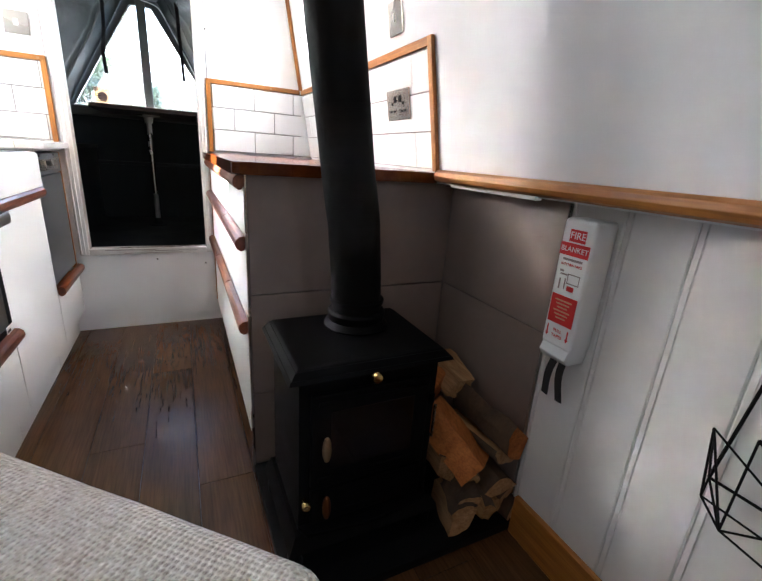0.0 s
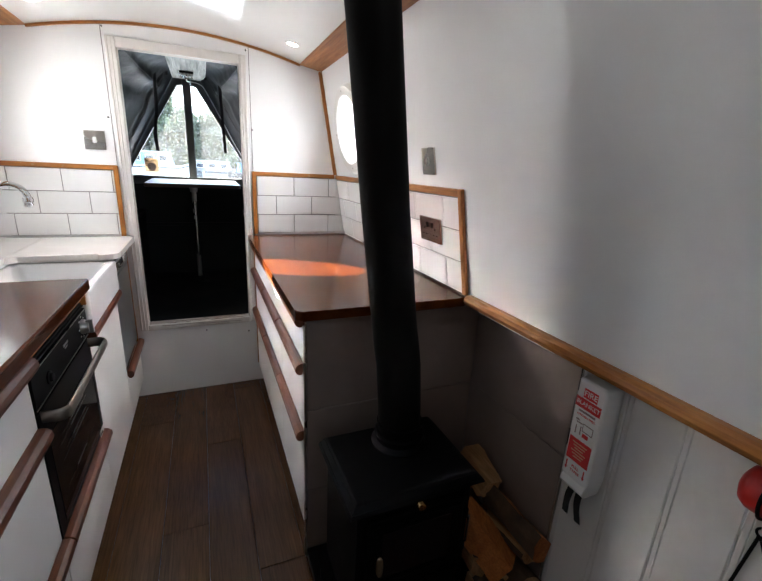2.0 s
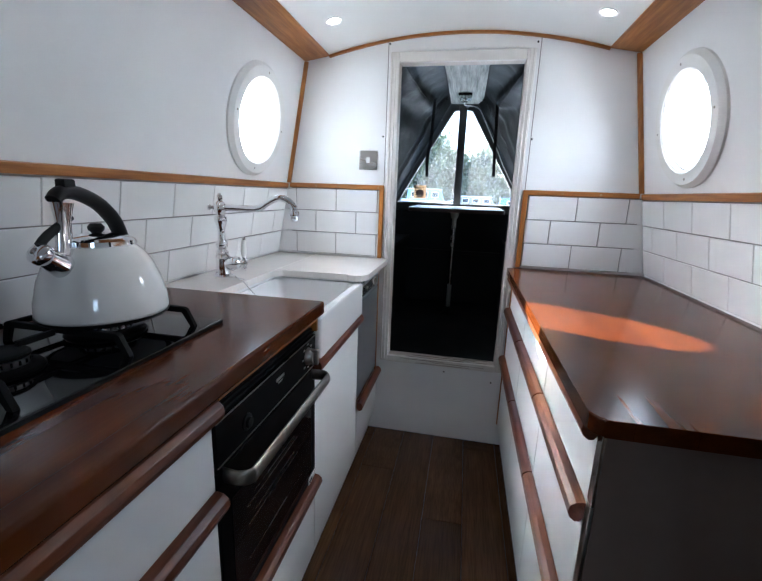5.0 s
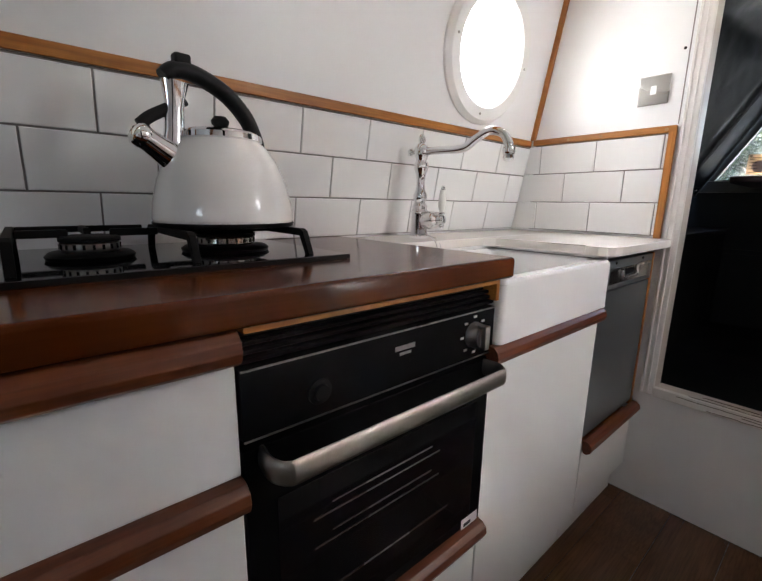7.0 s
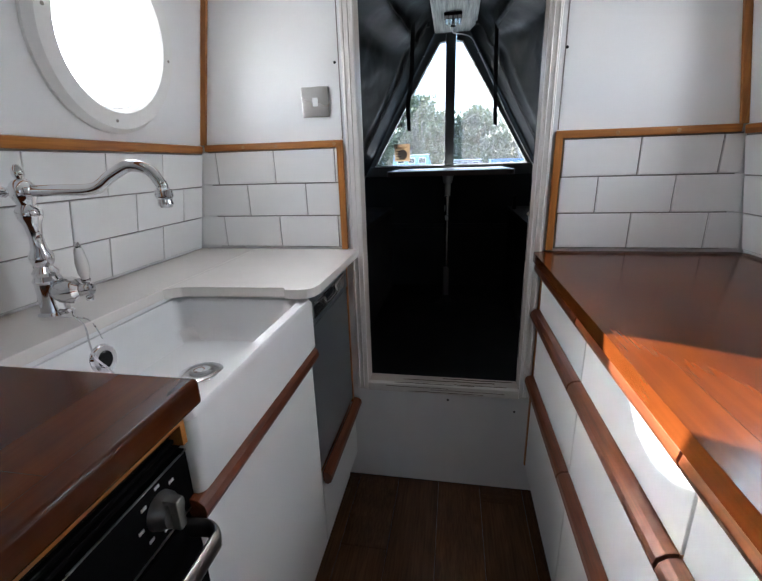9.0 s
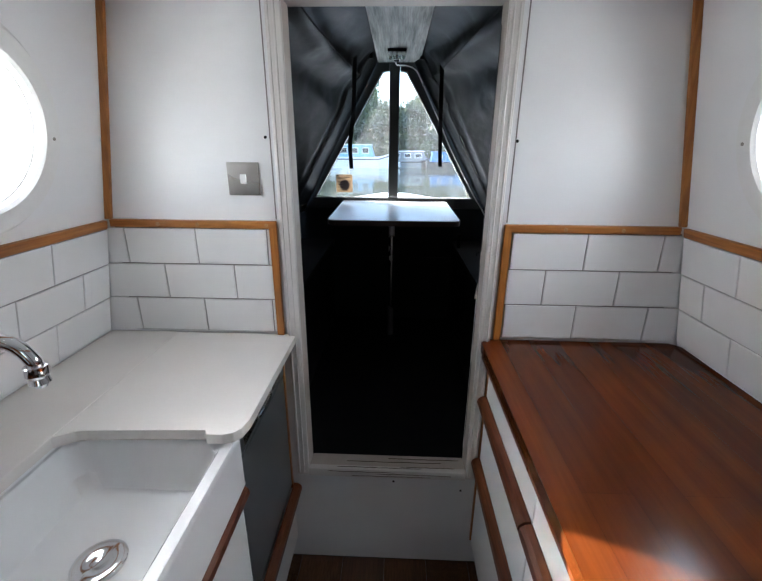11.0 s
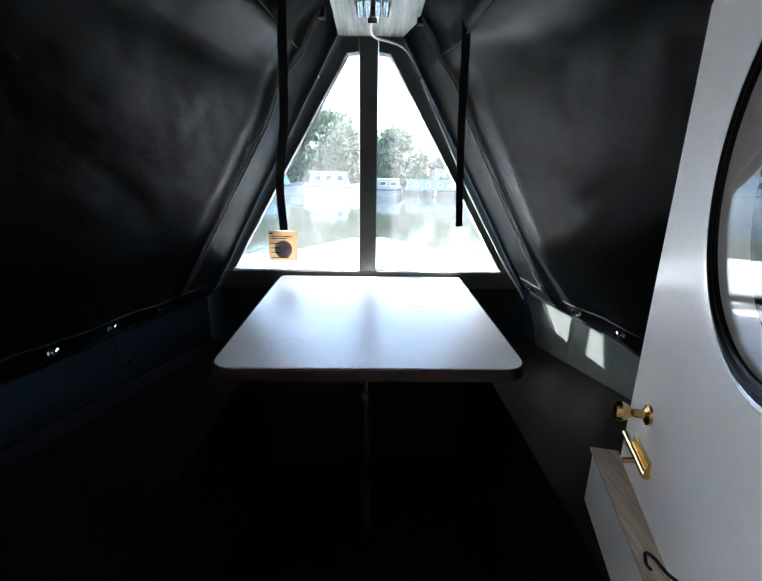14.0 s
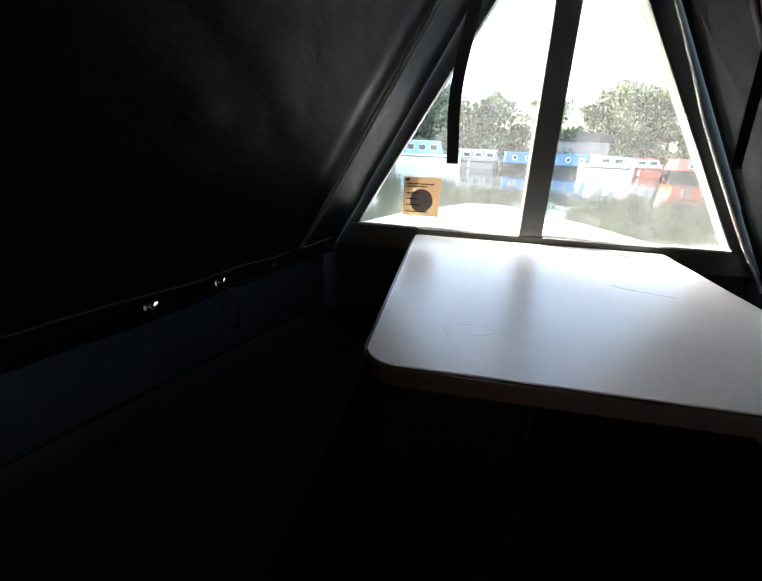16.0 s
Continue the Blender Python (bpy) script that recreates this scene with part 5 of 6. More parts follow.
structure("baseboard", Box(0.728, 0.7445, BACK, 0.5985, 0.0, 0.118, bev=0.004), OAK, "varnished oak skirting board", "baseboard")
t = thing("strip_light", (0.69, 0.80, 0.87), "slim white strip light under the dado rail", "strip light")
part("housing", Box(0.672, 0.692, 0.655, 0.97, 0.8700, 0.8798, bev=0.003), WHITE_PLASTIC, t)

# fire blanket in its wall case
t = thing("fire_blanket", (0.72, 0.533, 0.55), "white fire blanket case with red lettering on the boarded wall", "fire blanket")
bx0, bx1, by0, by1, bz0, bz1 = 0.682, 0.7445, 0.503, 0.578, 0.582, 0.848
part("case", Box(bx0, bx1, by0, by1, bz0, bz1, bev=0.008, seg=3), WHITE_PLASTIC, t, "white plastic case")
part("chin", Prism([(bx0 + 0.004, by0 + 0.002, bz0 + 0.006), (bx0 - 0.004, by0 + 0.004, bz0 - 0.018), (bx0 + 0.012, by0 + 0.006, bz0 - 0.034), (bx1 - 0.004, by0 + 0.006, bz0 - 0.034), (bx1, by0 + 0.002, bz0 + 0.006)], (0, by1 - by0 - 0.006, 0), 0.004), WHITE_PLASTIC, t, "rounded lower lip")
fm = frame_of((bx0 - 0.0002, (by0 + by1) / 2, 0), (0, -1, 0), (0, 0, 1))


def mark(u0, u1, z0, z1, mat_, nm="printed_bar"):
    return part(nm, box(bmesh.new(), u0, u1, z0, z1, 0.0001, 0.0007, m=fm), mat_, t, smooth=0)


mark(-0.017, 0.020, 0.804, 0.828, RED_PRINT, "title_panel")
mark(-0.034, 0.033, 0.776, 0.801, RED_PRINT, "title_panel")
words("title", "FIRE", fm @ Matrix.Translation((0.002, 0.816, 0.0008)), 0.0195, WHITE_PLASTIC, t)
words("title", "BLANKET", fm @ Matrix.Translation((0, 0.7885, 0.0008)), 0.0148, WHITE_PLASTIC, t)
mark(-0.022, 0.023, 0.766, 0.7705, INK)
words("subtitle", "KITCHEN FIRES", fm @ Matrix.Translation((0, 0.758, 0.0003)), 0.0072, RED_PRINT, t, 0.0004)
mark(-0.030, 0.031, 0.6335, 0.694, RED_PRINT, "red_panel")
for i in range(6):
    w = 0.020 - 0.004 * (i % 3)
    part("printed_bar", box(bmesh.new(), -w, w, 0.682 - i * 0.0075, 0.685 - i * 0.0075, 0.0006, 0.0011, m=fm), PAPER, t, smooth=0)
for a, b, c, d in ((0.7 * q[0], 0.7 * q[1], q[2], q[3]) for q in ((-0.034, -0.020, 0.742, 0.746), (-0.030, -0.006, 0.736, 0.739), (-0.002, 0.036, 0.720, 0.722), (-0.002, 0.036, 0.739, 0.741), (-0.004, -0.002, 0.720, 0.741), (0.034, 0.036, 0.720, 0.741), (-0.012, -0.008, 0.708, 0.730), (-0.030, -0.026, 0.706, 0.728))):
    mark(a, b, c, d, INK)
mark(0.000, 0.016, 0.706, 0.716, RED_PRINT)
words("pull_text", "PULL", fm @ Matrix.Translation((0, 0.618, 0.0003)), 0.0098, RED_PRINT, t, 0.0004)
words("pull_text", "TAPES", fm @ Matrix.Translation((0, 0.606, 0.0003)), 0.0098, RED_PRINT, t, 0.0004)
for u in (-0.025, 0.025):
    mark(u - 0.0015, u + 0.0015, 0.606, 0.626, RED_PRINT, "arrow")
    part("arrow", Prism([fm @ Vector((u - 0.004, 0.608, 0.0004)), fm @ Vector((u + 0.004, 0.608, 0.0004)), fm @ Vector((u, 0.600, 0.0004))], (-0.0004, 0, 0)), RED_PRINT, t, smooth=0)
for yy, dy in ((0.560, 0.012), (0.540, -0.008)):
    pts = smooth_path([(0.722, yy, 0.552), (0.712, yy + dy * 0.4, 0.505), (0.722, yy + dy, 0.445)], 6)
    part("pull_tape", Tube(pts, 0.0095, 8, flat=0.14, up=(1, 0, 0)), STRAP, t, "black pull tape")

# red fire extinguisher lying in a wire bracket
t = thing("fire_extinguisher", (0.70, 0.10, 0.80), "red fire extinguisher lying in a black wire bracket", "extinguisher")
part("cylinder", Lathe([(0, -0.002), (0.020, 0.0), (0.033, 0.006), (0.040, 0.018), (0.040, 0.26), (0.030, 0.285), (0.015, 0.295), (0.015, 0.32), (0, 0.32)], (0, 0, 0), 36, Matrix.Translation((0.697, 0.247, 0.800)) @ Matrix.Rotation(radians(90), 4, "X")), RED_PAINT, t)
for i, yy in enumerate((0.155, 0.135, 0.12)):
    part("label_band", Lathe([(0.0402, -0.006), (0.0406, -0.005), (0.0406, 0.005), (0.0402, 0.006)], (0, 0, 0), 36, Matrix.Translation((0.697, yy, 0.800)) @ Matrix.Rotation(radians(90), 4, "X")), RED_PRINT if i != 1 else PAPER, t)
for yy in (0.208, 0.02):
    pts = [(0.744, yy, 0.850), (0.70, yy, 0.8445), (0.668, yy, 0.832), (0.654, yy, 0.80), (0.668, yy, 0.768), (0.70, yy, 0.7555), (0.744, yy, 0.752)]
    part("wire_bracket", Tube(smooth_path(pts, 5), 0.003, 8), BLACK_IRON, t, "black wire hoop")
for z in (0.850, 0.752):
    part("wire_bracket", Tube(smooth_path([(0.742, 0.02, z), (0.742, 0.208, z), (0.738, 0.245, z + 0.002), (0.728, 0.25, z + 0.004)], 5), 0.003, 8), BLACK_IRON, t, "black wire arm")

t.location.z += 0.024

# geometric wire rack on a hook
t = thing("wire_rack", (0.735, 0.1, 0.47), "black geometric wire magazine rack hanging from a hook", "wire rack")
W_ = {"top": (0.738, 0.219, 0.718), "bl": (0.738, 0.246, 0.478), "br": (0.738, -0.20, 0.480), "tr": (0.738, -0.150, 0.718),
      "f1": (0.704, 0.250, 0.578), "f2": (0.690, -0.21, 0.560), "f0": (0.704, 0.236, 0.462), "f3": (0.665, -0.205, 0.470),
      "m1": (0.712, 0.200, 0.590), "m2": (0.690, 0.105, 0.500), "m3": (0.690, 0.02, 0.585), "b1": (0.700, 0.20, 0.430), "b2": (0.690, 0.05, 0.415), "b3": (0.695, -0.12, 0.43), "d1": (0.738, 0.11, 0.480), "d2": (0.738, 0.03, 0.60)}
pairs = [("top", "bl", 2), ("bl", "br", 2), ("br", "tr", 2), ("tr", "top", 2), ("top", "d1", 1), ("f1", "f0", 1), ("f1", "bl", 1), ("f0", "bl", 1), ("f1", "m2", 1), ("m2", "f2", 1), ("f2", "f3", 1), ("f3", "br", 1), ("f2", "br", 1), ("m1", "m2", 1), ("m1", "m3", 1), ("m3", "m2", 1), ("f0", "b1", 1), ("b1", "b2", 1), ("b2", "b3", 1), ("b3", "f3", 1), ("b1", "bl", 1), ("b3", "br", 1), ("m2", "b2", 1), ("m1", "b1", 1), ("f0", "f3", 1), ("m2", "b1", 1), ("m3", "b3", 1), ("f1", "b1", 1), ("m2", "b3", 1), ("d1", "b2", 1)]
for a, b, w in pairs:
    part("wire", Tube([W_[a], W_[b]], 0.0028 if w == 2 else 0.0019, 6), BLACK_IRON, t)
ang = [i * math.pi / 6 for i in range(13)]
part("loop", Tube([(0.738, 0.216 + 0.009 * math.cos(a), 0.724 + 0.009 * math.sin(a)) for a in ang], 0.0022, 6), BLACK_IRON, t)
t = thing("wall_hook", (0.742, 0.210, 0.738), "small white plastic wall hook holding the rack", "hook")
part("disc", Lathe([(0.015, 0.0004), (0.015, 0.004), (0.012, 0.006), (0, 0.0062)], (0, 0, 0), 24, Matrix.Translation((0.745, 0.210, 0.749)) @ Matrix.Rotation(radians(-90), 4, "Y")), WHITE_PLASTIC, t)
part("peg", Tube(smooth_path([(0.741, 0.213, 0.746), (0.733, 0.215, 0.736), (0.733, 0.216, 0.727), (0.738, 0.216, 0.722)], 4), 0.0032, 8), WHITE_PLASTIC, t)


# ---- upholstered seats ----
def cushion_bm(m, w, d, h, r, seg=7, puff=0.012):
    """A soft block: rounded box with a slight crown."""
    bm = bmesh.new()
    box(bm, -w / 2, w / 2, -d / 2, d / 2, 0, h, bev=r, seg=seg)
    bmesh.ops.subdivide_edges(bm, edges=[e for e in bm.edges if e.calc_length() > 0.12], cuts=6, use_grid_fill=True)
    for v in bm.verts:
        if v.co.z > h * 0.5:
            fx_, fy_ = max(0, 1 - (2 * v.co.x / w) ** 2), max(0, 1 - (2 * v.co.y / d) ** 2)
            v.co.z += puff * math.sqrt(fx_ * fy_) + 0.002 * noise.noise(v.co * 14)
    bmesh.ops.transform(bm, matrix=m, verts=bm.verts)
    return bm


def rot_seat():
    c, e = Vector((0.122, 0.300, 0)), Vector((-0.735, 0.678, 0)).normalized()
    n = Vector((-e.y, e.x, 0))          # away from the edge, towards the aft
    w, d = 0.60, 0.56
    mid = c + e * w / 2 + n * d / 2
    return Matrix.Translation(mid) @ Matrix.Rotation(math.atan2(e.y, e.x), 4, "Z"), w, d


m, w, d = rot_seat()
t = thing("footstool", m.translation, "square oatmeal woven upholstered footstool", "footstool")
part("cushion", cushion_bm(m @ Matrix.Translation((0, 0, 0.16)), w, d, 0.366, 0.04), CLOTH, t, smooth=80)
part("base", box(bmesh.new(), -w / 2 + 0.02, w / 2 - 0.02, -d / 2 + 0.02, d / 2 - 0.02, 0.05, 0.165, m=m), CLOTH, t)
for sx in (-1, 1):
    for sy in (-1, 1):
        lp = m @ Vector((sx * (w / 2 - 0.06), sy * (d / 2 - 0.06), 0))
        part("leg", Cyl(lp, lp + zz * 0.052, 0.016, 0.022, 14), IROKO_RAIL, t)

t = thing("sofa", (-0.78, 0.2, 0), "oatmeal woven sofa with its back to the galley", "sofa")
part("backrest", cushion_bm(Matrix.Translation((-0.765, 0.525, 0.30)), 0.545, 0.185, 0.560, 0.045), CLOTH, t, smooth=80)
part("seat_base", Box(-1.04, -0.52, -0.9, 0.425, 0.06, 0.30, bev=0.02), CLOTH, t)
part("seat_cushion", cushion_bm(Matrix.Translation((-0.79, -0.235, 0.301)), 0.50, 1.30, 0.14, 0.04), CLOTH, t, smooth=80)
for lx in (-1.0, -0.56):
    for ly in (-0.85, 0.38):
        part("leg", Cyl((lx, ly, 0), (lx, ly, 0.062), 0.018, 0.022, 14), IROKO_RAIL, t)

# ---- covered bow well ----
FORE_Y = 3.79         # plane of the triangular end window
DECK = 0.36


def half(y):
    """Half width of the well between the bulwarks."""
    return min(0.90 - 0.055 * (y - 2.4), 0.757 - 0.31 * (y - 3.2))


ys = [2.402 + (FORE_Y - 2.402) * i / 12 for i in range(13)]
structure("well_deck", Prism([(CX - half(q) - 0.04, q, DECK - 0.05) for q in ys] + [(CX + half(q) + 0.04, q, DECK - 0.05) for q in reversed(ys)], (0, 0, 0.05)), WELL_SHADE_PAINT, "floor of the covered bow well, its shade in the near-black colour", "floor", smooth=0)
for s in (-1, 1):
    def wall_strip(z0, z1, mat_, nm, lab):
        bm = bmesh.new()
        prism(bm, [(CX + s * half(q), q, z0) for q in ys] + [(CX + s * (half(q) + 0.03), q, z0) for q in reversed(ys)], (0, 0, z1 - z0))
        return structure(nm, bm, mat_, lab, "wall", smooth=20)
    wall_strip(DECK, 0.90, WELL_SHADE_PAINT, "bulwark_lower", "hull side inside the bow well, coloured near-black for shade")
    wall_strip(0.9005, 1.17, BULWARK if s < 0 else BULWARK_STARBOARD, "bulwark", "blue-grey port bulwark strip under the canvas, darkened for shade" if s < 0 else "starboard bulwark strip under the canvas, lighter than the port one")
    # side locker benches
    t = thing("locker_bench", (CX + s * 0.5, 3.1, DECK), "brown-grey side locker bench in the bow well, darkened for shade", "bench", "bow well benches")
    xi = CX + s * 0.365
    yb_ = [2.47 + (FORE_Y - 0.03 - 2.47) * i / 8 for i in range(9)]
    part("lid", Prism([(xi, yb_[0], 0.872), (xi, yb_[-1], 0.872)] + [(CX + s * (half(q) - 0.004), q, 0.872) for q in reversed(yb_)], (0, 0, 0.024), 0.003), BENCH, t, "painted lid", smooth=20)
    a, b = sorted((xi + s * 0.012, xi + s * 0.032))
    part("front", Box(a, b, yb_[0], yb_[-1], DECK, 0.8715), WELL_SHADE_PAINT, t)
structure("bow_bulkhead", Box(CX - 0.62, CX + 0.62, FORE_Y - 0.01, FORE_Y + 0.03, DECK, 1.105), BOW_SHADE_PAINT, "painted panel under the bow window, darkened for shade", "wall")
for s in (-1, 1):
    a, b = sorted(((-0.172) + s * 0.572, CX + s * 0.66))
    structure("bow_corner", Box(a, b, FORE_Y + 0.001, FORE_Y + 0.029, 1.1055, 1.30), WELL_SHADE_PAINT, "corner board beside the bow window, coloured near-black for shade", "wall")
structure("bow_ledge", Box(CX - 0.60, CX + 0.60, FORE_Y - 0.028, FORE_Y - 0.0105, 0.76, 0.785, bev=0.004), BOW_SHADE_PAINT, "ledge on the bow panel, darkened for shade", "trim")

# triangular window board
t = thing("bow_window", (CX, FORE_Y, 1.09), "grey wooden triangular bow window with two panes", "window", kind="structure")
CW = -0.172
ya, yt = FORE_Y - 0.022, 0.045
part("bottom_rail", Box(CW - 0.565, CW + 0.565, ya, ya + yt, 1.090, 1.152, bev=0.004), CRATCH_PAINT, t)
part("head_board", Box(CW - 0.128, CW + 0.134, ya + 0.0005, ya + yt, 1.8802, 1.935, bev=0.003), CRATCH_PAINT, t)
part("mullion", Box(CW - 0.029, CW + 0.029, ya - 0.003, ya + yt, 1.1525, 1.8796, bev=0.004), CRATCH_PAINT, t)
for s in (-1, 1):
    poly = [(CW + s * 0.468, ya, 1.1525), (CW + s * 0.562, ya, 1.1525), (CW + s * 0.118, ya, 1.8796), (CW + s * 0.030, ya, 1.8796), (CW + s * 0.030, ya, 1.838), (CW + s * 0.066, ya, 1.838)]
    part("stile", Prism(poly, (0, yt, 0), 0.003), CRATCH_PAINT, t, smooth=20)
    gp = [(CW + s * 0.029, ya + 0.022, 1.150), (CW + s * 0.474, ya + 0.022, 1.150), (CW + s * 0.068, ya + 0.022, 1.842), (CW + s * 0.029, ya + 0.022, 1.842)]
    g = part("pane", Prism(gp, (0, 0.004, 0)), PANE, t, "rain-speckled glass", smooth=0)
    g.visible_shadow = False
    bd = [(CW + s * 0.031, ya - 0.004, 1.1535), (CW + s * 0.467, ya - 0.004, 1.1535)]
    part("bead", Tube([bd[0], bd[1]], 0.004, 6), WHITE_PAINT, t, "pale glazing bead")
    part("bead", Tube([(CW + s * 0.466, ya - 0.001, 1.155), (CW + s * 0.066, ya - 0.001, 1.835)], 0.0028, 6), STEEL, t, "thin pale glazing bead")
    for f in (0.12, 0.86):
        p = Vector((CW + s * (0.535 - f * 0.44), ya - 0.002, 1.165 + f * 0.70))
        part("turn_button", Lathe([(0.009, 0), (0.009, -0.006), (0.005, -0.012), (0, -0.013)], (0, 0, 0), 14, Matrix.Translation(p) @ Matrix.Rotation(radians(-90), 4, "X")), CHROME, t, "small turn button")

# card stuck to the pane
t = thing("window_card", (-0.467, FORE_Y - 0.006, 1.182), "cream printed card with a dark disc in the bow window", "card")
part("card", Box(-0.516, -0.417, FORE_Y - 0.0065, FORE_Y - 0.0045, 1.182, 1.286, bev=0.0006, seg=1), CARD, t)
part("disc", Cyl((-0.466, FORE_Y - 0.0075, 1.224), (-0.466, FORE_Y - 0.0066, 1.224), 0.031, seg=36), INK, t, "dark grey disc")
for z, w in ((1.268, 0.074), (1.261, 0.055), (1.243, 0.03), (1.228, 0.03), (1.212, 0.036), (1.194, 0.06)):
    part("printed_line", Box(-0.508, -0.508 + w, FORE_Y - 0.0081, FORE_Y - 0.0066, z - 0.0014, z + 0.0014), BLACK_PLASTIC, t, smooth=0)
part("logo_patch", Box(-0.512, -0.500, FORE_Y - 0.0072, FORE_Y - 0.0064, 1.275, 1.281), BLACK_PLASTIC, t, smooth=0)

# ridge plank, lamp and cable
t = thing("ridge_plank", (CX + 0.02, 3.1, 1.88), "worn white-painted ridge plank under the canvas", "plank")
part("board", Box(-0.266, -0.034, 2.402, FORE_Y - 0.025, 1.880, 1.908, bev=0.004), PLANK_PAINT, t)
t = thing("bulkhead_lamp", (-0.16, 3.50, 1.86), "small chrome twin-tube lamp on the ridge plank", "lamp")
part("base", Box(-0.205, -0.115, 3.42, 3.50, 1.866, 1.8798, bev=0.003), BLACK_PLASTIC, t)
for x in (-0.192, -0.172, -0.148, -0.128):
    part("tube", Cyl((x, 3.42, 1.856), (x, 3.51, 1.856), 0.009, seg=16), CHROME, t)
part("bracket", Box(-0.175, -0.145, 3.505, 3.545, 1.845, 1.8798, bev=0.003), CHROME, t)
t = thing("lamp_cable", (-0.15, 3.60, 1.86), "white lamp cable running down the window frame", "cable")
pts = [(-0.160, 3.545, 1.865), (-0.165, 3.60, 1.845), (-0.150, 3.68, 1.852), (-0.110, 3.740, 1.860), (-0.062, FORE_Y - 0.034, 1.845), (-0.025, FORE_Y - 0.032, 1.79), (0.10, FORE_Y - 0.032, 1.55), (0.16, FORE_Y - 0.032, 1.43), (0.30, FORE_Y - 0.032, 1.19), (0.36, FORE_Y - 0.034, 1.10), (0.385, FORE_Y - 0.034, 1.06)]
part("cable", Tube(smooth_path(pts, 6), 0.0035, 8), WHITE_PLASTIC, t)
part("tail", Tube(smooth_path([(0.385, FORE_Y - 0.034, 1.06), (0.405, FORE_Y - 0.06, 1.02), (0.41, FORE_Y - 0.10, 0.95), (0.415, FORE_Y - 0.12, 0.897)], 6), 0.003, 8), BLACK_PLASTIC, t, "dark cable tail")


# canvas cover: two sides stretched from the ridge to the bulwarks
def webbing(path, width, turn0, turn1, over):
    """Flat woven strap that twists from one angle to another along its fall."""
    bm = bmesh.new()
    rings = []
    for i, p in enumerate(path):
        f = i / (len(path) - 1)
        a = radians(turn0 + (turn1 - turn0) * min(1.0, f / over))
        across, out = Vector((math.cos(a), math.sin(a), 0)), Vector((-math.sin(a), math.cos(a), 0))
        rings.append([bm.verts.new(Vector(p) + across * (u * width / 2) + out * (v * 0.0009)) for u, v in ((-1, -1), (1, -1), (1, 1), (-1, 1))])
    for r0, r1 in zip(rings, rings[1:]):
        for j in range(4):
            bm.faces.new((r0[j], r0[(j + 1) % 4], r1[(j + 1) % 4], r1[j]))
    bm.faces.new(rings[0][::-1])
    bm.faces.new(rings[-1])
    bmesh.ops.recalc_face_normals(bm, faces=bm.faces)
    return bm


def canvas_side(s):
    nu, nv = 96, 88
    grid = []
    bm = bmesh.new()
    for i in range(nu + 1):
        fy_ = i / nu
        q = 2.404 + (FORE_Y - 0.028 - 2.404) * fy_
        row = []
        aft = max(0.0, 1 - fy_ * 1.25) ** 0.8
        taut = min(1.0, (1 - fy_) * 3.0)
        for j in range(nv + 1):
            g = j / nv
            hw0, z0 = (0.112 - 0.15 * max(0.0, fy_ - 0.8) if s > 0 else 0.080), 1.916
            hw1, z1 = half(q) - 0.035, (1.096 - 0.12 * (1 - fy_) if s > 0 else 1.045 + 0.025 * fy_)
            # straight fall at the window, rounded shoulder towards the cabin
            hx_ = hw0 + (hw1 - hw0) * g + 0.062 * (1 - math.exp(-g * 22)) * (1 - g) * min(1.0, (1 - fy_) * 6.0)
            hz_ = z0 + (z1 - z0) * g
            sh = math.sin(math.pi * min(1, g * 1.02)) ** 0.85
            hx_ += 0.17 * aft * sh
            hz_ += 0.13 * aft * sh
            # soft waves, then sharper creases pulled from the ridge end and the hem
            nz = 0.014 * noise.noise(Vector((q * 2.2, g * 2.0, s * 3.1))) + 0.005 * noise.noise(Vector((q * 8 + g * 3, g * 6 - q * 4, s * 7.7)))
            nz -= 0.009 * abs(noise.noise(Vector((q * 4.2 - g * 6.5, g * 3.0 + q * 1.2, s * 4.4)))) + 0.004 * abs(noise.noise(Vector((q * 12 - g * 14, g * 8 + q * 5, s * 2.4))))
            fan = math.atan2(g * 0.9 + 0.02, max(0.02, 3.66 - q))
            nz += 0.010 * math.sin(fan * 11 + s + 2.2 * noise.noise(Vector((q * 3, g * 4, s)))) * math.exp(-((g - 0.10) / 0.13) ** 2) * min(1.0, max(0.0, 3.66 - q) * 3)
            nz += 0.006 * math.sin(q * 27 + 2 * math.sin(q * 7)) * max(0, g - 0.84) * 6
            # the roll that runs fore and aft below the ridge, with its undercut
            roll = 0.145 + 0.035 * noise.noise(Vector((q * 1.7, 0, s * 5)))
            nz += -0.022 * math.exp(-((g - roll) / 0.030) ** 2) + 0.024 * math.exp(-((g - roll - 0.105) / 0.060) ** 2)
            pin = min(1, g * 14) * (taut if g < 0.8 else max(taut, 0.3))
            d = nz * pin - 0.020 * math.sin(math.pi * g) * math.sin(math.pi * fy_) * (1 - aft)
            row.append(bm.verts.new((CX + s * (hx_ + d * 0.8), q, hz_ + d * 0.55)))
        grid.append(row)
    for a, b in zip(grid, grid[1:]):
        for j in range(nv):
            bm.faces.new((a[j], a[j + 1], b[j + 1], b[j]))
    return bm, grid


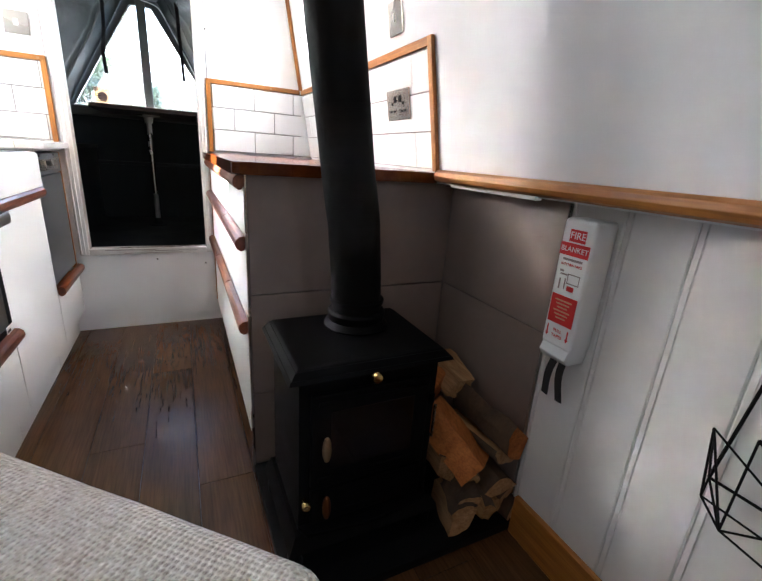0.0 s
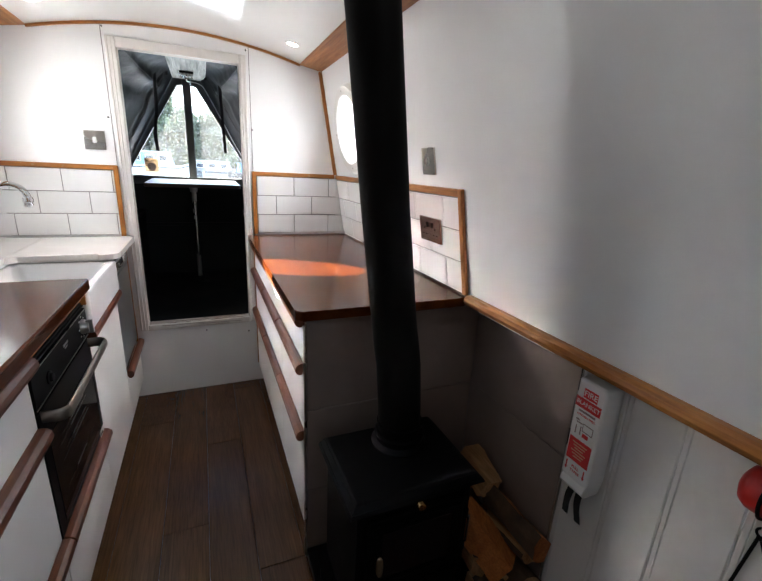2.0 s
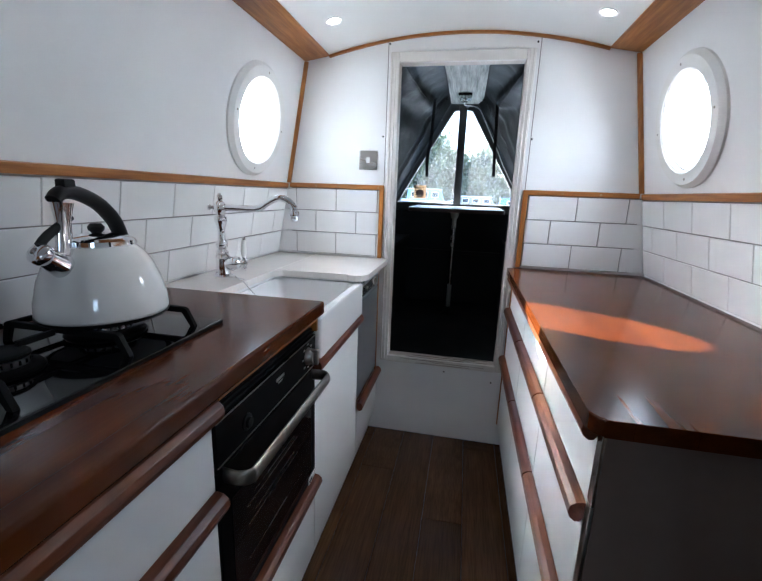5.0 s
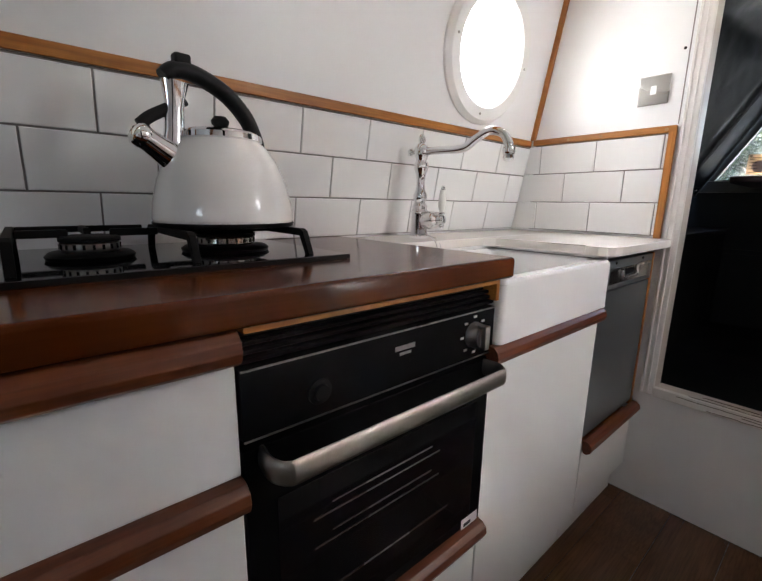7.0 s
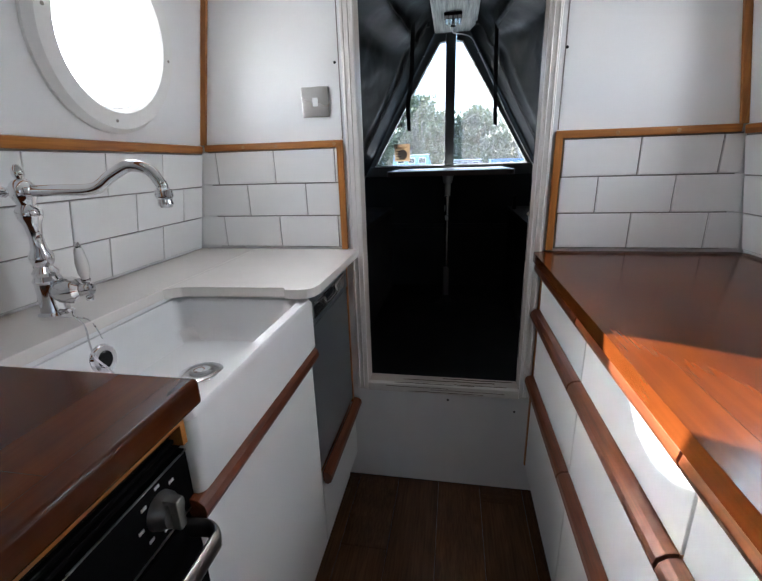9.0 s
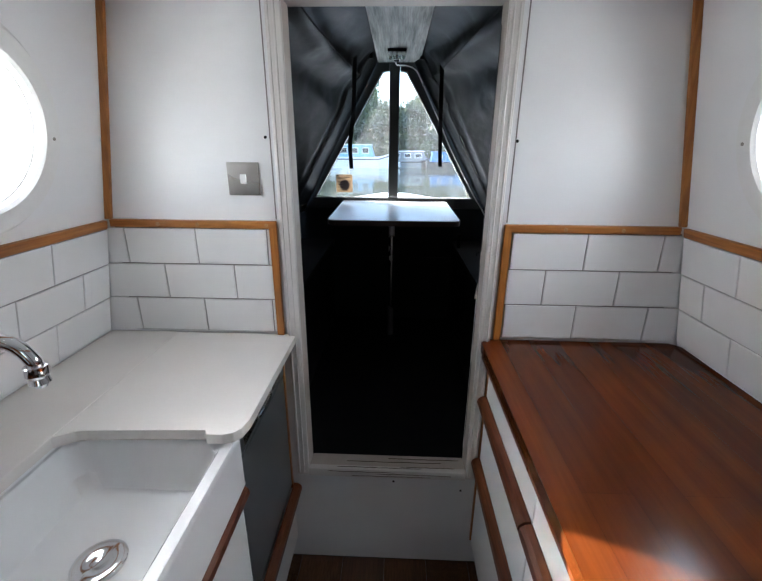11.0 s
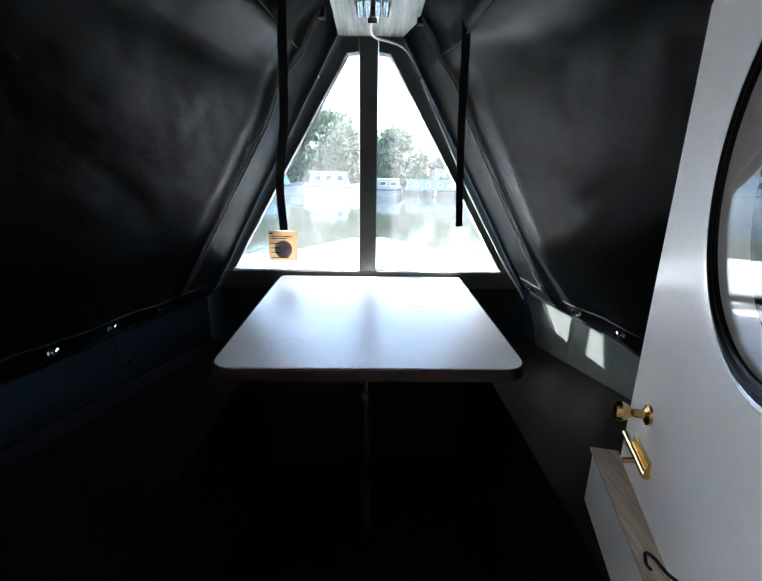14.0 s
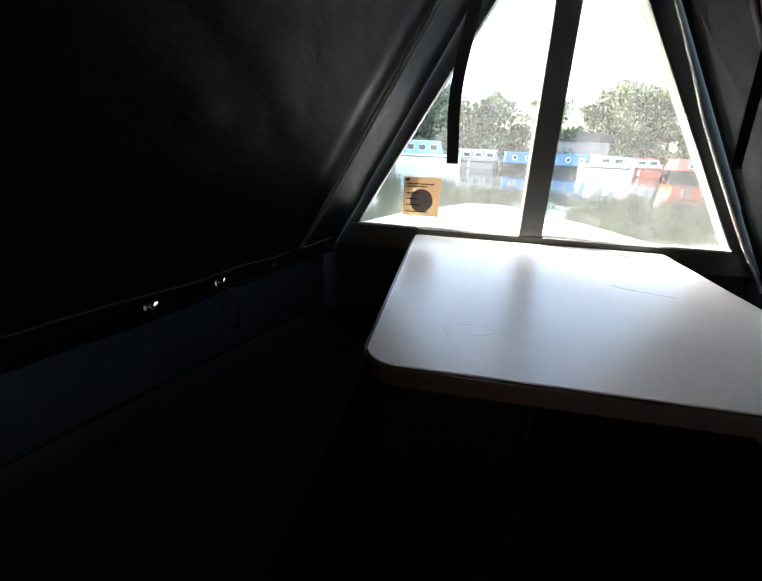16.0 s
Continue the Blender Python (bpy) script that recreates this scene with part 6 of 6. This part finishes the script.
for s in (-1, 1):
    bm, grid = canvas_side(s)
    pts_ = [[v.co.copy() for v in r] for r in grid]
    hem = [r[-1] for r in pts_]
    t = thing("canvas_cover", (CX + s * 0.45, 3.1, 1.09), "black creased canvas cover over the bow well", "canvas cover", "bow canvas")
    cl = part("sheet", bm, CANVAS, t, smooth=80)
    so = cl.modifiers.new("thickness", "SOLIDIFY")
    so.thickness, so.offset = 0.003, 1.0 if s < 0 else -1.0
    part("hem", Tube([p + Vector((-s * 0.003, 0, 0.002)) for p in hem], 0.0045, 6, flat=1.4), CANVAS, t, "folded hem edge")
    part("stitch_line", Tube([r[-6] + Vector((-s * 0.0025, 0, 0)) for r in pts_], 0.0022, 6), STRAP, t, "stitched line above the hem flap")
    part("fold_seam", Tube([r[12] + Vector((-s * 0.004, 0, -0.003)) for r in pts_[:84]], 0.0032, 6), STRAP, t, "stitched fold below the ridge")
    # zip seam down the sheet beside the window frame
    k0 = 84 if s < 0 else 86
    for off, rad in ((0.0, 0.0085), (0.022, 0.0055), (0.034, 0.0030)):
        seam = [pts_[k0][j] + Vector((-s * 0.0045, -off, 0.0015 * math.sin(j * 1.9))) for j in range(4, 84)]
        part("zip_seam", Tube(seam, rad, 8, flat=0.5), STRAP, t, "raised zip seam" if off == 0 else "stitched edge beside the zip")
    part("zip_end", Box(-0.010, 0.010, -0.012, 0.012, -0.012, 0.020, bev=0.003, m=Matrix.Translation(pts_[k0][4] + Vector((-s * 0.006, -0.01, 0)))), STRAP, t)
    for k in ((57, 67, 78, 92) if s < 0 else (55, 66, 76, 91)):
        p = pts_[k][-4] + Vector((-s * 0.004, 0, 0.0))
        em = Matrix.Translation(p) @ Vector((-s, 0, 0.25)).to_track_quat("Z", "Y").to_matrix().to_4x4()
        part("eyelet", ring(bmesh.new(), em, 0.006, 0.012, 0.003, 18), CHROME, t, "metal eyelet")
        part("turn_stud", Lathe([(0.0045, 0), (0.004, 0.010), (0.007, 0.012), (0.007, 0.017), (0, 0.018)], (0, 0, 0), 12, em), CHROME, t, "small turn stud")
    # hanging strap
    tx, ty, tz, bx_, by_, bz_ = (-0.352, 3.385, 1.868, -0.383, 3.42, 1.337) if s < 0 else (0.048, 3.425, 1.876, 0.070, 3.44, 1.350)
    pts = [(tx, ty, tz), (tx + 0.006 * s, ty - 0.004, tz - 0.10), (0.5 * (tx + bx_), 0.5 * (ty + by_) + 0.006, 0.5 * (tz + bz_)), (bx_ - 0.005, by_ + 0.003, bz_ + 0.12), (bx_, by_, bz_)]
    st = thing("hanging_strap", pts[0], "black webbing strap hanging from the canvas", "strap", "canvas straps")
    part("webbing", webbing(smooth_path(pts, 6), 0.0205, *((75, 8, 0.30) if s < 0 else (0, 24, 1.0))), STRAP, st)
    if s < 0:
        t2 = thing("bungee_loop", hem[67], "thin black bungee loop with a toggle on the hem", "bungee")
        p = pts_[67][-4] + Vector((0.012, 0, 0.0))
        part("cord", Tube(smooth_path([p, p + Vector((0.015, 0.03, -0.05)), p + Vector((0.012, 0.035, -0.09)), p + Vector((0.004, 0.01, -0.10)), p + Vector((0.002, -0.005, -0.05)), p], 5), 0.0022, 6), STRAP, t2)
        part("toggle", Lathe([(0, -0.010), (0.007, -0.006), (0.008, 0.006), (0, 0.010)], p + Vector((0.010, 0.03, -0.105)), 12), BLACK_PLASTIC, t2)

# table on a chrome leg
TZ = 1.134
t = thing("pedestal_table", (CX, 3.42, DECK), "white laminate table with a wood edge on a chrome leg", "table")


def table_outline(g, z):
    out = []
    for cx_, cy_, r, a0 in ((0.139 - 0.045, 3.045 + 0.045, 0.045, -90), (0.152 - 0.012, 3.7665 - 0.012, 0.012, 0), (-0.476 + 0.012, 3.7665 - 0.012, 0.012, 90), (-0.459 + 0.045, 3.045 + 0.045, 0.045, 180)):
        for i in range(7):
            a = radians(a0 + 90 * i / 6)
            out.append((cx_ + (r + g) * math.cos(a), cy_ + (r + g) * math.sin(a), z))
    return out


part("edge", Prism(table_outline(0.0, TZ - 0.024), (0, 0, 0.0225), 0.003), TABLE_EDGE, t, "dark wooden edge", smooth=30)
part("tabletop", Prism(table_outline(-0.005, TZ - 0.0012), (0, 0, 0.0022), 0.0006), TABLETOP, t, "white laminate top", smooth=30)
part("scratch", Tube(smooth_path([(-0.07, 3.44, TZ + 0.0008), (-0.05, 3.425, TZ + 0.0008), (0.02, 3.40, TZ + 0.0008)], 4), 0.0006, 5), SCRATCH, t)
part("scratch", Tube(smooth_path([(-0.36, 3.14, TZ + 0.0008), (-0.365, 3.17, TZ + 0.0008), (-0.32, 3.185, TZ + 0.0008), (-0.30, 3.165, TZ + 0.0008), (-0.335, 3.145, TZ + 0.0008)], 5), 0.0004, 5), SCRATCH, t)
part("leg", Cyl((CX - 0.003, 3.42, DECK + 0.01), (CX - 0.003, 3.42, TZ - 0.05), 0.016, seg=24), STEEL_PLATE, t, "chrome leg")
part("leg_socket", Lathe([(0.06, 0), (0.06, 0.006), (0.03, 0.012), (0.022, 0.05), (0.017, 0.052)], (CX - 0.003, 3.42, DECK), 28), WELL_SHADE_PAINT, t)
part("top_socket", Lathe([(0.017, -0.052), (0.024, -0.05), (0.03, -0.012), (0.07, -0.006), (0.07, 0)], (CX - 0.003, 3.42, TZ - 0.0245), 28), STEEL, t)
t = thing("small_lead", (0.30, 3.60, 0.897), "short dark bracket on the bench edge", "bracket")
part("plate", Box(0.202, 0.222, 3.56, 3.58, 0.8965, 0.975, bev=0.002), WELL_SHADE_PAINT, t)

# stable door: two leaves swung out into the well
P0 = Vector((0.136, 2.403, 0))
DW = Vector((0.168, 0.53, 0)).normalized()
DL = frame_of(P0, DW, (0, 0, 1))            # w points towards the starboard side
DL2 = frame_of(P0, Vector((0.138, 0.54, 0)).normalized(), (0, 0, 1))      # the lower leaf stands a little less open
t = thing("stable_door_upper", P0 + zz * 1.0, "open white upper stable door with an oval etched window", "door", "stable door leaves", kind="structure")
bm = bmesh.new()
panel(bm, DL, 0.004, 0.575, 1.012, 1.765, 0.036, (0.280, 1.490, 0.162, 0.192))
part("leaf", bm, WHITE_PAINT, t, "white painted leaf")
om = DL @ Matrix.Translation((0.280, 1.490, -0.0362)) @ Matrix.Diagonal((1, 1, -1, 1))
bm = bmesh.new()
for r0, r1, h in ((0.154, 0.170, 0.005), (0.157, 0.164, 0.008)):
    ring(bm, om @ Matrix.Diagonal((1, 1.21, 1, 1)), r0, r1, h, 64)
part("window_trim", bm, BLACK_PLASTIC, t, "black rubber oval trim")
bm = bmesh.new()
ring(bm, om @ Matrix.Diagonal((1, 1.20, 1, 1)), 0.1705, 0.177, 0.003, 64)
part("window_bezel", bm, STEEL, t, "pale oval bezel")
g = part("pane", Lathe([(0, 0.008), (0.161, 0.008), (0.161, 0.012), (0, 0.012)], (0, 0, 0), 56, om @ Matrix.Translation((0, 0, -0.0135)) @ Matrix.Diagonal((1, 1.21, 1, 1))), glass_of("oval_glass"), t, "clear glass")
g.visible_shadow = False
FROST = plain("frosted_cut", (0.72, 0.76, 0.76), 0.6, var=0.1, relief=0.2)
for i in range(14):
    a = 2 * math.pi * i / 14 + 0.12
    ln = (0.085 if i % 4 == 0 else 0.05 if i % 2 else 0.035) * (1.7 if abs(math.sin(a)) > 0.9 else 1)
    c, s_ = math.cos(a), math.sin(a)
    cm = om @ Matrix.Translation((0.012, 0.0, -0.0065)) @ Matrix.Rotation(a, 4, "Z")
    part("etched_ray", Prism([cm @ Vector((0.006, 0.0022, 0)), cm @ Vector((ln, 0, 0)), cm @ Vector((0.006, -0.0022, 0))], tuple((cm.to_3x3() @ Vector((0, 0, -0.0006))))), FROST, t, "etched star ray", smooth=0)


def door_at(u, z, w=0.0):
    return DL @ Vector((u, z, -0.036 - w))


ix = (DL.to_3x3() @ Vector((0, 0, -1))).normalized()
kq = Matrix.Translation(door_at(0.497, 1.142)) @ ix.to_track_quat("Z", "Y").to_matrix().to_4x4()
part("door_knob", Lathe([(0.016, 0), (0.015, 0.004), (0.007, 0.008), (0.006, 0.022), (0.012, 0.030), (0.0155, 0.038), (0.013, 0.046), (0, 0.049)], (0, 0, 0), 24, kq), BRASS, t, "brass knob")
bm = bmesh.new()
box(bm, 0.455, 0.52, 1.066, 1.090, -0.041, -0.0362, m=DL)
part("bolt_plate", bm, BRASS, t, "brass bolt plate")
part("bolt", Cyl(door_at(0.44, 1.078, 0.010), door_at(0.545, 1.078, 0.010), 0.0055, seg=14), BRASS, t, "brass bolt")
part("bolt_peg", Cyl(door_at(0.475, 1.078, 0.010), door_at(0.475, 1.074, 0.030), 0.004, seg=12), BRASS, t)
part("cabin_hook", Tube(smooth_path([door_at(0.25, 1.088, 0.002), door_at(0.256, 1.088, 0.020), door_at(0.275, 1.084, 0.036), door_at(0.295, 1.082, 0.043), door_at(0.308, 1.074, 0.046), door_at(0.302, 1.066, 0.046), door_at(0.292, 1.069, 0.045)], 6), 0.0019, 8), BLACK_IRON, t, "dark iron cabin hook")
t = thing("stable_door_lower", P0 + zz * 0.45, "open white lower stable door with a bare wood top edge", "door", "stable door leaves", kind="structure")
bm = bmesh.new()
panel(bm, DL2, 0.004, 0.598, 0.458, 1.004, 0.040)
part("leaf", bm, WHITE_PAINT, t, "white painted leaf")
bm = bmesh.new()
box(bm, 0.006, 0.598, 1.0042, 1.010, -0.046, 0.0, bev=0.001, seg=1, m=DL2)
part("top_strip", bm, PALE_WOOD, t, "pale bare wood strip")
# ---- outside: own bow, water, moored boats, bank ----
WATER = 0.05
structure("foredeck", Prism([(CX - 0.80, 3.86, 0.97), (CX - 0.74, 4.40, 0.97), (CX - 0.50, 5.00, 0.97), (CX - 0.14, 5.60, 0.97), (CX + 0.10, 5.62, 0.97), (CX + 0.50, 5.02, 0.97), (CX + 0.74, 4.40, 0.97), (CX + 0.80, 3.86, 0.97)], (0, 0, 0.03), 0.006), plain("pale_deck_paint", (0.66, 0.66, 0.63), 0.6, var=0.08, grain=60, relief=0.3), "pale painted foredeck outside the bow window", "deck", smooth=20)
bm = bmesh.new()
prism(bm, [(CX - 0.98, 2.36, 0.0), (CX - 0.98, 3.2, 0.0), (CX - 0.62, 4.6, 0.0), (CX - 0.05, 5.7, 0.0), (CX + 0.05, 5.7, 0.0), (CX + 0.62, 4.6, 0.0), (CX + 0.98, 3.2, 0.0), (CX + 0.98, 2.36, 0.0)], (0, 0, 0.31))
structure("hull_bow", bm, HULL_BLACK, "black steel hull of the boat's bow", "hull", smooth=20)
t = thing("mooring_stud", (-0.22, 4.33, 1.0), "pale steel mooring stud on the foredeck", "mooring stud")
part("post", Lathe([(0.035, 0), (0.03, 0.01), (0.022, 0.02), (0.022, 0.075), (0, 0.078)], (-0.22, 4.33, 1.0), 18), STEEL, t)
part("crossbar", Cyl((-0.30, 4.33, 1.062), (-0.14, 4.33, 1.062), 0.014, seg=14), STEEL, t)

mw, n_, l_, b_ = nodes_of("marina_water")
v_ = coords(n_, l_, (1, 0.25, 1))
b_.inputs["Base Color"].default_value = (0.030, 0.038, 0.022, 1)
b_.inputs["Roughness"].default_value = 0.06
bump(n_, l_, b_, noise_of(n_, l_, v_, 1.6, 5, 0.6), 0.28, 0.06)
bm = bmesh.new()
for a in ((-600, -1.17, -600, 36), (0.83, 600, -600, 36), (-1.17, 0.83, -600, BACK - 0.07), (-1.17, 0.83, 5.0, 36)):
    box(bm, *a, WATER - 1.0, WATER)
structure("water", bm, mw, "green-brown rippled marina water", "water", smooth=0)
GRASS = plain("bank_grass", (0.09, 0.11, 0.05), 0.9, var=0.4, grain=3, patch=0.4, relief=0.5)
bm = bmesh.new()
prism(bm, [(-600, 36, -1.2), (-600, 37.0, 0.45), (-600, 42, 0.9), (-600, 700, 1.0), (-600, 700, -1.2)], (1200, 0, 0))
structure("ground", bm, GRASS, "grassy far bank beyond the marina", "ground", smooth=20)

BOAT_WHITE = plain("boat_white", (0.72, 0.72, 0.70), 0.35, var=0.06, patch=1)
BOAT_BLUE = plain("boat_blue", (0.07, 0.20, 0.42), 0.35, var=0.08, patch=1)
BOAT_PALEBLUE = plain("boat_pale_blue", (0.22, 0.42, 0.55), 0.35, var=0.08, patch=1)
BOAT_GREY = plain("boat_grey", (0.22, 0.22, 0.21), 0.45, var=0.1, patch=1)
BOAT_RED = plain("boat_red", (0.55, 0.10, 0.05), 0.4, var=0.1, patch=1)
BOAT_GLASS = plain("boat_window", (0.03, 0.04, 0.05), 0.08, var=0.1, relief=0.0)


def boat(label, x0, x1, y, hull, cabin, roof, hull_h, cab_h, cab0, cab1, wins, round_win=False):
    """A moored boat lying across the view, bow at x1."""
    ln = x1 - x0
    t = thing("moored_boat", ((x0 + x1) / 2, y, WATER), label, "boat", "moored boats")
    out = [(x0, y - 0.9), (x0 + ln * 0.8, y - 1.0), (x1 - 0.3, y - 0.35), (x1, y), (x1 - 0.3, y + 0.35), (x0 + ln * 0.8, y + 1.0), (x0, y + 0.9)]
    bm = bmesh.new()
    loft(bm, [[(a, b, WATER - 0.3) for a, b in out], [(a + (0.05 if i in (2, 3, 4) else 0), y + (b - y) * 1.04, WATER + hull_h + (0.18 if i in (2, 3, 4) else 0)) for i, (a, b) in enumerate(out)]])
    part("hull", bm, hull, t, smooth=20)
    part("rubbing_strake", Tube([(x0, y - 0.96, WATER + hull_h * 0.8), (x0 + ln * 0.8, y - 1.06, WATER + hull_h * 0.8), (x1 - 0.2, y - 0.36, WATER + hull_h + 0.05)], 0.04, 6), HULL_BLACK, t)
    ca, cb = x0 + ln * cab0, x0 + ln * cab1
    zb_ = WATER + hull_h
    bm = bmesh.new()
    loft(bm, [[(ca, y - 0.86, zb_), (cb, y - 0.86, zb_), (cb, y + 0.86, zb_), (ca, y + 0.86, zb_)], [(ca + 0.12, y - 0.72, zb_ + cab_h), (cb - 0.25, y - 0.72, zb_ + cab_h), (cb - 0.25, y + 0.72, zb_ + cab_h), (ca + 0.12, y + 0.72, zb_ + cab_h)]])
    part("cabin", bm, cabin, t, smooth=20)
    part("roof", Box(ca + 0.05, cb - 0.18, y - 0.78, y + 0.78, zb_ + cab_h, zb_ + cab_h + 0.07, bev=0.02), roof, t)
    for i in range(wins):
        wx = ca + (cb - ca) * (i + 0.8) / (wins + 0.6)
        wz = zb_ + cab_h * 0.55
        wy = y - 0.80
        if round_win:
            w = part("window", Cyl((wx, wy - 0.05, wz), (wx, wy + 0.06, wz), cab_h * 0.27, seg=18), BOAT_WHITE, t, "pale round window ring")
            part("pane", Cyl((wx, wy - 0.06, wz), (wx, wy, wz), cab_h * 0.19, seg=16), BOAT_GLASS, w)
        else:
            w = part("window", Box(wx - 0.26, wx + 0.26, wy - 0.045, wy + 0.05, wz - cab_h * 0.27, wz + cab_h * 0.27, bev=0.01, seg=1), BOAT_WHITE, t, "pale window frame")
            part("pane", Box(wx - 0.21, wx + 0.21, wy - 0.06, wy, wz - cab_h * 0.20, wz + cab_h * 0.20), BOAT_GLASS, w)
    part("fender", Cyl((x0 + ln * 0.3, y - 1.05, WATER + 0.1), (x0 + ln * 0.3, y - 1.05, WATER + 0.45), 0.08, seg=10), BOAT_WHITE, t)
    return t


boat("grey-blue narrowboat with a low cabin moored across the marina", -14.0, -5.0, 33.5, BOAT_GREY, BOAT_PALEBLUE, BOAT_WHITE, 0.75, 0.55, 0.1, 0.85, 4)
boat("white and pale blue cabin cruiser moored across the marina", -5.0, -0.6, 33.0, BOAT_WHITE, BOAT_PALEBLUE, BOAT_WHITE, 0.80, 0.80, 0.08, 0.72, 3)
boat("grey narrowboat moored across the marina", -1.0, 2.3, 34.4, BOAT_GREY, BOAT_GREY, BOAT_WHITE, 0.55, 0.62, 0.05, 0.92, 3)
boat("long blue narrowboat with round portholes moored across the marina", 2.0, 9.8, 33.4, HULL_BLACK, BOAT_BLUE, BOAT_BLUE, 0.50, 0.62, 0.04, 0.86, 7, True)
boat("white motor cruiser moored across the marina", 7.0, 10.2, 32.0, BOAT_WHITE, BOAT_WHITE, BOAT_GREY, 0.62, 0.55, 0.2, 0.8, 2)
boat("red and white cruiser moored across the marina", 9.9, 12.4, 33.4, BOAT_RED, BOAT_WHITE, BOAT_RED, 0.60, 0.48, 0.15, 0.85, 2)
boat("orange-red narrowboat moored across the marina", 12.6, 19.5, 33.6, HULL_BLACK, BOAT_RED, BOAT_RED, 0.5, 0.6, 0.05, 0.85, 4)
boat("dark narrowboat moored across the marina", -24.0, -14.5, 33.6, HULL_BLACK, BOAT_BLUE, BOAT_GREY, 0.5, 0.6, 0.05, 0.85, 5)
t = thing("bank_shed", (7.5, 39.5, 0.6), "dark low-roofed shed on the far bank", "shed")
part("walls", Box(5.2, 10.6, 39, 42, 0.5, 2.2), BOAT_GREY, t)
part("roof", Prism([(4.9, 38.7, 2.2), (4.9, 40.5, 2.9), (4.9, 42.3, 2.2)], (6.0, 0, 0)), HULL_BLACK, t, smooth=0)

LEAF = plain("willow_leaf", (0.105, 0.135, 0.05), 0.75, var=0.45, grain=2.5, patch=0.6, relief=0.0)
LEAF2 = plain("hawthorn_leaf", (0.085, 0.11, 0.045), 0.75, var=0.45, grain=2.5, patch=0.6, relief=0.0)
TRUNK = plain("tree_bark", (0.09, 0.07, 0.05), 0.9, var=0.4, grain=10, relief=0.8, depth=0.02)


def tree_meshes(seed, h, r):
    """A trunk with limbs, and a crown of many small leaf clumps with gaps."""
    rnd = random.Random(seed)
    tb = bmesh.new()
    tube(tb, [(0, 0, 0), (0.1, 0.05, h * 0.25), (0.0, 0.1, h * 0.55), (0.1, 0, h * 0.85)], 0.1, 8, radii=[0.22, 0.16, 0.10, 0.03])
    verts, faces = [], []
    tips = []
    for i in range(15):
        a, z = rnd.uniform(0, 6.28), h * rnd.uniform(0.12, 0.75)
        d = r * rnd.uniform(0.5, 1.0) * (1.15 - 0.5 * abs(z / h - 0.4))
        e = Vector((d * math.cos(a), d * math.sin(a), min(h * 0.98, z + h * rnd.uniform(0.08, 0.30))))
        tube(tb, [(0, 0, z), e * 0.5 + Vector((0, 0, z * 0.5)), e], 0.04, 5, radii=[0.07, 0.045, 0.015])
        tips.append(e)
        tips.append(e * 0.6 + Vector((0, 0, z * 0.35)))
        tips.append(Vector((d * 0.9 * math.cos(a), d * 0.9 * math.sin(a), h * rnd.uniform(0.05, 0.3))))
    tips += [Vector((rnd.uniform(-0.4, 0.4) * r, rnd.uniform(-0.4, 0.4) * r, h * rnd.uniform(0.8, 1.02))) for _ in range(8)]
    for tip in tips:
        cr = r * rnd.uniform(0.16, 0.34)
        for _ in range(150):
            p = tip + Vector((rnd.gauss(0, 1), rnd.gauss(0, 1), rnd.gauss(0, 0.8))) * cr * 0.55
            q = Euler((rnd.uniform(0, 6.28), rnd.uniform(0, 6.28), rnd.uniform(0, 6.28))).to_matrix()
            s = rnd.uniform(0.08, 0.19)
            k = len(verts)
            verts += [tuple(p + q @ Vector(c)) for c in ((-s, 0, 0), (0, -s * 0.5, s * 0.15), (s, 0, 0), (0, s * 0.5, s * 0.15))]
            faces.append((k, k + 1, k + 2, k + 3))
    me = bpy.data.meshes.new("crown")
    me.from_pydata(verts, [], faces)
    me.materials.append(LEAF if seed % 2 else LEAF2)
    return mesh_of(tb, "trunk", TRUNK), me


kinds = [tree_meshes(31, 5.2, 2.4), tree_meshes(32, 4.4, 2.2), tree_meshes(33, 5.8, 2.6), tree_meshes(34, 3.4, 2.3)]
rnd = random.Random(5)
x = -34.0
while x < 36:
    k = rnd.randrange(4)
    y = rnd.uniform(39.5, 44)
    sc = rnd.uniform(0.85, 1.15) * (0.72 if 4.0 < x < 9.0 else 1.0)
    t = thing("bank_tree", (x, y, 0.6), "bushy green tree on the far bank", "tree", "trees along the bank")
    for nm, me in zip(("trunk", "crown"), kinds[k]):
        o = new(nm, me)
        o.parent = t
    t.scale = (sc, sc, sc)
    t.rotation_euler = (0, 0, rnd.uniform(0, 6.28))
    x += rnd.uniform(1.15, 1.9)

# ---- floor planks ----
plank_meshes = []
for i in range(3):
    bm = bmesh.new()
    box(bm, -0.0755, 0.0755, -0.607, 0.607, -0.004, 0.0)
    top = [e for e in bm.edges if all(v.co.z > -0.002 for v in e.verts)]
    bmesh.ops.bevel(bm, geom=top, offset=0.0012, segments=1, affect="EDGES")
    plank_meshes.append(mesh_of(bm, "plank", FLOOR_WOOD, 0))
for i in range(13):
    cx_ = -1.08 + 0.152 * i + 0.076
    off = (0.37, 0.86, 0.12, 0.61)[i % 4]
    y = BACK + off - 0.6
    while y < END:
        lo, hi = max(y, BACK), min(y + 1.216, END - 0.002)
        if hi - lo > 0.03:
            o = new("plank", plank_meshes[i % 3])
            o.parent = floor
            o.location = (cx_, (lo + hi) / 2, 0)
            o.scale = (1, (hi - lo) / 1.2155, 1)
        y += 1.216
